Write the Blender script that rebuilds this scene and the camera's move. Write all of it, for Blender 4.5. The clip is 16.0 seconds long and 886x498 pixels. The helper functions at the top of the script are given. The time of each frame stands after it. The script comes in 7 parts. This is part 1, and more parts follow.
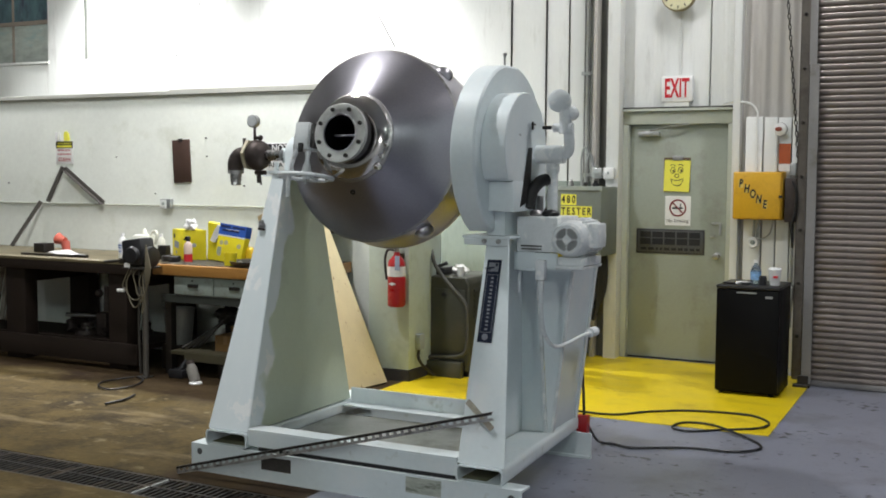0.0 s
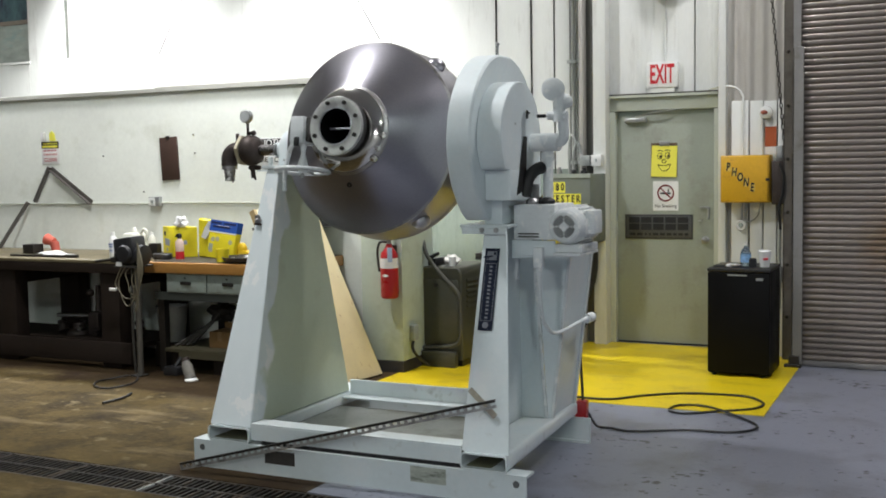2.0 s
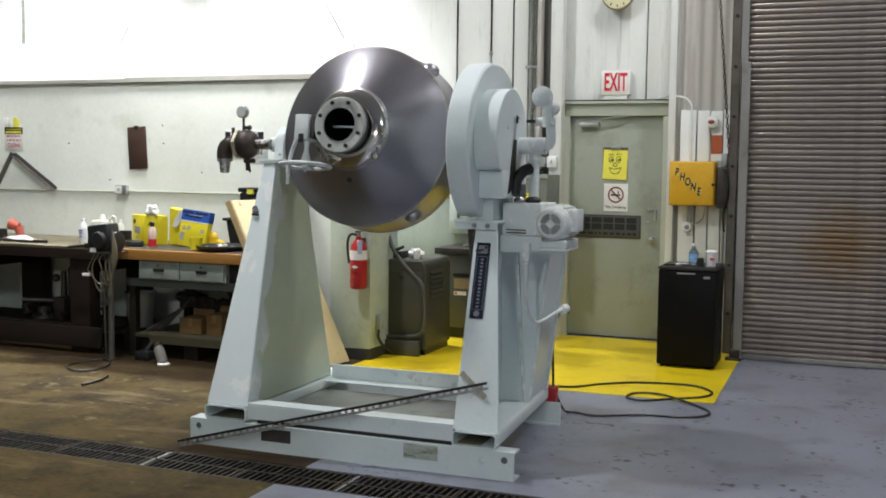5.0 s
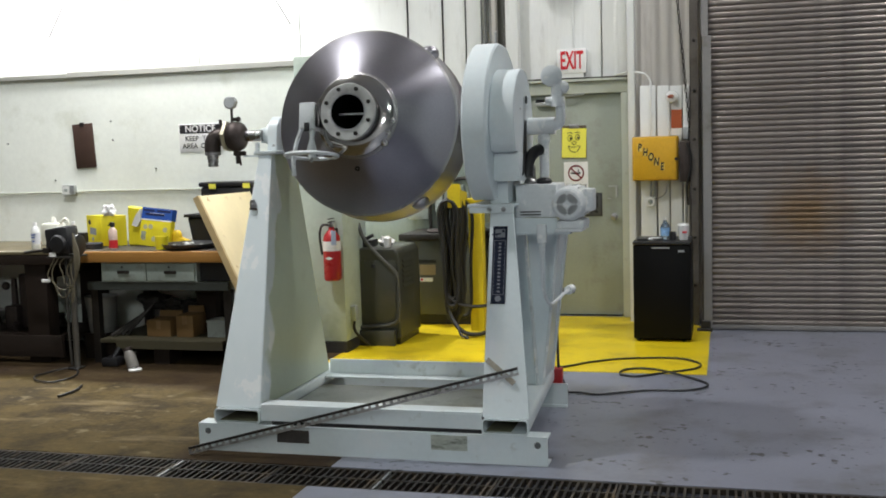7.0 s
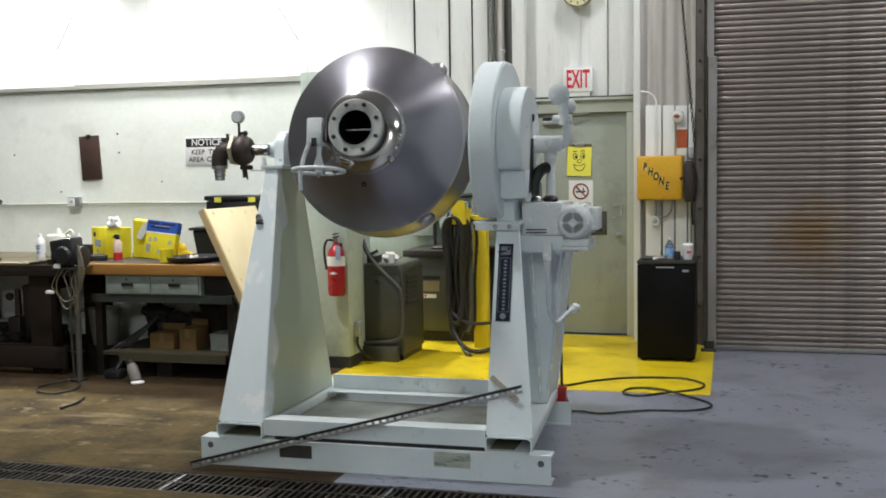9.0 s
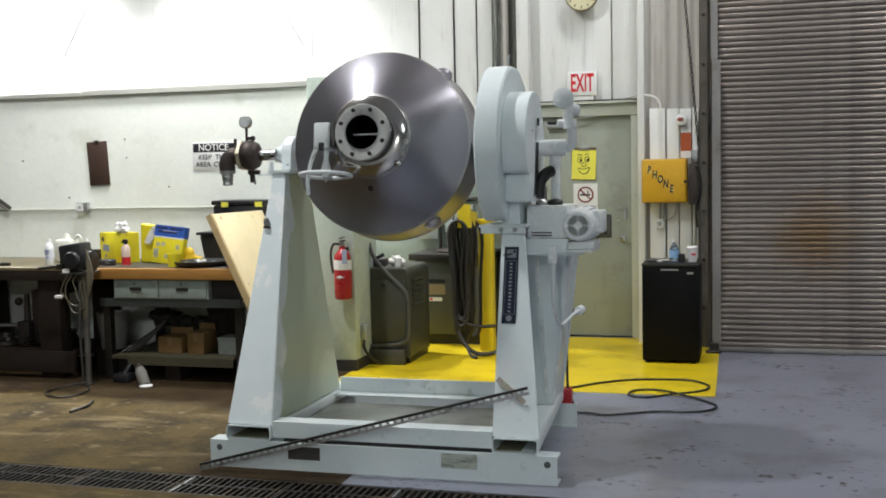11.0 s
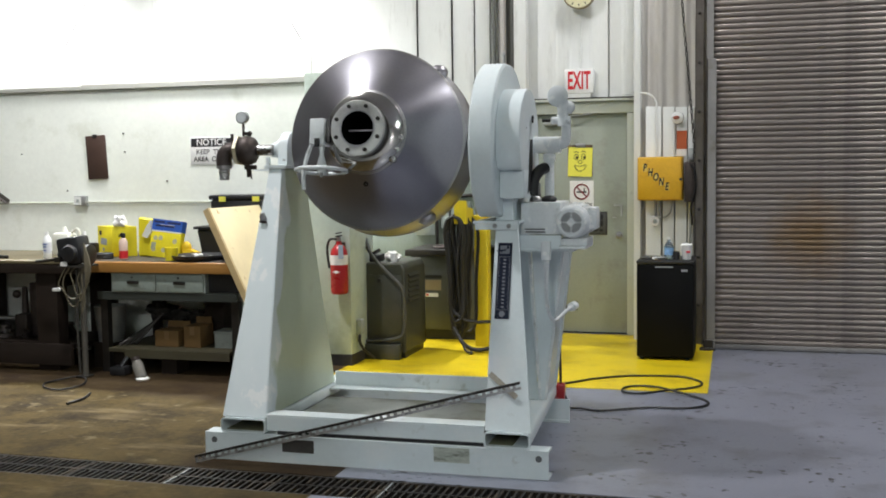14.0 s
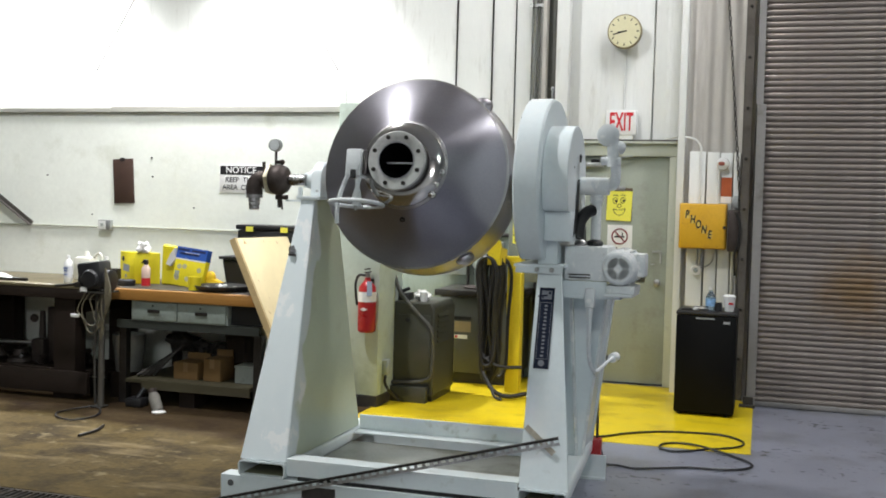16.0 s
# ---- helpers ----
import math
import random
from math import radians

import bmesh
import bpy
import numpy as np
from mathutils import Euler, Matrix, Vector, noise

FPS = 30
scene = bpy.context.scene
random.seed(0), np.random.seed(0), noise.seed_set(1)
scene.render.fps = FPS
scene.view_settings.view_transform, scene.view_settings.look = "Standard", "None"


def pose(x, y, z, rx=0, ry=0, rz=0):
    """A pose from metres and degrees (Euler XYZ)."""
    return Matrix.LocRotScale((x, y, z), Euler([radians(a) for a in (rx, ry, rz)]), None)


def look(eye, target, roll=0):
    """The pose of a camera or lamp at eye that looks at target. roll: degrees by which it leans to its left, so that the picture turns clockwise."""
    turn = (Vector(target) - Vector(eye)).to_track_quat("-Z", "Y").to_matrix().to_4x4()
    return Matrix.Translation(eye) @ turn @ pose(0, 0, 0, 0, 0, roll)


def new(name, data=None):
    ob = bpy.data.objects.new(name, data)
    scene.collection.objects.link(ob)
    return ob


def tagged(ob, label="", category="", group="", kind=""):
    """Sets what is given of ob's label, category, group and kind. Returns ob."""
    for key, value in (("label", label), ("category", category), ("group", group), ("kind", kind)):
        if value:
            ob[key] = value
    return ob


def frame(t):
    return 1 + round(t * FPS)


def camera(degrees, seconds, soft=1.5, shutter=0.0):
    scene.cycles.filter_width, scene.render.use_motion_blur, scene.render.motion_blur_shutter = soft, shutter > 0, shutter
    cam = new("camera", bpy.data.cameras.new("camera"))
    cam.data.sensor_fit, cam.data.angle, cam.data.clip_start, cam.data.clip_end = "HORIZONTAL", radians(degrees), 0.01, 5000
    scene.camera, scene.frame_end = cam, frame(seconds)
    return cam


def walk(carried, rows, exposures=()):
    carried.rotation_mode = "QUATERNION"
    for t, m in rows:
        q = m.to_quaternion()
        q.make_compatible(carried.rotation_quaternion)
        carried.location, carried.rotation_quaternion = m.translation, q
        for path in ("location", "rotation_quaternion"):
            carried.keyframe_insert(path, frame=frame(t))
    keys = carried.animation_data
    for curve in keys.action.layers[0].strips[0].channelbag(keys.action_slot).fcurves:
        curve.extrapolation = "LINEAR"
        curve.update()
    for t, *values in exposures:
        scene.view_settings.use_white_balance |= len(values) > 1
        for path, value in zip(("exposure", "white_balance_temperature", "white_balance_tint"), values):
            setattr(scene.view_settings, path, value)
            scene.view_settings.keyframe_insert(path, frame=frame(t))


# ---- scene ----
cam = camera(44.8, 16.0, soft=1.8)
PATH = [
    (0, (0.565, -0.346, 1.599), (-0.334, 1.436, 1.463), 0.4),
    (0.5, (0.553, -0.337, 1.591), (-0.354, 1.439, 1.45), 0.1),
    (1, (0.563, -0.341, 1.593), (-0.334, 1.441, 1.455), 0.1),
    (1.5, (0.555, -0.354, 1.594), (-0.344, 1.426, 1.439), -0.1),
    (2, (0.502, -0.415, 1.595), (-0.364, 1.381, 1.443), -1.0),
    (2.5, (0.474, -0.476, 1.591), (-0.369, 1.331, 1.436), -1.4),
    (3, (0.45, -0.54, 1.598), (-0.351, 1.287, 1.457), -0.2),
    (3.5, (0.451, -0.672, 1.599), (-0.366, 1.149, 1.479), -0.5),
    (4, (0.395, -0.811, 1.601), (-0.427, 1.005, 1.443), -0.1),
    (4.2, (0.368, -0.862, 1.616), (-0.425, 0.967, 1.461), 0.1),
    (6.3, (-0.146, -0.979, 1.609), (-0.775, 0.911, 1.419), 0.6),
    (6.5, (-0.255, -0.984, 1.613), (-0.824, 0.921, 1.392), -0.7),
    (6.7, (-0.286, -0.997, 1.613), (-0.822, 0.918, 1.405), -1.8),
    (7, (-0.374, -1.038, 1.616), (-0.904, 0.882, 1.426), -1.7),
    (7.5, (-0.413, -1.051, 1.628), (-0.939, 0.868, 1.429), -0.7),
    (8, (-0.411, -1.061, 1.615), (-0.94, 0.86, 1.442), -0.9),
    (8.5, (-0.407, -1.045, 1.617), (-0.927, 0.878, 1.444), -1.1),
    (8.7, (-0.393, -1.043, 1.618), (-0.925, 0.878, 1.453), -0.9),
    (10.8, (-0.388, -1.076, 1.606), (-0.92, 0.846, 1.457), -1.2),
    (11, (-0.385, -1.096, 1.618), (-0.927, 0.823, 1.466), -1.2),
    (11.5, (-0.363, -1.11, 1.621), (-0.915, 0.806, 1.468), -1.2),
    (12, (-0.359, -1.12, 1.621), (-0.896, 0.801, 1.464), -1.2),
    (12.5, (-0.339, -1.13, 1.621), (-0.887, 0.787, 1.459), -0.6),
    (13, (-0.332, -1.137, 1.624), (-0.89, 0.778, 1.477), -0.8),
    (13.5, (-0.343, -1.132, 1.62), (-0.892, 0.785, 1.475), -0.8),
    (14, (-0.345, -1.134, 1.618), (-0.886, 0.785, 1.459), -0.8),
    (14.5, (-0.343, -1.126, 1.623), (-0.893, 0.79, 1.457), -0.7),
    (15, (-0.361, -1.12, 1.626), (-0.912, 0.795, 1.445), -0.1),
    (15.5, (-0.404, -1.078, 1.615), (-0.99, 0.827, 1.446), 0.7),
    (15.8, (-0.474, -0.961, 1.655), (-1.073, 0.941, 1.501), 1.0),
    (16, (-0.509, -0.855, 1.612), (-1.092, 1.056, 1.523), 1.5),
]
# the clip's camera settles its exposure as it goes
EXPOSURE = [(0, -0.77), (3, -0.76), (4.2, -0.76), (6.3, -0.77), (7.5, -0.79), (8.7, -0.75), (10.8, -0.73), (12.5, -0.69), (14.5, -0.62), (16, -0.58)]
walk(cam, [(t, look(eye, target, roll)) for t, eye, target, roll in PATH], EXPOSURE)

# ---- light: a dim hall lit by high-bay lamps under the roof ----
world = bpy.data.worlds.new("hall_air")
scene.world = world
world.use_nodes = True
world.node_tree.nodes["Background"].inputs[0].default_value = (0.80, 0.90, 1.0, 1)
world.node_tree.nodes["Background"].inputs[1].default_value = 0.008

# x, y, z, watts, opening angle of the shade; the last two are tinted greenish
# None in view: two follow cast shadows, the rest are added to brighten surfaces.
LAMPS = [(-4.5, 3.85, 6.0, 1420, 172), (-7.9, 6.7, 3.9, 330, 110), (-5.0, 6.7, 3.9, 620, 104), (-5.1, 8.5, 4.5, 1700, 100), (-7.8, 8.5, 4.5, 2200, 108), (1.6, 5.8, 6.4, 760, 172), (-0.95, 7.2, 5.9, 460, 172), (-0.6, -5.0, 3.6, 950, 172), (2.6, -3.0, 5.7, 700, 172), (-6.8, -2.6, 5.0, 330, 172)]


# ---- materials ----
def ramp(nt, fac, stops):
    n = nt.nodes.new("ShaderNodeValToRGB")
    while len(n.color_ramp.elements) < len(stops):
        n.color_ramp.elements.new(0.5)
    for e, (p, c) in zip(n.color_ramp.elements, stops):
        e.position, e.color = p, (*c, 1)
    nt.links.new(fac, n.inputs[0])
    return n.outputs[0]


def noise_tex(nt, scale, detail=5, rough=0.6, stretch=(1, 1, 1), coords="Object"):
    tc = nt.nodes.new("ShaderNodeTexCoord")
    mp = nt.nodes.new("ShaderNodeMapping")
    mp.inputs["Scale"].default_value = stretch
    nt.links.new(tc.outputs[coords], mp.inputs[0])
    n = nt.nodes.new("ShaderNodeTexNoise")
    n.inputs["Scale"].default_value, n.inputs["Detail"].default_value, n.inputs["Roughness"].default_value = scale, detail, rough
    nt.links.new(mp.outputs[0], n.inputs["Vector"])
    return n.outputs["Fac"]


def mixc(nt, fac, a, b):
    n = nt.nodes.new("ShaderNodeMix")
    n.data_type = "RGBA"
    if isinstance(fac, float):
        n.inputs[0].default_value = fac
    else:
        nt.links.new(fac, n.inputs[0])
    for s, v in ((6, a), (7, b)):
        if isinstance(v, tuple):
            n.inputs[s].default_value = (*v, 1)
        else:
            nt.links.new(v, n.inputs[s])
    return n.outputs[2]


def math_node(nt, op, a, b=0.0):
    n = nt.nodes.new("ShaderNodeMath")
    n.operation = op
    for i, v in enumerate((a, b)):
        if isinstance(v, (int, float)):
            n.inputs[i].default_value = v
        else:
            nt.links.new(v, n.inputs[i])
    return n.outputs[0]


def material(name, base, rough=0.5, metal=0.0, vary=0.12, scale=6.0, fine=60.0, bump=0.05, dirt=None, dirt_at=(0.55, 0.7), dirt_scale=2.5,
             stretch=(1, 1, 1), random_tone=0.0, spec=0.5, rough_vary=0.12, coat=0.0, specks=None, soft_speck=0.04):
    m = bpy.data.materials.new(name)
    m.use_nodes = True
    nt = m.node_tree
    b = nt.nodes["Principled BSDF"]
    big = noise_tex(nt, scale, 4, 0.6, stretch)
    small = noise_tex(nt, fine, 3, 0.6, stretch)
    lo = tuple(max(0.0, c * (1 - vary)) for c in base)
    hi = tuple(min(1.0, c * (1 + vary)) for c in base)
    col = ramp(nt, big, [(0.3, lo), (0.7, hi)])
    grain = ramp(nt, small, [(0.3, lo), (0.7, hi)])
    col = mixc(nt, 0.4, col, grain)
    if dirt:
        d = noise_tex(nt, dirt_scale, 7, 0.68, stretch)
        mask = ramp(nt, d, [(dirt_at[0], (0, 0, 0)), (dirt_at[1], (1, 1, 1))])
        col = mixc(nt, mask, col, dirt)
    if specks:
        tint, size, at = specks
        sp = noise_tex(nt, size, 3, 0.5, (1, 1, 1))
        area = noise_tex(nt, size * 0.12, 3, 0.6, (1, 1, 1))
        sp = math_node(nt, "MULTIPLY", sp, math_node(nt, "ADD", area, 0.5))
        mask = ramp(nt, sp, [(at, (0, 0, 0)), (at + soft_speck, (1, 1, 1))])
        col = mixc(nt, mask, col, tint)
    if random_tone:
        oi = nt.nodes.new("ShaderNodeObjectInfo")
        v = math_node(nt, "MULTIPLY_ADD", oi.outputs["Random"], random_tone)
        nt.nodes[-1].inputs[2].default_value = 1 - random_tone / 2
        hsv = nt.nodes.new("ShaderNodeHueSaturation")
        nt.links.new(v, hsv.inputs["Value"])
        nt.links.new(col, hsv.inputs["Color"])
        col = hsv.outputs[0]
    nt.links.new(col, b.inputs["Base Color"])
    r = math_node(nt, "MULTIPLY", big, rough_vary * 2)
    r = math_node(nt, "ADD", r, rough - rough_vary)
    nt.links.new(r, b.inputs["Roughness"])
    b.inputs["Metallic"].default_value = metal
    b.inputs["Specular IOR Level"].default_value = spec
    if coat:
        b.inputs["Coat Weight"].default_value = coat
        b.inputs["Coat Roughness"].default_value = 0.15
    if bump:
        bp = nt.nodes.new("ShaderNodeBump")
        bp.inputs["Strength"].default_value, bp.inputs["Distance"].default_value = min(1.0, bump * 4), 0.004
        nt.links.new(small, bp.inputs["Height"])
        nt.links.new(bp.outputs[0], b.inputs["Normal"])
    return m


def glow(name, colour, power):
    m = bpy.data.materials.new(name)
    m.use_nodes = True
    b = m.node_tree.nodes["Principled BSDF"]
    b.inputs["Base Color"].default_value = (*colour, 1)
    b.inputs["Emission Color"].default_value = (*colour, 1)
    b.inputs["Emission Strength"].default_value = power
    return m


WALL_PAINT = material("white_wall_paint", (0.80, 0.83, 0.77), 0.55, vary=0.07, scale=1.5, fine=25, bump=0.08, dirt=(0.50, 0.52, 0.40), dirt_at=(0.58, 0.92), dirt_scale=1.9)
PANEL_WHITE = material("white_metal_panel_paint", (0.74, 0.75, 0.73), 0.45, vary=0.05, scale=2, fine=30, bump=0.03, dirt=(0.42, 0.41, 0.38), dirt_at=(0.58, 0.85), dirt_scale=2.2, stretch=(3, 3, 0.5))
PANEL_GREY = material("grey_corrugated_paint", (0.473, 0.451, 0.418), 0.5, vary=0.08, scale=2, fine=30, bump=0.04, dirt=(0.30, 0.27, 0.24), dirt_at=(0.55, 0.85), stretch=(3, 3, 0.4))
CONCRETE = material("worn_brown_concrete", (0.084, 0.061, 0.025), 0.66, spec=0.06, vary=0.48, scale=3.4, fine=26, bump=0.14, dirt=(0.022, 0.016, 0.010), dirt_at=(0.46, 0.70), dirt_scale=2.3, rough_vary=0.15, specks=((0.15, 0.12, 0.066), 11.0, 0.63), soft_speck=0.16)
nt = CONCRETE.node_tree          # bench shade painted on the floor, and a darker zone round the blender's base
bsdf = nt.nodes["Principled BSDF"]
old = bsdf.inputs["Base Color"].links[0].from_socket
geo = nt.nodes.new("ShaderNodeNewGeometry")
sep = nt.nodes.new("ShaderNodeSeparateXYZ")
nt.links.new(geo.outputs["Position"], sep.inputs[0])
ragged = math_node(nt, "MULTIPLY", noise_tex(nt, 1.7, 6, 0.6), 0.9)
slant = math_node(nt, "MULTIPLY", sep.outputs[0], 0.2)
bench_shade = ramp(nt, math_node(nt, "SUBTRACT", math_node(nt, "ADD", math_node(nt, "ADD", sep.outputs[1], slant), ragged), 4.62), [(0.40, (0, 0, 0)), (0.56, (0.85, 0.85, 0.85))])
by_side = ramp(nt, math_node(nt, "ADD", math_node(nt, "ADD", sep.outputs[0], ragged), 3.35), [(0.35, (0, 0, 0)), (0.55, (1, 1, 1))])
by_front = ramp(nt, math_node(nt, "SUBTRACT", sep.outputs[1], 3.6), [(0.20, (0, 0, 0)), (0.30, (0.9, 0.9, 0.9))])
darkened = math_node(nt, "MAXIMUM", bench_shade, math_node(nt, "MULTIPLY", by_side, by_front))
nt.links.new(mixc(nt, darkened, old, mixc(nt, 0.75, old, (0.026, 0.015, 0.011))), bsdf.inputs["Base Color"])
nt = CONCRETE.node_tree          # pale scraped streaks along the floor
old = bsdf.inputs["Base Color"].links[0].from_socket
streak = math_node(nt, "MULTIPLY", ramp(nt, noise_tex(nt, 2.4, 6, 0.65, (0.35, 1.6, 1)), [(0.56, (0, 0, 0)), (0.70, (0.8, 0.8, 0.8))]), math_node(nt, "SUBTRACT", 1.0, darkened))
nt.links.new(mixc(nt, streak, old, (0.20, 0.155, 0.085)), bsdf.inputs["Base Color"])
BLUE_PAINT = material("blue_grey_floor_paint", (0.210, 0.221, 0.272), 0.33, vary=0.10, scale=1.4, fine=50, bump=0.04, dirt=(0.115, 0.117, 0.115), dirt_at=(0.50, 0.76), dirt_scale=1.9, rough_vary=0.1, specks=((0.055, 0.056, 0.057), 17.0, 0.64), soft_speck=0.07)
YELLOW_FLOOR = material("yellow_floor_paint", (0.68, 0.51, 0.010), 0.36, vary=0.12, scale=3, fine=40, bump=0.05, dirt=(0.30, 0.20, 0.015), dirt_at=(0.52, 0.82), dirt_scale=2.6, stretch=(1, 1.5, 1))
CEILING = material("pale_ceiling_deck", (0.78, 0.79, 0.84), 0.7, vary=0.1, scale=1)
HALL_WALL = material("dull_hall_wall", (0.40, 0.41, 0.42), 0.7, vary=0.15, scale=0.8)
MACHINE = material("light_blue_grey_machine_paint", (0.73, 0.80, 0.82), 0.36, vary=0.05, scale=3, fine=40, bump=0.025, dirt=(0.80, 0.83, 0.83), dirt_at=(0.50, 0.72), dirt_scale=2.6, specks=((0.52, 0.55, 0.52), 16.0, 0.70), soft_speck=0.20)
MACHINE_WHITE = material("pale_overspray_paint", (0.76, 0.79, 0.80), 0.42, vary=0.08, scale=8, fine=60, bump=0.06, dirt=(0.55, 0.57, 0.56), dirt_at=(0.57, 0.72), dirt_scale=9, specks=((0.90, 0.91, 0.90), 22.0, 0.56), soft_speck=0.08)
STEEL = material("brushed_stainless_steel", (0.43, 0.415, 0.45), 0.34, 1.0, vary=0.08, scale=2.5, fine=90, bump=0.012, rough_vary=0.06)
nt = STEEL.node_tree
sheet = nt.nodes.new("ShaderNodeBump")          # slow waves of the rolled sheet
sheet.inputs["Strength"].default_value, sheet.inputs["Distance"].default_value = 0.35, 0.010
nt.links.new(noise_tex(nt, 4.5, 2, 0.4), sheet.inputs["Height"])
nt.links.new(sheet.outputs[0], [n for n in nt.nodes if n.type == "BUMP"][0].inputs["Normal"])
STEEL_DULL = material("dull_stained_steel", (0.42, 0.41, 0.41), 0.36, 1.0, vary=0.22, scale=12, fine=120, bump=0.04, dirt=(0.12, 0.11, 0.10), dirt_at=(0.55, 0.75), dirt_scale=9)
RUST_IRON = material("dark_rusty_iron", (0.070, 0.055, 0.050), 0.5, 0.6, vary=0.35, scale=14, fine=90, bump=0.12)
# Serves real rubber, and gaps and slots whose inner shade is painted black.
BLACK_GAP = material("black_rubber_and_gap", (0.012, 0.012, 0.013), 0.55, vary=0.3, scale=20, bump=0.05)
DARK_STEEL = material("dark_oiled_or_shaded_steel", (0.042, 0.038, 0.035), 0.45, 0.7, vary=0.3, scale=10, bump=0.1)
GALV = material("galvanised_steel", (0.46, 0.47, 0.47), 0.42, 0.85, vary=0.15, scale=18, fine=80, bump=0.03)
GRATE_IRON = material("cast_iron_grate", (0.024, 0.020, 0.017), 0.55, 0.4, vary=0.4, scale=9, fine=70, bump=0.1, dirt=(0.10, 0.075, 0.05), dirt_at=(0.5, 0.7), dirt_scale=6, random_tone=0.4)
ROLL_STEEL = material("mauve_grey_shutter_steel", (0.198, 0.170, 0.154), 0.33, 0.42, vary=0.14, scale=3, fine=50, bump=0.05, dirt=(0.075, 0.062, 0.060), dirt_at=(0.50, 0.78), dirt_scale=3.2, random_tone=0.24)

# the blender's left support: sage tone with a ragged pale overspray band along its front
# The sage has the floor's yellow-green bounce painted into it.
LEG_PAINT = material("sage_tone_with_pale_overspray", (0.57, 0.64, 0.51), 0.36, vary=0.05, scale=3, fine=40, bump=0.025, dirt=(0.42, 0.44, 0.33), dirt_at=(0.55, 0.8), dirt_scale=2.2)
nt = LEG_PAINT.node_tree
bsdf = nt.nodes["Principled BSDF"]
old = bsdf.inputs["Base Color"].links[0].from_socket
tc = nt.nodes.new("ShaderNodeTexCoord")
sep = nt.nodes.new("ShaderNodeSeparateXYZ")
nt.links.new(tc.outputs["Object"], sep.inputs[0])
depth = math_node(nt, "MULTIPLY_ADD", sep.outputs[2], -0.30)
nt.links.new(sep.outputs[1], nt.nodes[-1].inputs[2])
edge = math_node(nt, "MULTIPLY_ADD", noise_tex(nt, 3.2, 3, 0.45), 0.42)
nt.links.new(depth, nt.nodes[-1].inputs[2])
mask = ramp(nt, math_node(nt, "ADD", edge, 0.80), [(0.43, (1, 1, 1)), (0.455, (0, 0, 0))])
streaks = ramp(nt, noise_tex(nt, 5.5, 6, 0.62, (1.2, 1, 0.8)), [(0.30, (0.77, 0.84, 0.86)), (0.57, (0.80, 0.86, 0.88)), (0.61, (0.92, 0.94, 0.94)), (0.72, (0.86, 0.90, 0.91))])
nt.links.new(mixc(nt, mask, old, streaks), bsdf.inputs["Base Color"])
# Near black, so the shade inside the bore lies in its colour.
BORE = material("unlit_black_bore", (0.006, 0.006, 0.007), 0.9, vary=0.2, scale=20, bump=0, spec=0.05)


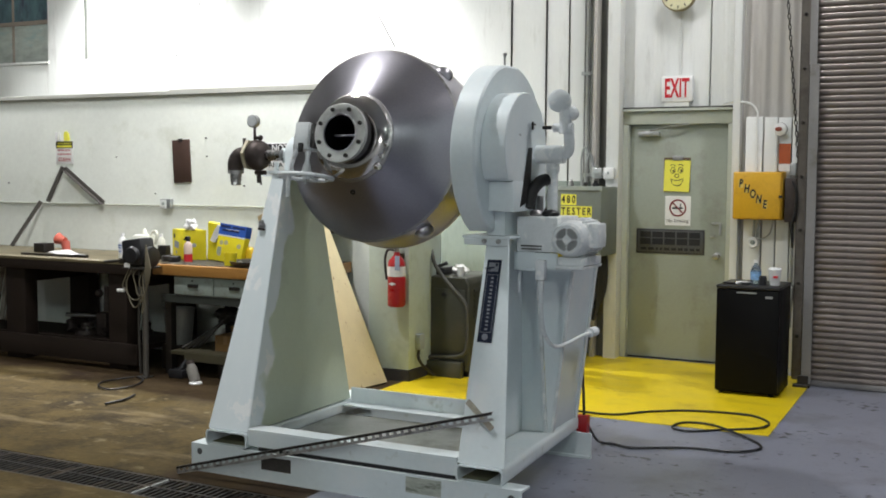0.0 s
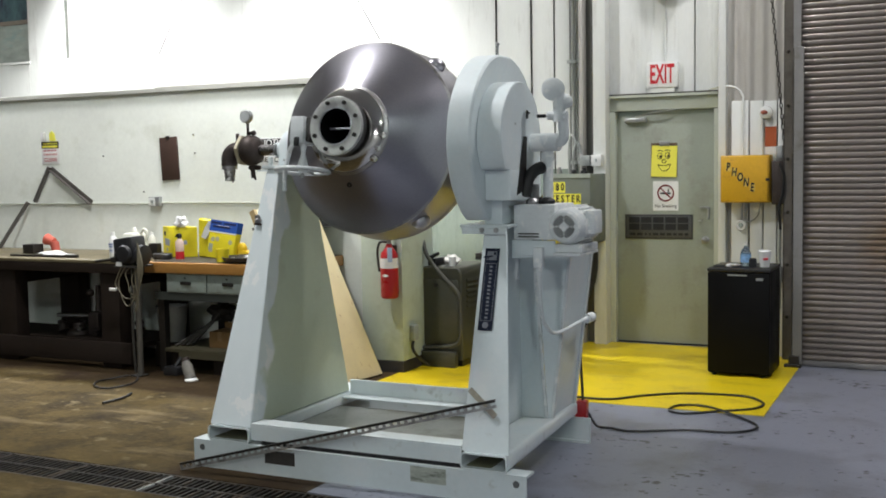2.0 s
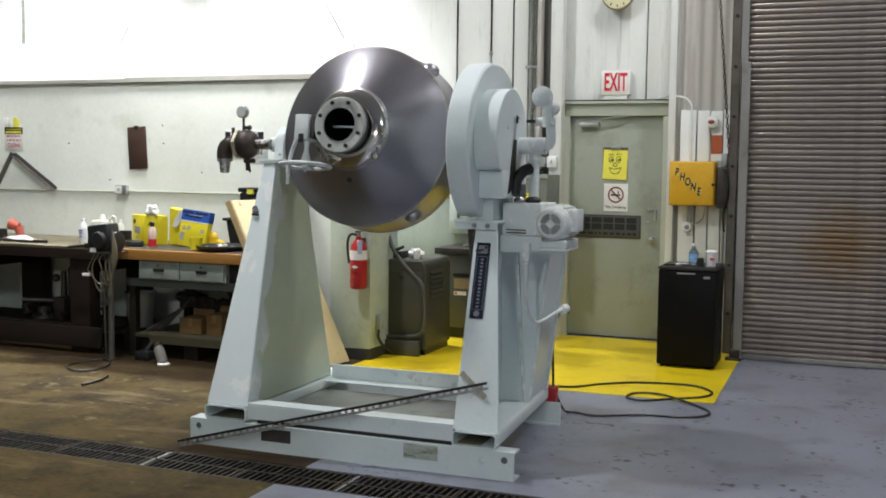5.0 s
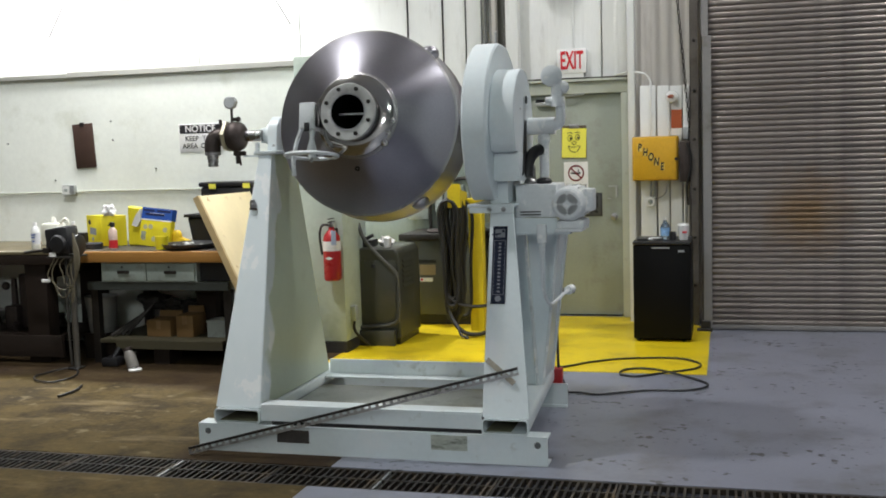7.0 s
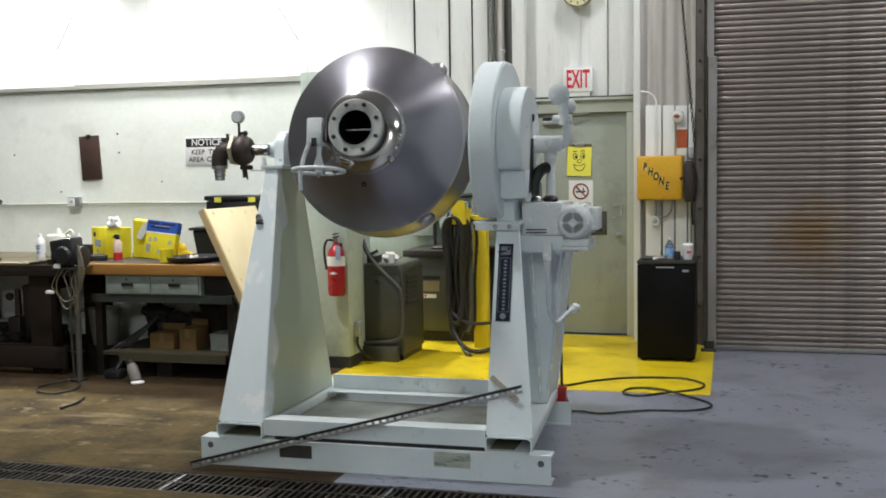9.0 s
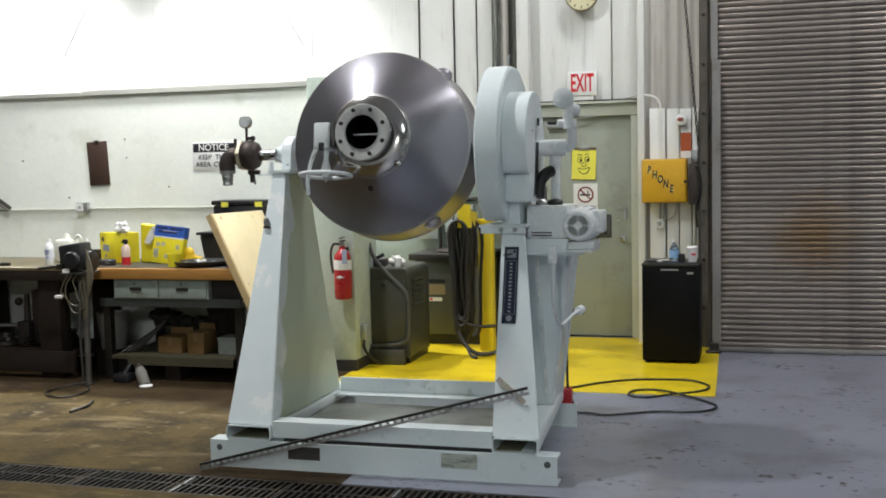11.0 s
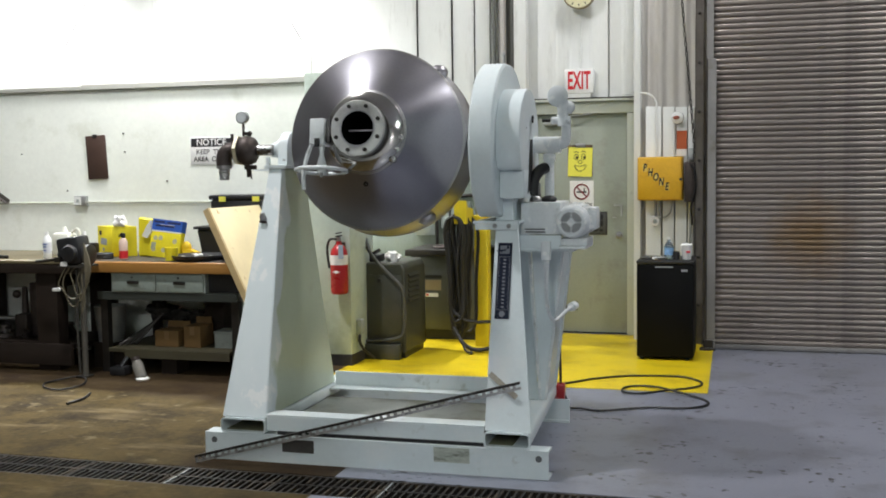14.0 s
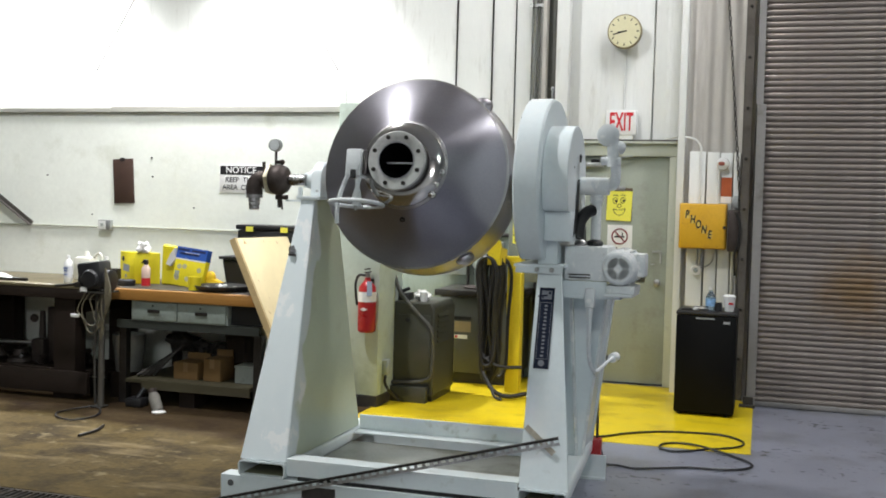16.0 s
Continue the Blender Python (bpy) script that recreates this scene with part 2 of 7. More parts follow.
# ---- mesh helpers ----
class Shape:
    """Gathers plain geometry in world metres."""

    def __init__(self):
        self.v, self.f = [], []

    def add(self, verts, faces):
        n = len(self.v)
        self.v += [tuple(p) for p in verts]
        self.f += [tuple(i + n for i in f) for f in faces]
        return self

    def box(self, x0, x1, y0, y1, z0, z1, m=None, bev=0.0):
        if bev:
            bm = bmesh.new()
            bmesh.ops.create_cube(bm, size=1)
            for p in bm.verts:
                p.co = Vector(((x0 + x1) / 2 + p.co.x * (x1 - x0), (y0 + y1) / 2 + p.co.y * (y1 - y0), (z0 + z1) / 2 + p.co.z * (z1 - z0)))
            bmesh.ops.bevel(bm, geom=bm.edges[:], offset=bev, segments=2, affect="EDGES", profile=0.5)
            v, f = [p.co.copy() for p in bm.verts], [[q.index for q in k.verts] for k in bm.faces]
            bm.free()
        else:
            v = [Vector((x, y, z)) for z in (z0, z1) for y in (y0, y1) for x in (x0, x1)]
            f = [(0, 2, 3, 1), (4, 5, 7, 6), (0, 1, 5, 4), (2, 6, 7, 3), (0, 4, 6, 2), (1, 3, 7, 5)]
        if m:
            v = [m @ p for p in v]
        return self.add(v, f)

    def lathe(self, prof, origin, axis, n=32, closed=True, shear=None):
        """prof: (along, radius) pairs from end to end."""
        axis = Vector(axis).normalized()
        a = axis.orthogonal().normalized()
        b = axis.cross(a)
        o = Vector(origin)
        v, f = [], []
        for i, (u, r) in enumerate(prof):
            off = shear(u) if shear else Vector((0, 0, 0))
            for k in range(n):
                t = 2 * math.pi * k / n
                v.append(o + axis * u + off + (a * math.cos(t) + b * math.sin(t)) * r)
        for i in range(len(prof) - 1):
            for k in range(n):
                k2 = (k + 1) % n
                f.append((i * n + k, i * n + k2, (i + 1) * n + k2, (i + 1) * n + k))
        if closed:
            f.append(tuple(range(n))[::-1])
            f.append(tuple((len(prof) - 1) * n + k for k in range(n)))
        return self.add(v, f)

    def rod(self, p0, p1, r, n=12, r1=None):
        p0, p1 = Vector(p0), Vector(p1)
        d = p1 - p0
        return self.lathe([(0, r), (d.length, r if r1 is None else r1)], p0, d, n)

    def tube(self, pts, r, n=8, smooth=4):
        """A round bar along a smoothed line."""
        pts = [Vector(p) for p in pts]
        if smooth and len(pts) > 2:
            fine = []
            ext = [pts[0] * 2 - pts[1]] + pts + [pts[-1] * 2 - pts[-2]]
            for i in range(1, len(ext) - 2):
                p0, p1, p2, p3 = ext[i - 1 : i + 3]
                for s in range(smooth):
                    t = s / smooth
                    fine.append(0.5 * (2 * p1 + (p2 - p0) * t + (2 * p0 - 5 * p1 + 4 * p2 - p3) * t * t + (3 * p1 - p0 - 3 * p2 + p3) * t**3))
            pts = fine + [pts[-1]]
        v, f = [], []
        up = None
        for i, p in enumerate(pts):
            d = (pts[min(i + 1, len(pts) - 1)] - pts[max(i - 1, 0)]).normalized()
            up = d.orthogonal().normalized() if up is None else (up - d * up.dot(d)).normalized()
            side = d.cross(up)
            for k in range(n):
                t = 2 * math.pi * k / n
                v.append(p + (up * math.cos(t) + side * math.sin(t)) * r)
        for i in range(len(pts) - 1):
            for k in range(n):
                k2 = (k + 1) % n
                f.append((i * n + k, i * n + k2, (i + 1) * n + k2, (i + 1) * n + k))
        f.append(tuple(range(n))[::-1])
        f.append(tuple((len(pts) - 1) * n + k for k in range(n)))
        return self.add(v, f)

    def ball(self, c, r, n=16, squash=(1, 1, 1)):
        c = Vector(c)
        v, f, rings = [], [], n // 2
        for i in range(rings + 1):
            a = math.pi * i / rings
            for k in range(n):
                t = 2 * math.pi * k / n
                rr = max(math.sin(a), 0.002)
                v.append(c + Vector((rr * math.cos(t) * r * squash[0], rr * math.sin(t) * r * squash[1], math.cos(a) * r * squash[2])))
        for i in range(rings):
            for k in range(n):
                k2 = (k + 1) % n
                f.append((i * n + k, (i + 1) * n + k, (i + 1) * n + k2, i * n + k2))
        return self.add(v, f)

    def crumple(self, c, r, seed, n=20, squash=(1, 1, 1)):
        """A crushed lump of cloth or paper."""
        rg = random.Random(seed)
        p = [rg.uniform(0, 6.28) for k in range(6)]
        k0 = len(self.v)
        self.ball((0, 0, 0), 1.0, n)
        c = Vector(c)
        for i in range(k0, len(self.v)):
            d = Vector(self.v[i]).normalized()
            t, a = math.atan2(d.y, d.x), math.acos(max(-1, min(1, d.z)))
            w = math.sin(a)
            q = 1 + w * (0.24 * math.sin(3 * t + p[0] + 2 * a) + 0.15 * math.sin(5 * t - 4 * a + p[1]) + 0.10 * math.sin(9 * t + 6 * a + p[2])) + 0.16 * math.sin(5 * a + p[3]) + w * rg.uniform(-0.07, 0.07)
            self.v[i] = tuple(c + Vector((d.x * squash[0], d.y * squash[1], d.z * squash[2])) * (r * q))
        return self

    def prism(self, poly, d0, d1, axis="x"):
        """A flat outline pushed from d0 to d1 along an axis; the outline is in the other two axes in order."""
        def at(p, d):
            return {"x": (d, p[0], p[1]), "y": (p[0], d, p[1]), "z": (p[0], p[1], d)}[axis]
        n = len(poly)
        v = [at(p, d0) for p in poly] + [at(p, d1) for p in poly]
        f = [tuple(range(n))[::-1], tuple(range(n, 2 * n))] + [(i, (i + 1) % n, n + (i + 1) % n, n + i) for i in range(n)]
        return self.add(v, f)

    def hexa(self, p):
        """Eight corners: four below, four above, both in one turning sense."""
        return self.add(p, [(3, 2, 1, 0), (4, 5, 6, 7), (0, 1, 5, 4), (1, 2, 6, 5), (2, 3, 7, 6), (3, 0, 4, 7)])

    def mesh(self, name, mat, off=(0, 0, 0), angle=35, bevel=0.0):
        me = bpy.data.meshes.new(name)
        o = Vector(off)
        me.from_pydata([Vector(p) - o for p in self.v], [], self.f)
        bm = bmesh.new()
        bm.from_mesh(me)
        bmesh.ops.recalc_face_normals(bm, faces=bm.faces[:])
        if bevel:
            sharp = [e for e in bm.edges if len(e.link_faces) == 2 and e.calc_face_angle(0) > 0.6]
            bmesh.ops.bevel(bm, geom=sharp, offset=bevel, segments=1, affect="EDGES")
        bm.to_mesh(me)
        bm.free()
        me.shade_smooth()
        me.set_sharp_from_angle(angle=radians(angle))
        me.materials.append(mat)
        return me


def S():
    return Shape()


BASE = {}


def thing(name, base, label, category, group="", kind=""):
    ob = new(name)
    ob.empty_display_size = 0.1
    ob.location = base
    BASE[ob.name] = Vector(base)
    return tagged(ob, label, category, group, kind)


def part(name, shape, mat, parent, label="", bevel=0.0, angle=35):
    """One mesh under a thing or a part, given in world metres."""
    ob = new(name, shape.mesh(name, mat, BASE[parent.name], angle, bevel))
    ob.parent = parent
    BASE[ob.name] = BASE[parent.name]
    return tagged(ob, label)


def solid(name, shape, mat, label, category, base=None, kind="", group="", bevel=0.0, angle=35):
    """A thing of one mesh; it may take parts too."""
    if base is None:
        a = np.array(shape.v)
        base = ((a[:, 0].min() + a[:, 0].max()) / 2, (a[:, 1].min() + a[:, 1].max()) / 2, a[:, 2].min())
    ob = new(name, shape.mesh(name, mat, base, angle, bevel))
    ob.location = base
    BASE[ob.name] = Vector(base)
    return tagged(ob, label, category, group, kind)


def piece(name, me, parent, at, turn=None):
    """An object of its own on a shared mesh, placed in world metres under its parent."""
    ob = new(name, me)
    ob.parent = parent
    ob.location = Vector(at) - BASE[parent.name]
    if turn:
        ob.rotation_euler = turn
    BASE[ob.name] = BASE[parent.name]
    return ob


def lettering(name, words, size, m, mat, parent, depth=0.001, label="", squeeze=1.0, bold=0.012):
    """Words in the built-in font as a mesh, centred on the pose m, facing its z."""
    cu = bpy.data.curves.new(name, "FONT")
    cu.body, cu.size, cu.align_x, cu.align_y, cu.extrude = words, size, "CENTER", "CENTER", depth
    cu.offset = size * bold
    tmp = bpy.data.objects.new(name, cu)
    me = bpy.data.meshes.new_from_object(tmp)
    bpy.data.objects.remove(tmp)
    me.name = name
    me.transform(Matrix.Translation(-BASE[parent.name]) @ m @ Matrix.Diagonal((squeeze, 1, 1, 1)))
    me.materials.clear()
    me.materials.append(mat)
    ob = new(name, me)
    ob.parent = parent
    BASE[ob.name] = BASE[parent.name]
    return tagged(ob, label)


def facing(x, y, z, yaw=0, roll=0):
    """A pose on a wall that looks towards -y."""
    return Matrix.Translation((x, y, z)) @ Euler((radians(90), 0, radians(yaw))).to_matrix().to_4x4() @ Matrix.Rotation(radians(roll), 4, "Z")


def bars(name, x0, x1, z_list, y, h, mat, parent, rng, axis="y"):
    """Unreadable writing as rows of short bars."""
    s = S()
    for z in z_list:
        x = x0
        while x < x1 - 0.004:
            w = min(rng.uniform(0.4, 1.1) * h * 2.2, x1 - x)
            s.box(x, x + w, y - 0.0012, y + 0.0005, z - h / 2, z + h / 2)
            x += w + h * 0.7
    return part(name, s, mat, parent)


# ---- the setting ----
Y_BENCH, Y_DEEP, Y_PHONE, Y_ROLL = 7.17, 8.90, 8.64, 8.27

# floor: bare brown concrete, blue-grey paint beyond x = -2.4, a drain trench across both
G0, G1 = 3.665, 3.985
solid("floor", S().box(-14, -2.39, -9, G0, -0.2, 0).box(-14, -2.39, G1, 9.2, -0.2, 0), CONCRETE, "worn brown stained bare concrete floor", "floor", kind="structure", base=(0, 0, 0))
solid("floor", S().box(-2.39, 8, -9, G0, -0.2, 0.001).box(-2.39, 8, G1, 9.2, -0.2, 0.001), BLUE_PAINT, "scuffed blue-grey painted concrete floor", "floor", kind="structure", base=(0, 0, 0))
solid("floor", S().prism([(-3.42, 6.42), (-0.585, 6.43), (-0.60, 8.24), (-0.80, 8.60), (-1.28, 8.78), (-1.28, 8.85), (-3.9, 8.85), (-3.9, 7.2), (-3.42, 6.95)], -0.05, 0.004, "z"), YELLOW_FLOOR, "bright yellow painted floor zone before the exit door", "floor", kind="structure", base=(0, 0, 0))
solid("drain_channel", S().box(-14, 8, G0, G1, -0.2, -0.13), CONCRETE, "dirty concrete bottom of the floor drain", "drain", kind="structure", base=(0, 0, -0.2))

# bench partition: a painted wall 2.3 m high with a grey cap; the bright deep wall shows above it
solid("wall_bench", S().box(-14, -3.745, Y_BENCH, Y_BENCH + 0.2, 0, 2.295), WALL_PAINT, "white painted workshop partition with scuffs and stains", "wall", kind="structure")
solid("trim", S().box(-14, -5.95, Y_BENCH - 0.03, Y_BENCH + 0.23, 2.296, 2.335).box(-5.95, -3.745, Y_BENCH - 0.03, Y_BENCH + 0.23, 2.298, 2.347), material("grey_cap_paint", (0.42, 0.42, 0.38), 0.6, vary=0.1), "grey cap along the top of the white partition", "trim", kind="structure", bevel=0.004)
solid("pilaster", S().box(-3.743, -3.38, 6.90, 7.45, 0.09, 2.35, bev=0.008), material("grimy_green_white_paint", (0.50, 0.58, 0.52), 0.5, vary=0.08, scale=2, fine=25, bump=0.08, dirt=(0.27, 0.32, 0.24), dirt_at=(0.50, 0.82), dirt_scale=2.4), "white painted pillar with chipped dirty foot", "pillar", kind="structure")
solid("baseboard", S().box(-3.743, -3.378, 6.895, 7.45, 0, 0.089), material("black_pillar_foot", (0.028, 0.026, 0.024), 0.6, vary=0.3), "black grimy foot of the white pillar", "baseboard", kind="structure")

# deep wall of painted metal panels with thin dark joints, and the door opening
wd = thing("wall_deep", (-6, Y_DEEP, 0), "white painted metal panel wall with dark joints", "wall", kind="structure")
F, B = Y_DEEP - 0.02, Y_DEEP + 0.05
for x0, x1, z0, z1 in ((-14, -10.6, 0, 7), (-10.6, -9.27, 0, 2.87), (-10.6, -9.27, 5, 7), (-9.27, -8.74, 0, 7), (-8.74, -8.65, 0, 2.90), (-8.65, -5.6, 0, 7), (-5.592, -4.5, 0, 7), (-4.492, -3.394, 0, 7),
                       (-3.386, -3.05, 0, 7), (-3.042, -2.83, 0, 7), (-2.822, -2.36, 0, 7), (-2.36, -1.568, 2.17, 7), (-1.556, -1.30, 2.17, 7), (-1.34, -1.30, 0, 2.17)):
    part("panel", S().box(x0, x1, F, B, z0, z1), PANEL_WHITE, wd, bevel=0.003)
part("backing", S().box(-14, -2.36, Y_DEEP + 0.3, Y_DEEP + 0.4, 0, 7), PANEL_WHITE, wd)
part("backing", S().box(-2.36, -1.30, B, Y_DEEP + 0.2, 2.17, 7), PANEL_WHITE, wd)
for x, r in ((-3.39, 0.008), (-3.046, 0.008), (-2.826, 0.005)):
    solid("conduit_pipe", S().rod((x, F - 0.012, 1.3), (x, F - 0.012, 7), r, 8), DARK_STEEL, "thin dark cable running up the white wall", "cable", kind="structure")
s = S()
for i, x in enumerate((-2.05, -1.93, -1.72, -1.43)):
    s.prism([(x - 0.02, Y_DEEP - 0.0205), (x + 0.02, Y_DEEP - 0.0205), (x, Y_DEEP - 0.026)], 2.2, 7, "z")
solid("trim", s, PANEL_WHITE, "shallow ribs of the white metal wall", "trim", kind="structure")

# Sheet added before the lower deep wall to make it darker and greener.
solid("lower_wall_sheet", S().box(-5.3, -2.56, F - 0.014, F - 0.004, 0.0, 1.56, bev=0.002), material("dull_green_grey_sheet", (0.24, 0.285, 0.25), 0.5, vary=0.10, scale=2, fine=30, bump=0.05, dirt=(0.16, 0.19, 0.16), dirt_at=(0.48, 0.78), dirt_scale=3, stretch=(2, 2, 0.6)), "dull green-grey sheet added over the lower deep wall", "wall", kind="structure")

# phone wall: corrugated upper sheet, white boards below
s = S()
xs = np.linspace(-1.247, -0.58, 45)
prof = [(float(x), Y_PHONE + 0.05 + 0.012 * math.sin(x * 2 * math.pi / 0.105)) for x in xs]
s.prism(prof + [(-0.58, Y_PHONE + 0.25), (-1.247, Y_PHONE + 0.25)], 0, 7, "z")
solid("wall_phone", s, PANEL_GREY, "dull grey corrugated metal wall sheet", "wall", kind="structure", angle=60)
s = S()
boards = thing("wall_boards", (-1.0, Y_PHONE, 0), "white painted vertical boards on the wall", "wall boards", kind="structure")
for x0, x1, z1 in ((-1.205, -1.07, 2.095), (-1.055, -0.955, 2.09), (-0.945, -0.845, 2.085), (-0.835, -0.785, 2.09)):
    part("board", S().box(x0, x1, Y_PHONE - 0.015, Y_PHONE + 0.03, 0, z1, bev=0.004), PANEL_WHITE, boards)
solid("corner_post", S().box(-1.308, -1.248, Y_PHONE - 0.04, Y_PHONE + 0.22, 0, 7, bev=0.004), PANEL_WHITE, "white painted steel corner post beside the exit door", "post", kind="structure")
solid("door_header", S().box(-0.58, 8, Y_ROLL + 0.05, Y_ROLL + 0.4, 5.2, 7), PANEL_GREY, "grey metal wall above the shutter", "wall", kind="structure")
solid("wall_right", S().box(4.2, 8, Y_ROLL + 0.05, Y_ROLL + 0.4, 0, 5.2), PANEL_GREY, "grey metal wall beside the shutter", "wall", kind="structure")

DARK_GALV = material("dull_grey_conduit", (0.22, 0.22, 0.21), 0.5, 0.3, vary=0.2, scale=5)
# steel column and conduits left of the exit door
col = thing("steel_column", (-2.5, Y_DEEP - 0.06, 0), "white and grey painted steel column with dark web", "column", kind="structure")
part("flange", S().box(-2.412, -2.30, Y_DEEP - 0.20, Y_DEEP - 0.065, 0, 7, bev=0.004), PANEL_WHITE, col)
part("web", S().box(-2.503, -2.414, Y_DEEP - 0.10, Y_DEEP - 0.025, 0, 7), material("dark_grey_web_paint", (0.11, 0.11, 0.10), 0.6), col)
part("flange", S().box(-2.54, -2.505, Y_DEEP - 0.20, Y_DEEP - 0.025, 0, 7, bev=0.004), PANEL_GREY, col)
for x, r in ((-2.575, 0.022), (-2.628, 0.012), (-2.668, 0.008)):
    c = solid("conduit_pipe", S().rod((x, Y_DEEP - 0.05, 1.0), (x, Y_DEEP - 0.05, 7), r), DARK_GALV, "grey metal conduit running up the wall", "conduit", kind="structure")
    for z in (1.6, 2.5, 3.4):
        part("clip", S().box(x - r - 0.015, x + r + 0.015, Y_DEEP - 0.077, Y_DEEP - 0.022, z, z + 0.03), GALV, c)

# exit door in its frame
DOOR_GREY = material("grey_green_door_paint", (0.32, 0.35, 0.295), 0.42, vary=0.06, scale=2.5, fine=40, bump=0.03, dirt=(0.19, 0.18, 0.14), dirt_at=(0.52, 0.80), dirt_scale=2.0)
FRAME_GREY = material("pale_green_frame_paint", (0.50, 0.53, 0.46), 0.4, vary=0.06, scale=4, bump=0.03, dirt=(0.22, 0.21, 0.18), dirt_at=(0.62, 0.8), dirt_scale=5)
fr = thing("door_frame", (-1.84, Y_DEEP, 0), "pale grey-green steel door frame", "door frame", kind="structure")
part("jamb", S().box(-2.362, -2.255, Y_DEEP - 0.06, Y_DEEP + 0.1, 0, 2.055, bev=0.006), FRAME_GREY, fr)
part("jamb", S().box(-1.392, -1.312, Y_DEEP - 0.06, Y_DEEP + 0.1, 0, 2.055, bev=0.006), FRAME_GREY, fr)
part("head", S().box(-2.362, -1.312, Y_DEEP - 0.06, Y_DEEP + 0.1, 2.057, 2.165, bev=0.006), FRAME_GREY, fr)
part("drip_cap", S().box(-2.44, -1.31, Y_DEEP - 0.10, Y_DEEP - 0.02, 2.168, 2.190), FRAME_GREY, fr)
part("flashing", S().box(-2.44, -1.31, Y_DEEP - 0.085, Y_DEEP - 0.021, 2.191, 2.203), DARK_STEEL, fr, "dark grimy flashing strip")
door = thing("exit_door", (-1.82, Y_DEEP, 0.01), "closed grey-green steel exit door", "door")
part("leaf", S().box(-2.252, -1.395, Y_DEEP - 0.005, Y_DEEP + 0.045, 0.015, 2.052, bev=0.004), DOOR_GREY, door)
d = Y_DEEP - 0.005
lk = part("lock_plate", S().box(-1.52, -1.435, d - 0.012, d, 1.20, 1.215).box(-1.53, -1.50, d - 0.02, d, 1.09, 1.10).box(-1.455, -1.44, d - 0.025, d, 1.11, 1.21), GALV, door)
part("knob", S().lathe([(0, 0.032), (0.008, 0.032), (0.012, 0.014), (0.04, 0.014), (0.045, 0.028), (0.07, 0.026), (0.075, 0.012)], (-1.47, d, 0.93), (0, -1, 0), 20), STEEL_DULL, door, "worn metal door knob")
part("closer_body", S().box(-2.17, -1.98, d - 0.06, d, 1.955, 1.995, bev=0.008), GALV, door, "silver door closer body")
part("closer_arm", S().tube([(-2.07, d - 0.05, 2.0), (-1.9, d - 0.10, 2.035), (-1.72, d - 0.05, 2.055)], 0.008, 6, 1), GALV, door)
# Black strip painting the shade below the leaf.
part("kick_shadow_gap", S().box(-2.252, -1.395, d + 0.02, d + 0.05, 0.004, 0.014), BLACK_GAP, door)
for z in (0.3, 1.05, 1.8):
    part("hinge", S().rod((-2.254, d - 0.008, z - 0.05), (-2.254, d - 0.008, z + 0.05), 0.008, 8), FRAME_GREY, door)

# roller shutter with its guide
shutter = thing("roller_shutter", (1.0, Y_ROLL, 0), "closed mauve-grey steel roller shutter with rust stains", "roller shutter", kind="structure")
pitch = 0.0475
prof = []
for i in range(9):
    t = i / 8
    prof.append((Y_ROLL - 0.009 * math.sin(math.pi * t) ** 0.6, t * (pitch - 0.006)))
prof += [(Y_ROLL + 0.004, pitch - 0.006), (Y_ROLL + 0.004, pitch), (Y_ROLL + 0.012, pitch), (Y_ROLL + 0.012, 0)]
slat_shape = S()
slat_shape.prism([(y - Y_ROLL, z) for y, z in prof], -0.64, 4.25, "x")
RUSTY = ROLL_STEEL.copy()
RUSTY.name = "shutter_steel_with_rust_patch"
nt = RUSTY.node_tree
bsdf = nt.nodes["Principled BSDF"]
old = bsdf.inputs["Base Color"].links[0].from_socket
geo = nt.nodes.new("ShaderNodeNewGeometry")
vm = nt.nodes.new("ShaderNodeVectorMath")
vm.operation = "MULTIPLY_ADD"
vm.inputs[1].default_value, vm.inputs[2].default_value = (2.4, 0, 2.3), (-0.17 * 2.4, 0, -0.98 * 2.3)
nt.links.new(geo.outputs["Position"], vm.inputs[0])
ln = nt.nodes.new("ShaderNodeVectorMath")
ln.operation = "LENGTH"
nt.links.new(vm.outputs[0], ln.inputs[0])
ntx = nt.nodes.new("ShaderNodeTexNoise")
ntx.inputs["Scale"].default_value, ntx.inputs["Detail"].default_value = 9, 7
nt.links.new(geo.outputs["Position"], ntx.inputs["Vector"])
q = math_node(nt, "MULTIPLY_ADD", ntx.outputs["Fac"], 0.9)
nt.nodes[-1].inputs[2].default_value = -0.45
q = math_node(nt, "ADD", ln.outputs["Value"], q)
mask = ramp(nt, q, [(0.15, (0.75, 0.75, 0.75)), (1.0, (0, 0, 0))])
nt.links.new(mixc(nt, mask, old, (0.155, 0.085, 0.022)), bsdf.inputs["Base Color"])
slat_mesh = slat_shape.mesh("slat", RUSTY, (0, 0, 0), 50)
for i in range(108):
    piece("slat", slat_mesh, shutter, (0, Y_ROLL, 0.045 + i * pitch))
GUIDE_DARK = material("grimy_dark_guide_steel", (0.14, 0.125, 0.11), 0.5, 0.3, vary=0.25, scale=4, bump=0.06, dirt=(0.07, 0.06, 0.05), dirt_at=(0.5, 0.75), dirt_scale=5)
guide = thing("shutter_guide", (-0.68, Y_ROLL - 0.05, 0), "grey steel guide rail of the shutter", "guide rail", kind="structure")
GUIDE = material("grey_guide_steel", (0.27, 0.26, 0.255), 0.45, 0.4, vary=0.12, scale=4, bump=0.05, dirt=(0.16, 0.14, 0.12), dirt_at=(0.56, 0.75), dirt_scale=5)
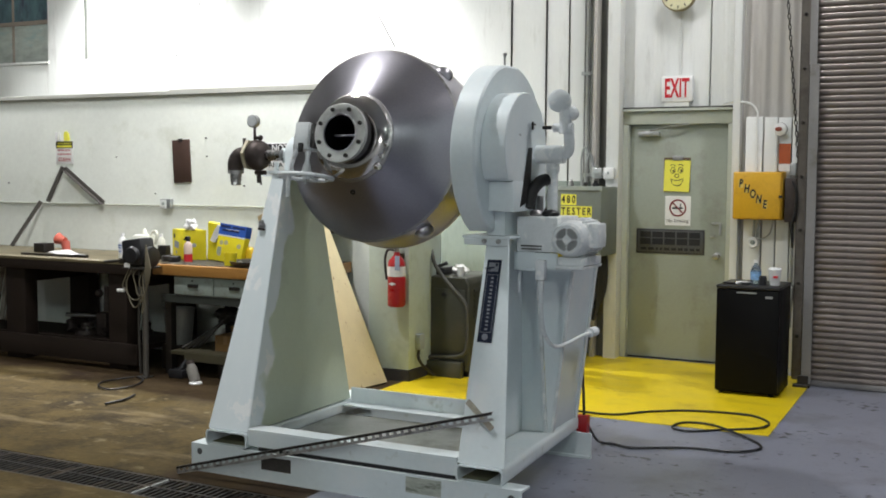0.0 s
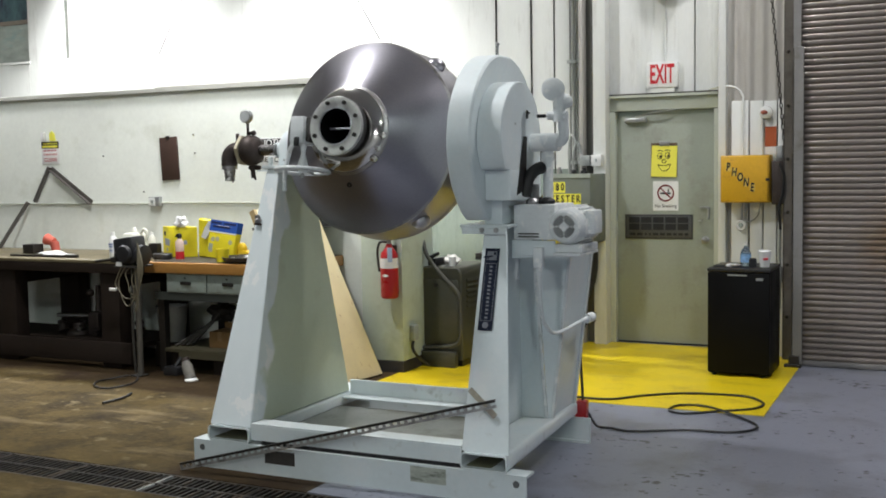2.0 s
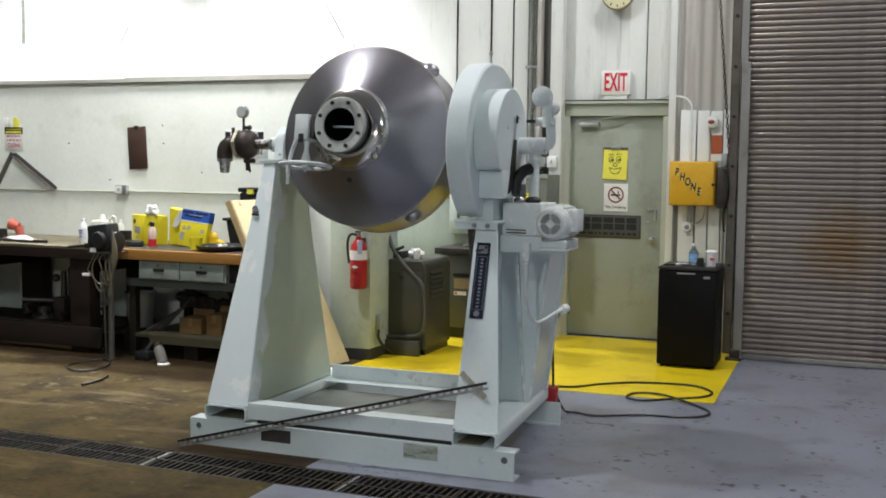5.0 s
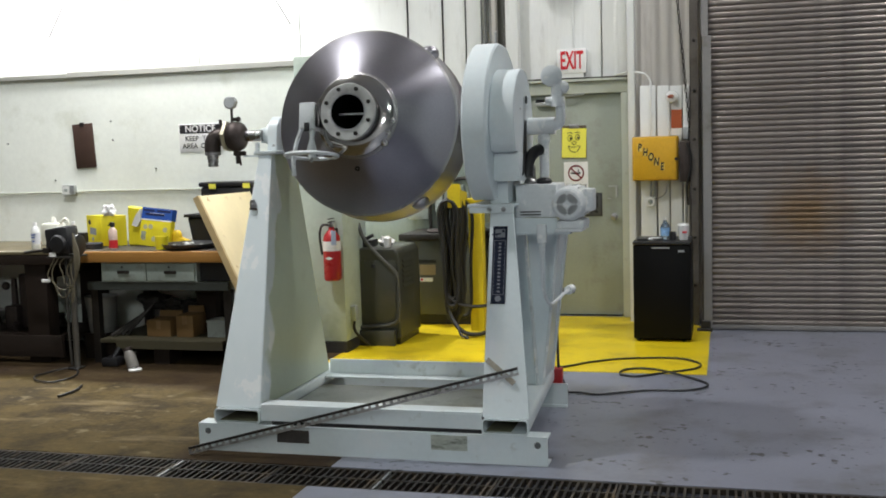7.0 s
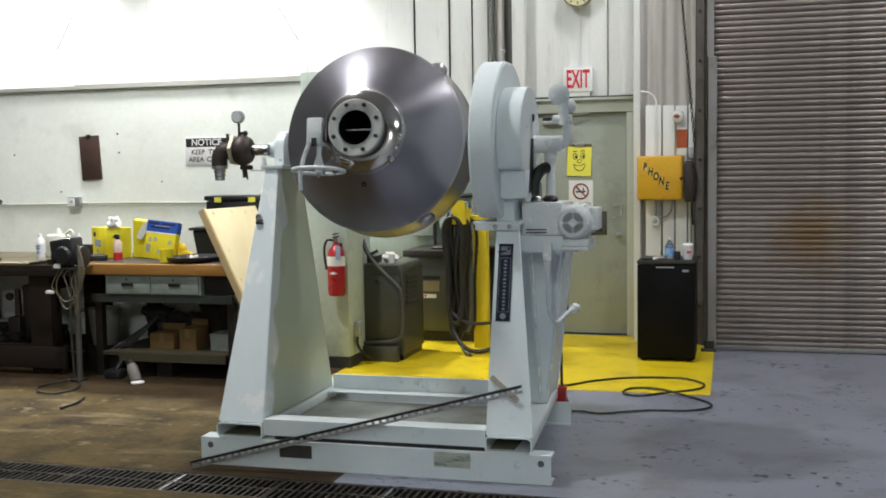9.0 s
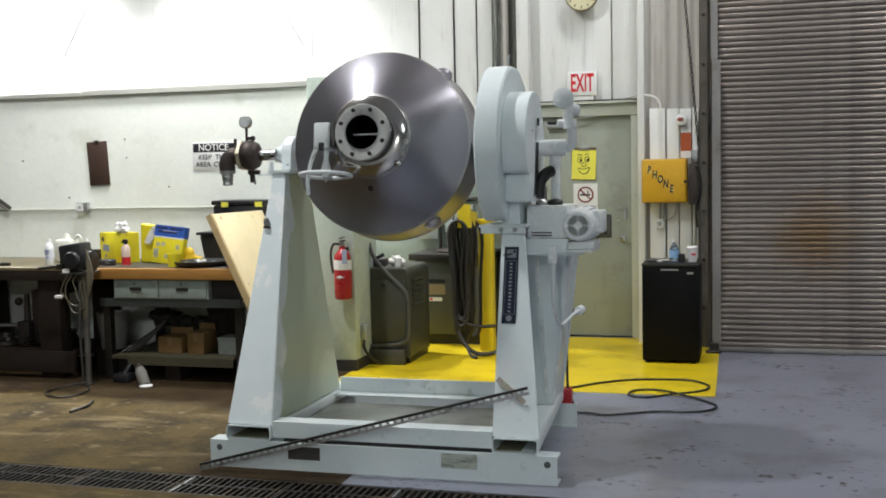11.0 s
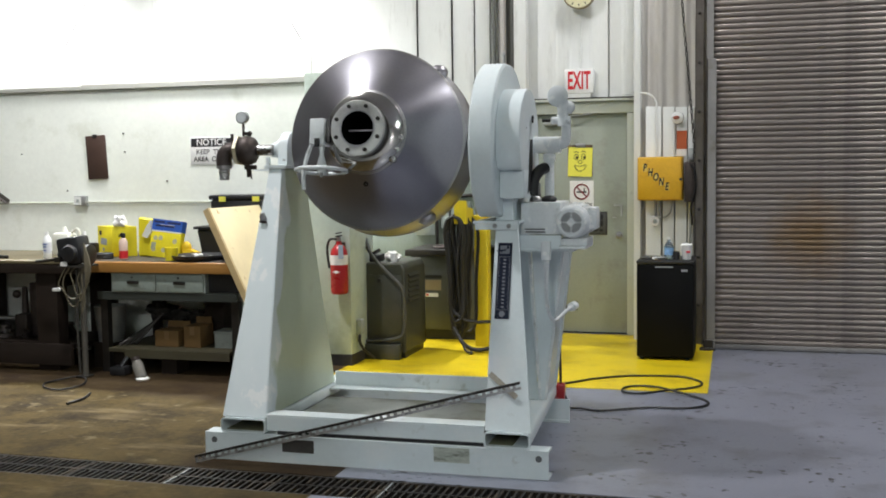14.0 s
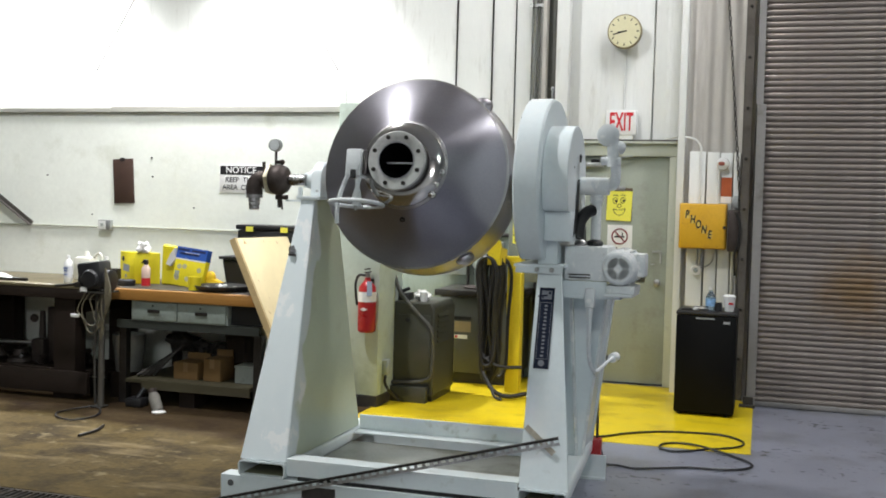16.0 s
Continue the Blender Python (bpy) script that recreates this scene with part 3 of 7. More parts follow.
part("bottom_bar", S().box(-0.64, 4.25, Y_ROLL - 0.03, Y_ROLL + 0.03, 0.006, 0.045, bev=0.004), GUIDE, shutter)
part("channel", S().box(-0.655, -0.585, Y_ROLL - 0.075, Y_ROLL - 0.062, 0, 2.46).box(-0.655, -0.643, Y_ROLL - 0.062, Y_ROLL + 0.36, 0, 2.46), GUIDE, guide, bevel=0.002)
part("upper_channel", S().box(-0.665, -0.61, Y_ROLL - 0.05, Y_ROLL - 0.04, 2.463, 7).box(-0.665, -0.655, Y_ROLL - 0.04, Y_ROLL + 0.36, 2.463, 7), GUIDE, guide)
part("wall_angle", S().box(-0.765, -0.70, Y_ROLL + 0.20, Y_ROLL + 0.21, 0, 7).box(-0.77, -0.76, Y_ROLL + 0.20, Y_ROLL + 0.36, 0, 7), GUIDE_DARK, guide)
part("web", S().box(-0.668, -0.657, Y_ROLL - 0.0, Y_ROLL + 0.36, 0, 7), DARK_STEEL, guide)
for z in np.arange(0.35, 3.6, 0.42):
    part("bolt", S().lathe([(0, 0.014), (0.012, 0.014), (0.016, 0.008)], (-0.735, Y_ROLL + 0.20, z), (0, -1, 0), 8), DARK_STEEL, guide)
part("foot_bracket", S().box(-0.68, -0.60, Y_ROLL - 0.10, Y_ROLL - 0.08, 0.0, 0.09).box(-0.71, -0.585, Y_ROLL - 0.13, Y_ROLL - 0.07, 0.0, 0.025), DARK_STEEL, guide, bevel=0.003)

# window high in the deep wall, with a dark slot beside it
win = thing("window_1", (-9.9, Y_DEEP, 2.905), "grimy greenish window high in the wall", "window", kind="structure")
PANE = material("grimy_green_window_pane", (0.40, 0.44, 0.40), 0.25, vary=0.25, scale=2.0, fine=8, bump=0.02, dirt=(0.30, 0.42, 0.42), dirt_at=(0.5, 0.62), dirt_scale=1.4, stretch=(0.7, 1, 1.6))
PANE_TEAL = material("grimy_teal_window_pane", (0.10, 0.17, 0.19), 0.25, vary=0.35, scale=2.0, fine=8, bump=0.02, dirt=(0.06, 0.05, 0.08), dirt_at=(0.48, 0.62), dirt_scale=1.6, stretch=(1.4, 1, 0.6))
for x0, x1 in ((-10.6, -9.94), (-9.92, -9.27)):
    for z0, z1 in ((2.905, 3.35), (3.40, 5.0)):
        part("pane", S().box(x0, x1, Y_DEEP + 0.08, Y_DEEP + 0.10, z0, z1), PANE if z0 < 3 else PANE_TEAL, win)
part("mullion", S().box(-9.94, -9.92, Y_DEEP + 0.06, Y_DEEP + 0.11, 2.905, 5.0).box(-10.6, -9.27, Y_DEEP + 0.06, Y_DEEP + 0.11, 3.352, 3.398), material("dark_brown_window_bar", (0.26, 0.22, 0.18), 0.6), win)
part("sill", S().box(-10.62, -9.25, Y_DEEP - 0.04, Y_DEEP + 0.08, 2.875, 2.902), PANEL_WHITE, win)
part("slot_panel", S().box(-8.74, -8.65, Y_DEEP + 0.02, Y_DEEP + 0.06, 2.90, 7), material("dull_slot_paint", (0.30, 0.32, 0.29), 0.6), win)

# the rest of the hall, out of view; the pale ceiling brightens the drum
solid("wall_left", S().box(-14.3, -14, -9, 7.5, 0, 7), HALL_WALL, "dim plain hall wall", "wall", kind="structure")
solid("wall_far_right", S().box(8, 8.3, -9, 9.2, 0, 7), HALL_WALL, "dim plain hall wall", "wall", kind="structure")
solid("wall_behind", S().box(-14.3, 8.3, -9.3, -9, 0, 7), HALL_WALL, "dim plain hall wall", "wall", kind="structure")
solid("ceiling", S().box(-14.3, 8.3, -9.3, 9.4, 7, 7.2), CEILING, "unseen pale roof of the hall", "ceiling", kind="structure")

# high-bay lamps, none in view
SHADE = material("spun_aluminium_shade", (0.6, 0.6, 0.6), 0.3, 1.0)
BULB = glow("lit_lamp_glass", (0.97, 1.0, 0.99), 6.0)
for i, (x, y, z, watts, opening) in enumerate(LAMPS):
    lamp = thing("unseen_bay_lamp", (x, y, z), "unseen round high-bay lamp added under the roof", "ceiling lamp", "high-bay lamps")
    part("shade", S().lathe([(0.02, 0.26), (0.12, 0.24), (0.26, 0.13), (0.32, 0.09), (0.33, 0.02)], (x, y, z), (0, 0, 1), 24, closed=False), SHADE, lamp)
    part("lamp_glass", S().lathe([(0.12, 0.10), (0.13, 0.225)], (x, y, z), (0, 0, 1), 24), BULB, lamp)
    part("cord", S().rod((x, y, z + 0.32), (x, y, 7), 0.01, 6), BLACK_GAP, lamp)
    ld = bpy.data.lights.new("unseen_bay_light", "SPOT")
    ld.energy, ld.shadow_soft_size, ld.spot_size, ld.spot_blend = watts, 0.20, radians(opening), 0.2 if opening > 150 else 0.6
    ld.color = (0.86, 1.0, 0.94) if i > len(LAMPS) - 3 else (0.99, 0.99, 0.995)
    lo = new("unseen_bay_light", ld)
    lo.location = (x, y, z + 0.05)


# ---- the double-cone blender ----
AY, AZ = 4.80, 1.71            # the drum's shaft
TURN_UP = radians(8)          # how far the discharge neck points above the level
mach = thing("cone_blender", (-2.25, AY, 0), "grey double-cone blender with stainless steel drum on a painted frame", "mixing machine")


def leg_y(z, side):
    """The sloping front (side -1) or rear (side 1) face of the supports."""
    return AY + side * (0.62 - 0.30 * (z - 0.24))


# base: two cross beams with end holes, two hollow tubes on them, cross channels
for y0, name, d, xa, xb in ((4.165, "front_beam", 1, -3.228, -1.298), (5.505, "rear_beam", -1, -3.14, -1.387)):
    s = S().prism([(y0, 0.0), (y0 + d * 0.105, 0.0), (y0 + d * 0.105, 0.012), (y0 + d * 0.012, 0.012), (y0 + d * 0.012, 0.138), (y0 + d * 0.105, 0.138), (y0 + d * 0.105, 0.150), (y0, 0.150)], xa, xb, "x") if d > 0 else S().box(xa, xb, 5.402, 5.414, 0.0, 0.145).box(xa, xb, 5.385, 5.401, 0.0, 0.016)
    b = part(name, s, MACHINE, mach)
    # Holes are flat discs, their inner shade put into the grey.
    for x in (-3.172, -1.348) if d > 0 else ():
        part("bolt_hole", S().lathe([(0, 0.017), (0.0015, 0.017)], (x, y0 + 0.0005, 0.108), (0, -1, 0), 16), material("shaded_hole_steel", (0.12, 0.125, 0.13), 0.6), b)
    if name == "front_beam":
        part("bare_patch", S().box(-2.765, -2.58, y0 - 0.0015, y0 + 0.001, 0.062, 0.132), material("dark_bare_patch", (0.055, 0.05, 0.045), 0.6, vary=0.3, scale=14), b, "dark bare metal patch")
        part("tape_patch", S().box(-1.905, -1.712, y0 - 0.0015, y0 + 0.001, 0.062, 0.140), material("grey_green_tape", (0.44, 0.47, 0.41), 0.5, vary=0.3, scale=20, bump=0.1, dirt=(0.12, 0.13, 0.10), dirt_at=(0.52, 0.66), dirt_scale=16, stretch=(0.5, 1, 2)), b, "worn grey-green tape patch")


def hollow(x0, x1, z0, z1, y0, y1, w=0.009, r=0.024):
    """A square steel tube along y with rounded corners and open ends."""
    def ring(d):
        q = max(r - d, 0.004)
        pts = []
        for cx, cz, a0 in ((x1 - d - q, z1 - d - q, 0), (x0 + d + q, z1 - d - q, 90), (x0 + d + q, z0 + d + q, 180), (x1 - d - q, z0 + d + q, 270)):
            pts += [(cx + q * math.cos(radians(a0 + k * 22.5)), cz + q * math.sin(radians(a0 + k * 22.5))) for k in range(5)]
        return pts
    out, inn = ring(0), ring(w)
    n = len(out)
    v = [Vector((x, y, z)) for y in (y0, y1) for loop in (out, inn) for x, z in loop]
    f = []
    for i in range(n):
        j = (i + 1) % n
        f += [(i, j, n + j, n + i), (2 * n + i, 3 * n + i, 3 * n + j, 2 * n + j), (i, 2 * n + i, 2 * n + j, j), (n + i, n + j, 3 * n + j, 3 * n + i)]
    return S().add(v, f)


part("base_tube", hollow(-3.13, -2.862, 0.152, 0.236, 4.163, 5.42), MACHINE, mach)
rt = hollow(-1.636, -1.392, 0.152, 0.236, 4.163, 5.42)
rt.v = [(x - 0.078 if x > -1.5 and y > 5 else x, y, z) for x, y, z in rt.v]      # it narrows towards the back
part("base_tube", rt, MACHINE, mach)
for x0, x1 in ((-3.12, -2.873), (-1.625, -1.49)):
    part("tube_grime", S().box(x0, x1, 4.20, 5.38, 0.1615, 0.164), material("olive_dust", (0.17, 0.165, 0.10), 0.8, vary=0.35, scale=7), mach, "olive dust inside the base tube")
part("cross_channel", S().box(-2.861, -1.637, 4.18, 4.29, 0.252, 0.262).box(-2.861, -1.637, 4.18, 4.19, 0.172, 0.252), MACHINE, mach, bevel=0.002)
# Added black strip: paints the shade in the gap below the channel.
part("shade_strip", S().box(-2.80, -1.64, 4.184, 4.194, 0.1515, 0.1715), BLACK_GAP, mach, "black strip for the shaded gap under the cross channel")
part("cross_channel", S().box(-2.861, -1.637, 5.21, 5.22, 0.205, 0.305).box(-2.861, -1.637, 5.11, 5.21, 0.205, 0.216), MACHINE, mach, bevel=0.002)
part("floor_pan", S().box(-2.861, -1.637, 4.43, 5.105, 0.155, 0.165).box(-2.861, -1.637, 4.43, 4.436, 0.165, 0.18), material("dirty_pan_steel", (0.30, 0.31, 0.29), 0.33, 0.35, vary=0.25, scale=3, bump=0.05, dirt=(0.12, 0.12, 0.085), dirt_at=(0.46, 0.66), dirt_scale=2.6), mach, "dirty grey steel pan between the base tubes")

# left support: a closed tapering box
Z0, ZL, ZR = 0.237, 1.60, 1.29
f0, f1, r0, r1 = leg_y(Z0, -1), leg_y(ZL, -1), 5.21, 4.92
lleg = part("left_support", S().hexa([(-3.128, f0, Z0), (-2.862, f0, Z0), (-2.862, r0, Z0), (-3.128, r0, Z0), (-2.995, f1, ZL), (-2.918, f1, ZL), (-2.918, r1, ZL), (-2.995, r1, ZL)]), LEG_PAINT, mach, bevel=0.006)
cl = part("pipe_clamp", S().crumple((-3.0, leg_y(1.32, -1) - 0.008, 1.322), 0.024, 9, 12, (0.8, 0.7, 1.1)), STEEL_DULL, lleg, "rusty hose clamp on the edge of the support")
part("clamp_screw", S().rod((-3.015, leg_y(1.32, -1) - 0.02, 1.300), (-2.975, leg_y(1.32, -1) - 0.012, 1.296), 0.006, 8), RUST_IRON, cl)
part("top_cap", S().box(-3.02, -2.885, f1 - 0.012, r1 + 0.012, ZL + 0.001, ZL + 0.02, bev=0.003), MACHINE, lleg)
brg = part("bearing_block", S().prism([(AY - 0.115, ZL + 0.021), (AY + 0.115, ZL + 0.021)] + [(AY + 0.102 * math.cos(a), AZ + 0.005 + 0.102 * math.sin(a)) for a in np.linspace(0.15, math.pi - 0.15, 14)], -2.985, -2.925, "x"), MACHINE, mach, "painted bearing housing", bevel=0.004)
part("hub", S().lathe([(0, 0.065), (0.015, 0.07), (0.03, 0.068), (0.035, 0.05), (0.08, 0.042)], (-2.985, AY, AZ), (-1, 0, 0), 20), MACHINE, brg)
for dy in (-0.09, 0.09):
    part("bolt", S().lathe([(0, 0.018), (0.018, 0.018), (0.022, 0.010)], (-2.945, AY + dy, ZL + 0.045), (0, -1, 0), 6), GALV, brg)
part("shelf_bracket", S().box(-3.14, -2.99, 4.70, 4.86, 1.588, 1.598).box(-3.07, -3.05, 4.71, 4.73, 1.60, 1.67), MACHINE, mach)

# right support: sloping plates, open outside
f0, f1, r0, r1 = leg_y(Z0, -1), leg_y(ZR, -1), 4.958, 4.935
T = 0.012
rl = part("right_support", S().hexa([(-1.634, f0, Z0), (-1.388, f0, Z0), (-1.388, f0 + T, Z0), (-1.634, f0 + T, Z0), (-1.634, f1, ZR), (-1.514, f1, ZR), (-1.514, f1 + T, ZR), (-1.634, f1 + T, ZR)]), MACHINE, mach, bevel=0.003)
part("inner_plate", S().hexa([(-1.634, f0 + T, Z0), (-1.622, f0 + T, Z0), (-1.622, r0 - T, Z0), (-1.634, r0 - T, Z0), (-1.634, f1 + T, ZR), (-1.622, f1 + T, ZR), (-1.622, r1 - T, ZR), (-1.634, r1 - T, ZR)]), MACHINE, rl)
part("rear_plate", S().hexa([(-1.634, r0 - T, Z0), (-1.495, r0 - T, Z0), (-1.495, r0, Z0), (-1.634, r0, Z0), (-1.634, r1 - T, ZR), (-1.555, r1 - T, ZR), (-1.555, r1, ZR), (-1.634, r1, ZR)]), MACHINE, rl, bevel=0.003)
part("shelf_plate", S().box(-1.755, -1.50, f1 - 0.03, 5.08, ZR + 0.001, ZR + 0.016).box(-1.745, -1.505, f1 - 0.03, f1 - 0.018, ZR - 0.03, ZR), MACHINE, rl, bevel=0.002)
for x in (-1.633, -1.557):
    part("bolt", S().lathe([(0, 0.013), (0.01, 0.013), (0.014, 0.008)], (x, f1 - 0.03, ZR - 0.010), (0, -1, 0), 6), GALV, rl)

# maker's plate, tilted with the front of the support
tilt = math.degrees(math.atan(0.30))
pm = Matrix.Translation((-1.575, leg_y(0.993, -1) - 0.002, 0.993)) @ Euler((radians(90 - tilt), 0, 0)).to_matrix().to_4x4()
NAVY = material("navy_black_plate", (0.014, 0.018, 0.035), 0.6, spec=0.15, vary=0.2, scale=30, bump=0.02)
PALE = material("pale_print", (0.19, 0.20, 0.23), 0.5, vary=0.05)
plate = part("name_plate", S().box(-0.038, 0.038, -0.205, 0.205, 0, 0.003, pm), NAVY, mach, "tall navy maker's plate with pale marks")
s = S()
for a in (-0.030, 0.028):
    s.box(a, a + 0.002, -0.155, 0.13, 0.003, 0.0042, pm)
for b in (-0.157, 0.128):
    s.box(-0.03, 0.03, b, b + 0.002, 0.003, 0.0042, pm)
part("border", s, PALE, plate)
part("emblem", S().box(-0.026, 0.026, 0.146, 0.190, 0.003, 0.0042, pm), PALE, plate)
part("emblem_bar", S().box(-0.024, 0.024, 0.160, 0.168, 0.0042, 0.0056, pm @ Matrix.Rotation(0.12, 4, "Z")).box(-0.022, -0.014, 0.150, 0.159, 0.0042, 0.0056, pm).box(0.010, 0.022, 0.172, 0.186, 0.0042, 0.0056, pm), NAVY, plate)
part("emblem", S().lathe([(0, 0.016), (0.0015, 0.016)], pm @ Vector((0, -0.178, 0.003)), pm.to_3x3() @ Vector((0, 0, 1)), 20), PALE, plate)
rng = random.Random(3)
for i in range(14):
    yy = 0.112 - i * 0.0195
    part("print_bar", S().box(-0.008 * rng.uniform(0.6, 1), 0.008, yy - 0.0052 * rng.uniform(0.4, 1), yy + 0.0052, 0.003, 0.0042, pm), PALE, plate)

# drum guard on the right support
def round_outline(r, flat_top, zb, n=40):
    pts = []
    for a in np.linspace(radians(-58), radians(238), n):
        y, z = 4.70 + r * math.cos(a), AZ + r * math.sin(a)
        pts.append((y, min(max(z, zb), AZ + flat_top)))
    return pts


g = part("drive_guard", S().prism(round_outline(0.450, 0.443, ZR + 0.02), -1.725, -1.595, "x"), MACHINE, mach, "large rounded sheet metal drive guard", bevel=0.010)
part("seam_line", S().box(-1.723, -1.665, 4.399, 4.411, AZ + 0.326, AZ + 0.330), BLACK_GAP, g)
# gear cover: a short lying cylinder over a narrower box
pts = [(4.425, 1.578), (4.375, 1.578)] + [(4.585 + 0.265 * math.cos(a), 1.735 + 0.275 * math.sin(a)) for a in np.linspace(math.pi * 1.17, 0, 26)] + [(4.85, 1.43), (4.425, 1.43)]
gb = part("gear_cover", S().prism(pts, -1.594, -1.465, "x"), MACHINE, mach, "gear cover with arched top", bevel=0.004)
part("lower_box", S().box(-1.594, -1.462, 4.418, 4.60, 1.428, 1.574, bev=0.004), MACHINE, gb)
# The opening is a black plate, its dark inside painted on.
part("open_slot", S().prism([(4.50, 1.45), (4.62, 1.48), (4.645, 1.74), (4.60, 1.74)], -1.4615, -1.459, "x"), BLACK_GAP, gb)
part("latch_mark", S().box(-1.4645, -1.456, AY - 0.155, AY - 0.145, 1.83, 1.87).box(-1.4645, -1.461, AY - 0.145, AY - 0.105, 1.855, 1.862), BLACK_GAP, gb)
part("rivet", S().lathe([(0, 0.006), (0.003, 0.005)], (-1.465, 4.50, 1.80), (1, 0, 0), 8), GALV, gb)
part("cover_neck", S().box(-1.635, -1.54, 4.50, AY + 0.22, ZR + 0.018, 1.427), MACHINE, gb)
part("lifting_eye", S().rod((-1.62, 4.66, AZ + 0.44), (-1.62, 4.66, AZ + 0.49), 0.006, 8).ball((-1.62, 4.66, AZ + 0.498), 0.012, 10), GALV, g)

# the drum: two cones with a short waist, turned on the shaft
CX = -2.345
ax = Vector((0, -math.cos(TURN_UP), math.sin(TURN_UP)))     # towards the discharge neck
dn = Vector((0, -math.sin(TURN_UP), -math.cos(TURN_UP)))    # square to it, below when the neck points forwards
C = Vector((CX, AY, AZ + 0.015))


def shear(u):
    k = 0.0 if abs(u) < 0.1 else (abs(u) - 0.1) / 0.4
    return Vector((0.036 * k, 0, 0))


def on_drum(x, u, v):
    """A place beside the drum's axis: x sideways, u towards the neck, v below it."""
    return C + Vector((x, 0, 0)) + ax * u + dn * v


prof = [(-0.385, 0.235), (-0.38, 0.25), (-0.065, 0.513), (-0.055, 0.521), (-0.045, 0.523), (-0.035, 0.521), (0.10, 0.516), (0.210, 0.511), (0.222, 0.508), (0.232, 0.498), (0.50, 0.185), (0.505, 0.175)]
# turned steel: fine grooves run round the axis, so the highlights fan out from the neck
TURNED = material("turned_stainless_steel", (0.335, 0.325, 0.36), 0.32, 1.0, vary=0.10, scale=2.2, fine=90, bump=0.008, rough_vary=0.05)
nt = TURNED.node_tree
sheet = nt.nodes.new("ShaderNodeBump")          # slow waves of the rolled sheet
sheet.inputs["Strength"].default_value, sheet.inputs["Distance"].default_value = 0.35, 0.010
nt.links.new(noise_tex(nt, 3.0, 0, 0.4), sheet.inputs["Height"])
nt.links.new(sheet.outputs[0], [n for n in nt.nodes if n.type == "BUMP"][0].inputs["Normal"])
geo = nt.nodes.new("ShaderNodeNewGeometry")
rel = nt.nodes.new("ShaderNodeVectorMath")
rel.operation = "SUBTRACT"
rel.inputs[1].default_value = C + Vector((0.03, 0, 0))
nt.links.new(geo.outputs["Position"], rel.inputs[0])
crs = nt.nodes.new("ShaderNodeVectorMath")
crs.operation = "CROSS_PRODUCT"
crs.inputs[1].default_value = ax
nt.links.new(rel.outputs[0], crs.inputs[0])
bsdf = nt.nodes["Principled BSDF"]
nt.links.new(crs.outputs[0], bsdf.inputs["Tangent"])
bsdf.inputs["Anisotropic"].default_value, bsdf.inputs["Anisotropic Rotation"].default_value = 0.45, 0.25
drum = part("drum", S().lathe(prof, C, ax, 96, closed=False, shear=shear), TURNED, mach, "polished stainless steel double-cone drum", angle=25)
part("waist_seam", S().lathe([(-0.062, 0.518), (-0.056, 0.525), (-0.040, 0.527), (-0.030, 0.523)], C, ax, 96, closed=False), STEEL_DULL, drum)
part("waist_seam", S().lathe([(0.212, 0.5125), (0.220, 0.5135), (0.230, 0.502)], C, ax, 96, closed=False, shear=shear), STEEL_DULL, drum)
for sx in (-1, 1):
    tp = C + Vector((sx * 0.44, 0, 0))
    part("trunnion_pad", S().lathe([(0, 0.16), (0.07, 0.15), (0.085, 0.11), (0.16 if sx > 0 else 0.10, 0.06)], (C.x + sx * 0.42, AY, AZ), (sx, 0, 0), 28), STEEL_DULL, drum)
# discharge neck
N = 0.036
NC = C + Vector((N, 0, 0))
NECK_DARK = material("dark_stained_neck_steel", (0.16, 0.15, 0.15), 0.32, 1.0, vary=0.25, scale=12, fine=90, bump=0.03, dirt=(0.05, 0.045, 0.04), dirt_at=(0.5, 0.7), dirt_scale=8)
POLISHED = material("polished_collar_steel", (0.62, 0.60, 0.58), 0.13, 1.0, vary=0.08, scale=6, fine=90, bump=0.008, rough_vary=0.05)
FLANGE = material("pale_stained_flange_steel", (0.56, 0.55, 0.54), 0.42, 0.7, vary=0.15, scale=18, bump=0.05, dirt=(0.24, 0.22, 0.20), dirt_at=(0.58, 0.8), dirt_scale=14)
part("neck_collar", S().lathe([(0.474, 0.219), (0.492, 0.216), (0.502, 0.206), (0.512, 0.160), (0.515, 0.140), (0.515, 0.12)], NC, ax, 64, closed=False), POLISHED, drum, "polished dished collar round the neck")
part("collar_weld", S().lathe([(0.462, 0.229), (0.474, 0.228), (0.480, 0.218)], NC, ax, 64, closed=False), STEEL_DULL, drum)
neck = part("discharge_neck", S().lathe([(0.505, 0.126), (0.536, 0.124), (0.538, 0.143), (0.542, 0.147), (0.570, 0.147), (0.573, 0.140), (0.574, 0.10)], NC, ax, 48, closed=False), NECK_DARK, drum, "short dark steel discharge neck")
ring = S()
ring.lathe([(0.577, 0.090), (0.577, 0.146), (0.580, 0.149), (0.599, 0.149), (0.602, 0.146), (0.602, 0.098), (0.598, 0.090), (0.577, 0.090)], NC, ax, 56, closed=False)
part("neck_flange", ring, FLANGE, drum, "bolted pale steel flange ring")
part("bore_lip", S().lathe([(0.601, 0.0975), (0.606, 0.0965), (0.606, 0.0915), (0.590, 0.0905)], NC, ax, 48, closed=False), STEEL, drum)
part("neck_bore", S().lathe([(0.600, 0.0895), (0.12, 0.0895), (0.115, 0.001)], NC, ax, 40, closed=False), BORE, drum)
part("valve_disc_edge", S().box(-0.075, 0.075, -0.004, 0.004, -0.01, 0.01, Matrix.Translation(on_drum(N, 0.52, 0.0)) @ ax.to_track_quat("Z", "Y").to_matrix().to_4x4()), STEEL, drum)
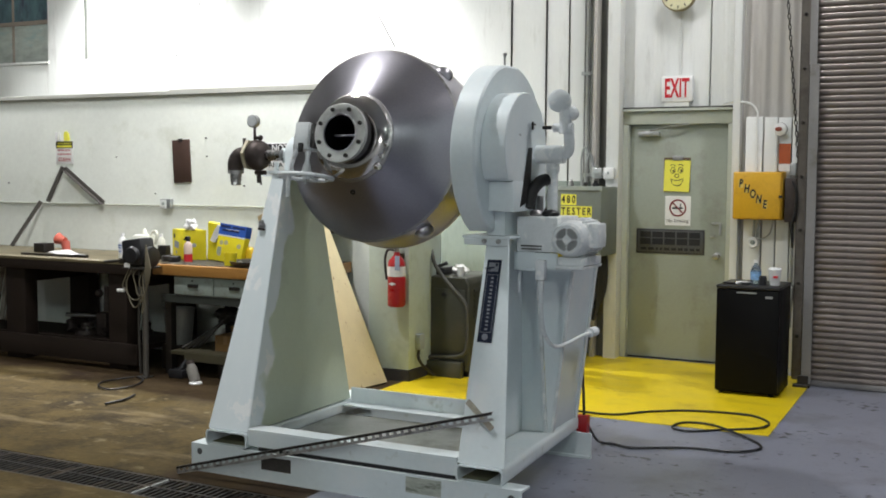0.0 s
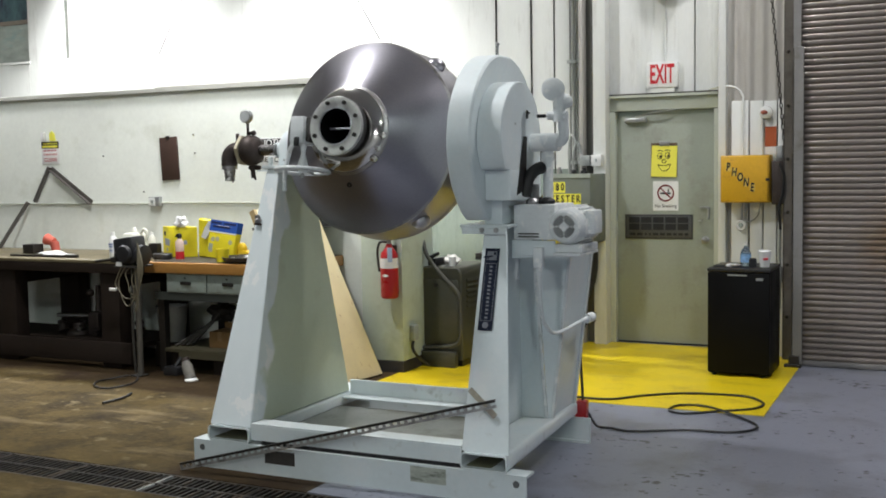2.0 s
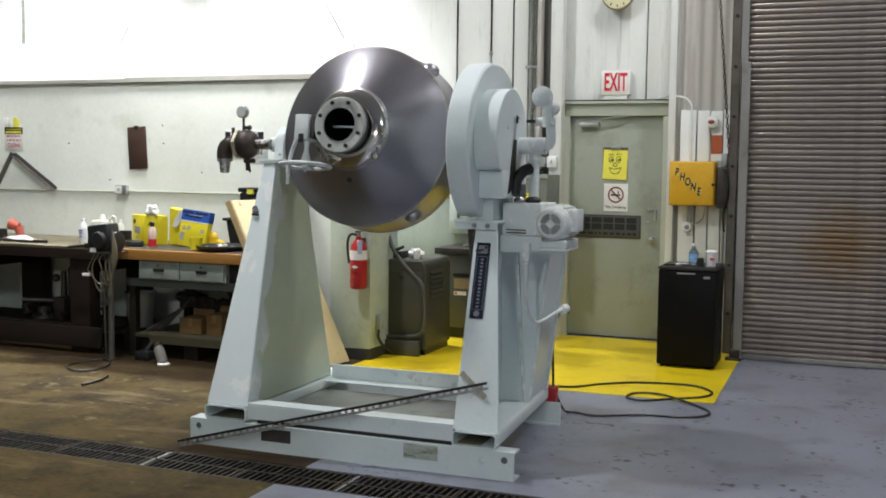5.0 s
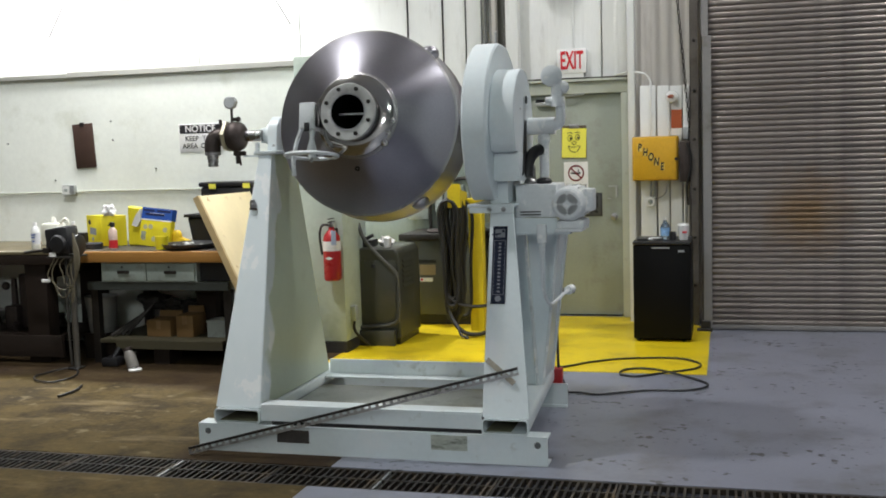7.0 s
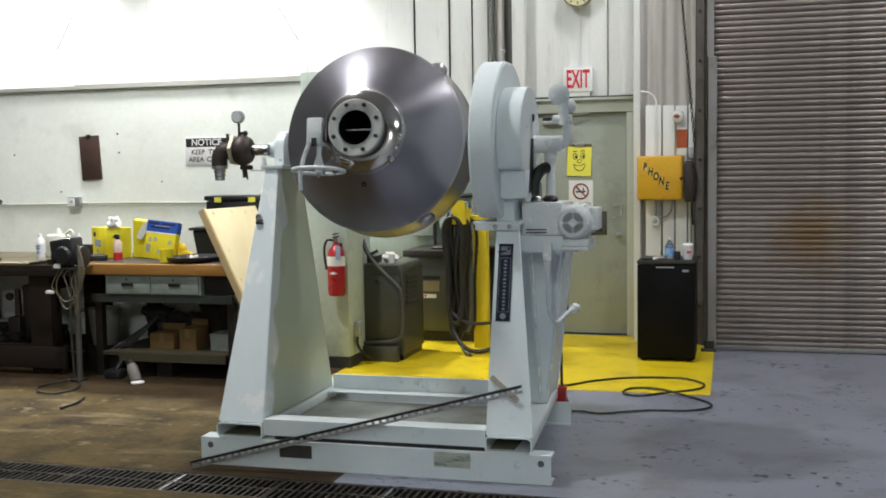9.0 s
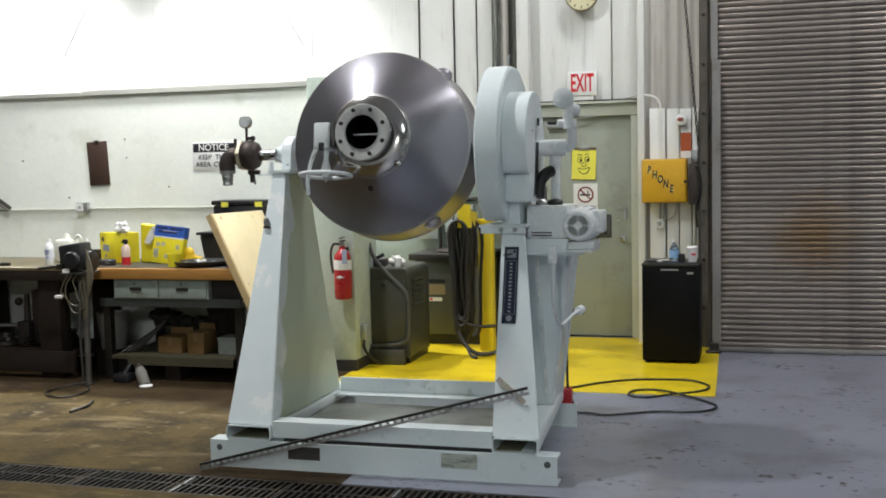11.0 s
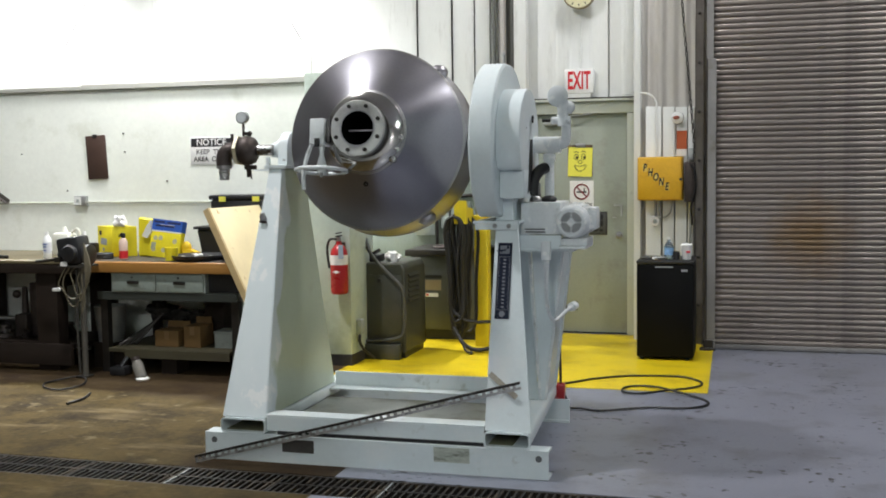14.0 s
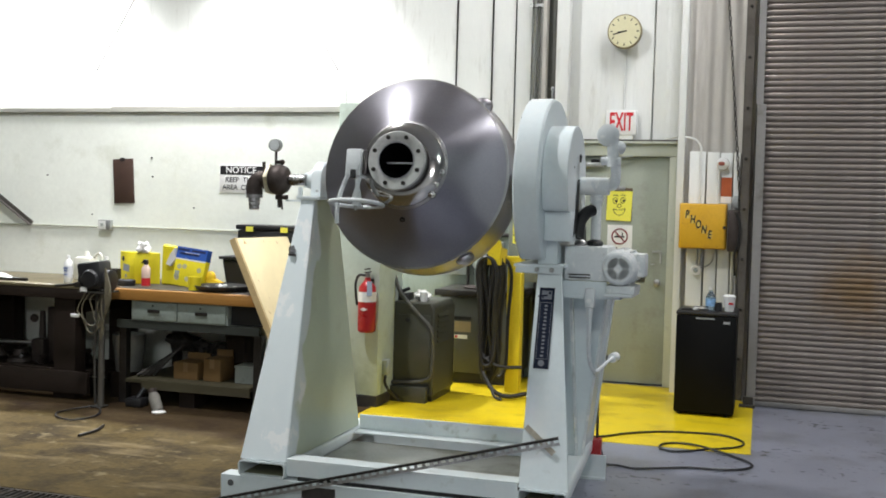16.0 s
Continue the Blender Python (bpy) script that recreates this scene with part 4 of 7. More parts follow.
for xx, vv in ((0.200, 0.035), (0.176, 0.095), (0.160, 0.148)):
    part("collar_stud", S().lathe([(-0.02, 0.022), (0.004, 0.022), (0.014, 0.017), (0.020, 0.004)], on_drum(N + xx, 0.484, vv), ax, 16), POLISHED, drum)
for k in range(8):
    a = 2 * math.pi * (k + 0.5) / 8
    part("flange_bolt", S().lathe([(0, 0.0115), (0.010, 0.0115), (0.012, 0.006)], on_drum(N + 0.124 * math.cos(a), 0.602, 0.124 * math.sin(a)), ax, 6), DARK_STEEL, neck)
for xx, uu, vv in ((0.03, 0.425, 0.272), (0.27, 0.41, -0.05), (0.29, 0.40, 0.03)):
    base = on_drum(xx, uu, vv)
    out = (Vector((xx, 0, 0)) + dn * vv).normalized() * 0.75 + ax * 0.66
    part("coupling", S().lathe([(-0.03, 0.014), (0.008, 0.014), (0.009, 0.008), (0.0, 0.007)], base, out, 14), DARK_STEEL, drum)
for xx, vv in ((0.30, -0.36), (0.28, 0.43)):
    rr = math.hypot(xx, vv)
    out = (Vector((xx, 0, 0)) + dn * vv).normalized()
    part("cone_boss", S().ball(on_drum(xx, 0.1, vv) + out * (0.512 - rr), 0.055, 16, (1, 1, 0.8)), STEEL, drum)
# side valve with handwheel next to the neck
VX = -0.182
DM = Matrix.Translation(C + Vector((VX, 0, 0))) @ Matrix(((1, 0, 0, 0), (0, dn.y, ax.y, 0), (0, dn.z, ax.z, 0), (0, 0, 0, 1)))
valve = part("side_valve", S().lathe([(0.33, 0.055), (0.49, 0.05)], C + Vector((VX, 0, 0)), ax, 20), MACHINE_WHITE, drum, "pale painted side valve with handwheel")
part("gate_body", S().box(-0.052, 0.030, -0.058, 0.080, 0.491, 0.60, DM, bev=0.006), MACHINE_WHITE, valve)
part("gasket_flange", S().box(0.031, 0.060, -0.055, 0.072, 0.495, 0.585, DM, bev=0.010), NECK_DARK, valve, "dark flange between valve and neck")
part("packing_gland", S().box(-0.018, 0.010, 0.050, 0.095, 0.601, 0.612, DM, bev=0.003), BLACK_GAP, valve)
part("bonnet", S().rod(on_drum(VX, 0.544, 0.080), on_drum(VX, 0.544, 0.10), 0.016, 12).lathe([(0.10, 0.014), (0.13, 0.012), (0.165, 0.022), (0.195, 0.030)], on_drum(VX, 0.544, 0), dn, 14), MACHINE_WHITE, valve)
part("stem", S().rod(on_drum(VX, 0.544, 0.14), on_drum(VX, 0.544, 0.25), 0.009, 10), GALV, valve)
part("brace_strap", S().tube([on_drum(VX - 0.035, 0.585, 0.06), on_drum(VX - 0.075, 0.57, 0.15), on_drum(VX - 0.095, 0.56, 0.24), on_drum(VX - 0.090, 0.56, 0.32)], 0.012, 6), MACHINE_WHITE, valve)
wheel = S()
wc, wa = on_drum(VX, 0.544, 0.215), dn
e1, e2 = Vector((1, 0, 0)), ax
wheel.tube([wc + (e1 * math.cos(a) + e2 * math.sin(a)) * 0.135 for a in np.linspace(0, 2 * math.pi, 40)], 0.0105, 8, 0)
for k in range(3):
    a = 2 * math.pi * k / 3 + 0.4
    wheel.tube([wc - dn * 0.015, wc + (e1 * math.cos(a) + e2 * math.sin(a)) * 0.06 - dn * 0.006, wc + (e1 * math.cos(a) + e2 * math.sin(a)) * 0.132], 0.008, 6, 3)
wheel.lathe([(-0.03, 0.022), (0.012, 0.022)], wc, dn, 14)
part("handwheel", wheel, MACHINE_WHITE, valve, "pale grey spoked handwheel", angle=60)
# manway at the other end
mw = part("manway_ring", S().lathe([(-0.37, 0.245), (-0.42, 0.225), (-0.435, 0.205)], C + Vector((0.05, 0, 0)), ax, 40), STEEL, drum)
part("manway_lid", S().lathe([(-0.436, 0.19), (-0.455, 0.19), (-0.462, 0.18), (-0.464, 0.002)], C + Vector((0.05, 0, 0)), ax, 40), STEEL_DULL, drum, "stained round manway lid")
part("clamp_bar", S().rod(on_drum(0.05 - 0.23, -0.49, 0), on_drum(0.05 + 0.25, -0.49, 0), 0.022, 12), GALV, mw)
part("clamp_hinge", S().box(0.20, 0.30, -0.05, 0.05, -0.50, -0.43, Matrix.Translation(C + Vector((0.05, 0, 0))) @ Matrix(((1, 0, 0, 0), (0, dn.y, ax.y, 0), (0, dn.z, ax.z, 0), (0, 0, 0, 1))), bev=0.01), GALV, mw)
part("clamp_screw", S().rod(on_drum(0.05 - 0.24, -0.44, 0), on_drum(0.05 - 0.24, -0.53, 0), 0.01, 8).rod(on_drum(0.05 - 0.24, -0.53, -0.05), on_drum(0.05 - 0.24, -0.53, 0.05), 0.007, 8), GALV, mw)
part("vent_pipe", S().tube([on_drum(0.04, -0.40, -0.25), on_drum(0.05, -0.46, -0.27), on_drum(0.15, -0.42, -0.22), on_drum(0.32, -0.26, -0.12), on_drum(0.45, -0.10, -0.02)], 0.017, 10), STEEL_DULL, drum)

# left rotary joint: pipe, body, elbow, gauge, small valves
lj = part("rotary_joint", S().rod((-3.04, AY - 0.05, AZ), (-3.20, AY - 0.05, AZ), 0.032, 16), material("shiny_pipe_steel", (0.30, 0.29, 0.29), 0.25, 1.0, vary=0.2, scale=10), mach, "rusty cast rotary joint with gauge")
jy = AY - 0.06
part("joint_body", S().lathe([(0, 0.05), (0.015, 0.074), (0.045, 0.088), (0.075, 0.088), (0.10, 0.074), (0.13, 0.055)], (-3.145, jy, AZ), (-1, 0, 0), 28), RUST_IRON, lj, "dark rusty cast body")
part("brass_flange", S().prism([(jy + 0.088 * math.cos(a) * (1.06 if k % 2 else 0.94), AZ + 0.088 * math.sin(a) * (1.06 if k % 2 else 0.94)) for k, a in enumerate(np.linspace(0.4, 0.4 + 2 * math.pi, 13)[:-1])], -3.262, -3.242, "x"), material("old_brass", (0.60, 0.55, 0.40), 0.4, 0.2, vary=0.2, scale=15), lj, "cream coloured flange")
for k in range(4):
    a = 0.8 + k * math.pi / 2
    part("flange_bolt", S().rod((-3.275, jy + 0.066 * math.cos(a), AZ + 0.066 * math.sin(a)), (-3.232, jy + 0.066 * math.cos(a), AZ + 0.066 * math.sin(a)), 0.011, 6), RUST_IRON, lj)
part("elbow_collar", S().rod((-3.268, jy, AZ), (-3.292, jy, AZ), 0.056, 18), RUST_IRON, lj)
part("elbow", S().tube([(-3.27, jy, AZ + 0.0), (-3.32, jy - 0.01, AZ + 0.0), (-3.345, jy - 0.02, AZ - 0.035), (-3.347, jy - 0.02, AZ - 0.09)], 0.047, 16), RUST_IRON, lj)
part("hose_nipple", S().lathe([(0, 0.047), (0.022, 0.047), (0.023, 0.032), (0.04, 0.036), (0.045, 0.030), (0.062, 0.034), (0.067, 0.028), (0.085, 0.031), (0.09, 0.022)], (-3.347, jy - 0.02, AZ - 0.085), (0, 0, -1), 16), STEEL_DULL, lj)
part("gauge_stem", S().rod((-3.225, jy, AZ + 0.05), (-3.225, jy, AZ + 0.17), 0.008, 8).ball((-3.185, jy, AZ + 0.10), 0.016, 10).rod((-3.225, jy, AZ + 0.10), (-3.19, jy, AZ + 0.10), 0.010, 8), RUST_IRON, lj)
gg = part("gauge", S().lathe([(-0.016, 0.037), (0.012, 0.037), (0.016, 0.031)], (-3.22, jy - 0.02, AZ + 0.195), (0, -1, 0), 24), GALV, lj, "round pale pressure gauge")
part("gauge_face", S().lathe([(0, 0.030), (0.001, 0.030)], (-3.22, jy - 0.036, AZ + 0.195), (0, -1, 0), 24), MACHINE_WHITE, gg)
part("drain_cock", S().rod((-3.20, jy, AZ - 0.06), (-3.20, jy, AZ - 0.16), 0.015, 10, 0.010).rod((-3.185, jy - 0.01, AZ - 0.09), (-3.175, jy - 0.01, AZ - 0.17), 0.006, 6).rod((-3.22, jy, AZ - 0.10), (-3.15, jy, AZ - 0.10), 0.014, 8), RUST_IRON, lj)
part("plug", S().rod((-3.30, jy, AZ + 0.04), (-3.30, jy, AZ + 0.10), 0.010, 8), RUST_IRON, lj)

# right pipework, painted over
rp = part("pipe_run", S().rod((-1.53, 4.73, AZ), (-1.32, 4.73, AZ), 0.046, 18), MACHINE_WHITE, mach, "pipe fittings painted pale grey with gauge")
part("elbow", S().tube([(-1.34, 4.72, AZ), (-1.30, 4.71, AZ + 0.005), (-1.285, 4.70, AZ + 0.04), (-1.287, 4.69, AZ + 0.13)], 0.026, 12), MACHINE_WHITE, rp)
part("tee", S().rod((-1.30, 4.68, AZ + 0.10), (-1.30, 4.68, AZ + 0.235), 0.030, 12).rod((-1.36, 4.68, AZ + 0.13), (-1.26, 4.68, AZ + 0.13), 0.022, 10).ball((-1.275, 4.70, AZ + 0.20), 0.038, 12), MACHINE_WHITE, rp)
part("valve_handle", S().rod((-1.41, 4.66, AZ + 0.13), (-1.365, 4.66, AZ + 0.13), 0.009, 8), BLACK_GAP, rp)
part("wrapped_gauge", S().lathe([(-0.025, 0.045), (-0.02, 0.056), (0.012, 0.057), (0.02, 0.045)], (-1.325, 4.66, AZ + 0.26), (0.2, -1, 0), 24), MACHINE_WHITE, rp)
part("drop_pipe", S().rod((-1.385, 4.74, AZ - 0.03), (-1.385, 4.74, 1.42), 0.026, 12).rod((-1.385, 4.74, 1.62), (-1.385, 4.74, 1.66), 0.034, 12), MACHINE_WHITE, rp)
part("rubber_hose", S().tube([(-1.40, 4.70, 1.585), (-1.425, 4.66, 1.57), (-1.45, 4.62, 1.52), (-1.455, 4.60, 1.44)], 0.031, 12), BLACK_GAP, rp, "short black rubber hose")

# motor and gearbox on a platform
gbx = part("gearbox", S().box(-1.52, -1.30, 4.60, 4.90, 1.225, 1.40, bev=0.008), MACHINE_WHITE, mach, "pale grey reduction gearbox")
part("vent_slot", S().box(-1.495, -1.385, 4.597, 4.60, 1.237, 1.243).box(-1.495, -1.385, 4.597, 4.60, 1.252, 1.258), BLACK_GAP, gbx)
part("filler_cap", S().ball((-1.385, 4.72, 1.412), 0.045, 14, (1, 1, 0.5)), BLACK_GAP, gbx, "black oil filler cap")
part("pipe_union", S().ball((-1.455, 4.70, 1.41), 0.035, 12, (1, 1, 0.7)).rod((-1.455, 4.74, 1.40), (-1.455, 4.74, 1.50), 0.02, 10), STEEL_DULL, gbx)
mo = part("motor", S().lathe([(0, 0.070), (0.012, 0.082), (0.05, 0.088), (0.06, 0.092), (0.33, 0.092), (0.34, 0.085), (0.42, 0.06)], (-1.238, 4.555, 1.295), (0, 1, 0), 32), MACHINE_WHITE, mach, "electric motor with slotted fan cowl")
s = S()
for k in range(4):
    m4 = Matrix.Translation((-1.238, 4.5545, 1.295)) @ Matrix.Rotation(radians(45 + 90 * k), 4, "Y")
    for off in (-0.027, -0.0162, -0.0054, 0.0054, 0.0162, 0.027):
        s.box(max(0.020, abs(off) + 0.005), math.sqrt(0.056 ** 2 - off ** 2), -0.002, 0.001, off - 0.003, off + 0.003, m4)
part("fan_slots", s, BLACK_GAP, mo)
for k in range(18):
    a = 2 * math.pi * k / 18
    part("cooling_fin", S().box(0.088, 0.100, 4.64, 4.86, -0.003, 0.003, Matrix.Translation((-1.238, 0, 1.295)) @ Matrix.Rotation(a, 4, "Y")), MACHINE_WHITE, mo)
part("terminal_box", S().box(-1.175, -1.115, 4.65, 4.79, 1.25, 1.37, bev=0.01), MACHINE_WHITE, mo)
part("motor_foot", S().box(-1.31, -1.16, 4.60, 4.85, 1.165, 1.205, bev=0.005), MACHINE_WHITE, mo)
part("platform", S().box(-1.53, -1.375, 4.60, 5.40, 1.132, 1.146).box(-1.375, -1.235, 4.62, 4.90, 1.132, 1.146).box(-1.53, -1.30, 4.60, 4.61, 1.147, 1.222), MACHINE, mach)
part("foot_pad", S().box(-1.31, -1.165, 4.585, 4.88, 1.147, 1.164, bev=0.006), MACHINE_WHITE, mo)
# motor leg: a wedge with a front face and a framed side, narrowing downwards
ML = [(-1.480, 4.962, 0.237), (-1.464, 4.962, 0.237), (-1.476, 5.385, 0.237), (-1.490, 5.385, 0.237), (-1.530, 4.940, 1.131), (-1.350, 4.940, 1.131), (-1.372, 5.405, 1.131), (-1.500, 5.405, 1.131)]
mleg = part("motor_leg", S().hexa(ML), MACHINE, mach, bevel=0.003)
for k0, k1, y0, y1 in ((1, 5, 0.0, 0.028), (2, 6, -0.028, 0.0)):
    a, b = ML[k0], ML[k1]
    part("edge_flange", S().hexa([(a[0] + 0.001, a[1] + y0, a[2]), (a[0] + 0.014, a[1] + y0, a[2]), (a[0] + 0.014, a[1] + y1, a[2]), (a[0] + 0.001, a[1] + y1, a[2]),
                                  (b[0] + 0.001, b[1] + y0, b[2]), (b[0] + 0.014, b[1] + y0, b[2]), (b[0] + 0.014, b[1] + y1, b[2]), (b[0] + 0.001, b[1] + y1, b[2])]), MACHINE_WHITE, mleg)
part("left_edge", S().hexa([(-1.492, 4.948, 0.237), (-1.478, 4.948, 0.237), (-1.478, 4.961, 0.237), (-1.492, 4.961, 0.237), (-1.548, 4.926, 1.131), (-1.532, 4.926, 1.131), (-1.532, 4.939, 1.131), (-1.548, 4.939, 1.131)]), MACHINE_WHITE, mleg)
cj = part("junction_box", S().box(-1.402, -1.354, 4.558, 4.598, 1.090, 1.190, bev=0.006), MACHINE_WHITE, mach)
part("coupling_nut", S().rod((-1.378, 4.578, 1.09), (-1.379, 4.585, 1.03), 0.017, 12, 0.014), MACHINE_WHITE, cj)
part("flex_conduit", S().tube([(-1.379, 4.585, 1.04), (-1.384, 4.61, 0.90), (-1.382, 4.66, 0.80), (-1.372, 4.76, 0.735), (-1.372, 4.947, 0.724), (-1.360, 5.10, 0.738), (-1.348, 5.24, 0.748)], 0.0105, 10), MACHINE_WHITE, mach)
pe = part("plug_end", S().lathe([(0, 0.013), (0.03, 0.016), (0.034, 0.027), (0.092, 0.027), (0.096, 0.020), (0.104, 0.019)], (-1.352, 5.20, 0.744), (0.20, 1, 0.07), 14), MACHINE_WHITE, mach, "stubby painted cable connector")
part("latch", S().box(-1.324, -1.316, 5.285, 5.297, 0.722, 0.775, Matrix.Identity(4)), BLACK_GAP, pe, "small dark latch")


# ---- loose things, the machine's surroundings ----
WHITE_PLASTIC = material("white_plastic", (0.78, 0.79, 0.78), 0.4, vary=0.04, scale=10)
BLACK_PLASTIC = material("black_plastic", (0.016, 0.016, 0.018), 0.38, vary=0.2, scale=12, bump=0.03)
RED_PAINT = material("red_enamel", (0.38, 0.014, 0.018), 0.3, vary=0.1, scale=10)
YELLOW_CARD = material("yellow_printed_card", (0.78, 0.66, 0.02), 0.45, vary=0.06, scale=10)
BLUE_CARD = material("blue_printed_card", (0.03, 0.10, 0.42), 0.4, vary=0.06, scale=10)
ORANGE_WOOD = material("varnished_orange_wood_edge", (0.38, 0.185, 0.045), 0.4, vary=0.22, scale=5, fine=60, bump=0.05, stretch=(0.3, 4, 6), dirt=(0.10, 0.05, 0.02), dirt_at=(0.6, 0.75), dirt_scale=5)
DARK_WOOD = material("dark_greasy_bench_wood", (0.019, 0.013, 0.010), 0.6, spec=0.2, vary=0.35, scale=5, fine=60, bump=0.1, stretch=(0.4, 3, 3))
BENCH_TOP = material("worn_olive_bench_top", (0.15, 0.125, 0.07), 0.45, vary=0.3, scale=4, fine=50, bump=0.08, dirt=(0.06, 0.05, 0.035), dirt_at=(0.5, 0.7), dirt_scale=3)
PINE = material("pale_knotty_spruce", (0.78, 0.66, 0.40), 0.5, vary=0.06, scale=4, fine=40, bump=0.05, stretch=(3, 3, 1.2), dirt=(0.40, 0.24, 0.10), dirt_at=(0.625, 0.68), dirt_scale=6)
PINE_EDGE = material("spruce_edge", (0.56, 0.42, 0.22), 0.5, vary=0.15, scale=6, fine=50, bump=0.05)
CARDBOARD = material("brown_cardboard", (0.165, 0.092, 0.030), 0.7, vary=0.12, scale=6)
GREY_ENAMEL = material("grey_green_enamel", (0.36, 0.40, 0.38), 0.42, vary=0.08, scale=5, dirt=(0.16, 0.16, 0.14), dirt_at=(0.58, 0.8), dirt_scale=6)
DRAWER_GREY = material("pale_grey_drawer_enamel", (0.270, 0.315, 0.289), 0.4, vary=0.10, scale=6, dirt=(0.16, 0.17, 0.14), dirt_at=(0.52, 0.75), dirt_scale=8)
WELDER_GREY = material("dull_olive_grey_enamel", (0.048, 0.050, 0.037), 0.42, vary=0.14, scale=4, fine=50, dirt=(0.07, 0.065, 0.05), dirt_at=(0.52, 0.75), dirt_scale=4)
CABINET_GREY = material("mid_grey_cabinet_enamel", (0.071, 0.076, 0.069), 0.4, vary=0.08, scale=4, dirt=(0.12, 0.12, 0.11), dirt_at=(0.58, 0.8))
YELLOW_STEEL = material("yellow_painted_steel", (0.72, 0.56, 0.02), 0.4, vary=0.08, scale=6, dirt=(0.35, 0.25, 0.03), dirt_at=(0.6, 0.8), dirt_scale=7)
PHONE_YELLOW = material("amber_painted_box_steel", (0.66, 0.37, 0.015), 0.4, vary=0.10, scale=5, fine=50, dirt=(0.34, 0.17, 0.02), dirt_at=(0.58, 0.78), dirt_scale=6)
PRINT_BLACK = material("black_print", (0.012, 0.012, 0.014), 0.5)
PRINT_RED = material("red_print", (0.62, 0.02, 0.03), 0.45)
PRINT_WHITE = material("white_print", (0.80, 0.80, 0.79), 0.45)
CLEAR = material("clear_blue_plastic", (0.62, 0.76, 0.88), 0.12, vary=0.1)
CLEAR.node_tree.nodes["Principled BSDF"].inputs["Transmission Weight"].default_value = 0.85
PAPER_YELLOW = material("yellow_paper", (0.85, 0.80, 0.10), 0.6, vary=0.05, scale=5)
CABLE_TAN = material("tan_cable_jacket", (0.125, 0.108, 0.070), 0.55, vary=0.15)
RUBBER_DARK = material("worn_black_rubber_hose", (0.020, 0.019, 0.018), 0.5, vary=0.25, scale=16, bump=0.05)

# slotted steel strut leaning from the floor to the right support
P0, P1 = Vector((-3.235, 4.07, 0.022)), Vector((-1.433, 4.146, 0.492))
along = (P1 - P0).normalized()
side = Vector((0, 0, 1)) - along * along.z
side.normalize()
outw = along.cross(side)
sm = Matrix((tuple(along), tuple(side), tuple(outw))).transposed().to_4x4()
sm.translation = P0
LEN = (P1 - P0).length
strut = thing("slotted_strut", tuple(P0), "long slotted steel strut channel leaning on the machine", "steel strut")
STRUT = material("bright_worn_strut_steel", (0.50, 0.50, 0.50), 0.40, 0.7, vary=0.25, scale=14, bump=0.05, dirt=(0.20, 0.19, 0.18), dirt_at=(0.5, 0.65), dirt_scale=12)
LIT_LIP = material("lit_strut_lip", (0.62, 0.61, 0.60), 0.3, 0.9, vary=0.2, scale=14)
# Shade is in the dark top flange and band, light in the bright lips.
part("top_lip", S().box(0, LEN, 0.0155, 0.0168, -0.004, -0.001, sm), LIT_LIP, strut)
part("top_flange", S().box(0, LEN, 0.017, 0.0195, -0.002, 0.018, sm), DARK_STEEL, strut)
part("bottom_flange", S().box(0, LEN, -0.0195, -0.017, -0.002, 0.018, sm), LIT_LIP, strut)
part("shade_band", S().box(0, LEN, 0.0075, 0.0169, 0.012, 0.018, sm), DARK_STEEL, strut)
s = S().box(0, LEN, -0.0169, -0.006, 0.015, 0.018, sm)
k = 0.0
while k < LEN - 0.03:
    s.box(k, k + 0.017, -0.0058, 0.0073, 0.015, 0.018, sm)
    k += 0.0405
part("slotted_web", s, STRUT, strut)
br = solid("angle_bracket", S().box(-0.094, 0.094, -0.014, 0.014, 0, 0.006, Matrix.Translation((-1.545, leg_y(0.46, -1) - 0.008, 0.465)) @ Euler((radians(90 - tilt), 0, 0)).to_matrix().to_4x4() @ Matrix.Rotation(radians(-39), 4, "Z")),
           material("rusty_bracket", (0.38, 0.35, 0.29), 0.5, 0.5, vary=0.3, scale=20), "rusty flat bracket across the machine's front support", "bracket")

# spruce panel leaning against the bench
bo = thing("wooden_panel", (-3.62, 6.5, 0), "thick knotty spruce panel leaning against the bench", "wooden panel")
lean = math.atan2(0.66, 1.29)
bm4 = Matrix.Translation((-3.60, 6.12, 0.012)) @ Matrix.Rotation(radians(-9), 4, "Z") @ Matrix.Rotation(-lean, 4, "Y")
part("face_board", S().box(-0.052, 0.0, 0.001, 0.66, 0.0, 1.45, bm4, bev=0.004), PINE, bo)
part("edge_board", S().box(-0.050, 0.002, -0.022, 0.0, 0.0, 1.452, bm4), PINE_EDGE, bo)

# fire extinguisher on the pillar
ex = thing("fire_extinguisher", (-3.444, 6.815, 0.595), "red fire extinguisher hung on the white pillar", "fire extinguisher")
part("bottle", S().lathe([(0, 0.055), (0.01, 0.066), (0.02, 0.069), (0.31, 0.069), (0.35, 0.062), (0.385, 0.035), (0.40, 0.024), (0.42, 0.022)], (-3.444, 6.815, 0.595), (0, 0, 1), 28), RED_PAINT, ex)
part("label", S().lathe([(0.235, 0.0702), (0.312, 0.0702)], (-3.444, 6.815, 0.595), (0, 0, 1), 28, closed=False), PRINT_WHITE, ex, "white printed label band")
part("label_mark", S().prism([(-3.476, 0.775), (-3.446, 0.788), (-3.411, 0.775), (-3.446, 0.762)], 6.742, 6.747, "y"), PRINT_WHITE, ex)
part("tag", S().box(-3.421, -3.381, 6.745, 6.748, 0.88, 0.99), material("pale_blue_tag", (0.35, 0.42, 0.55), 0.5), ex, "pale blue inspection tag")
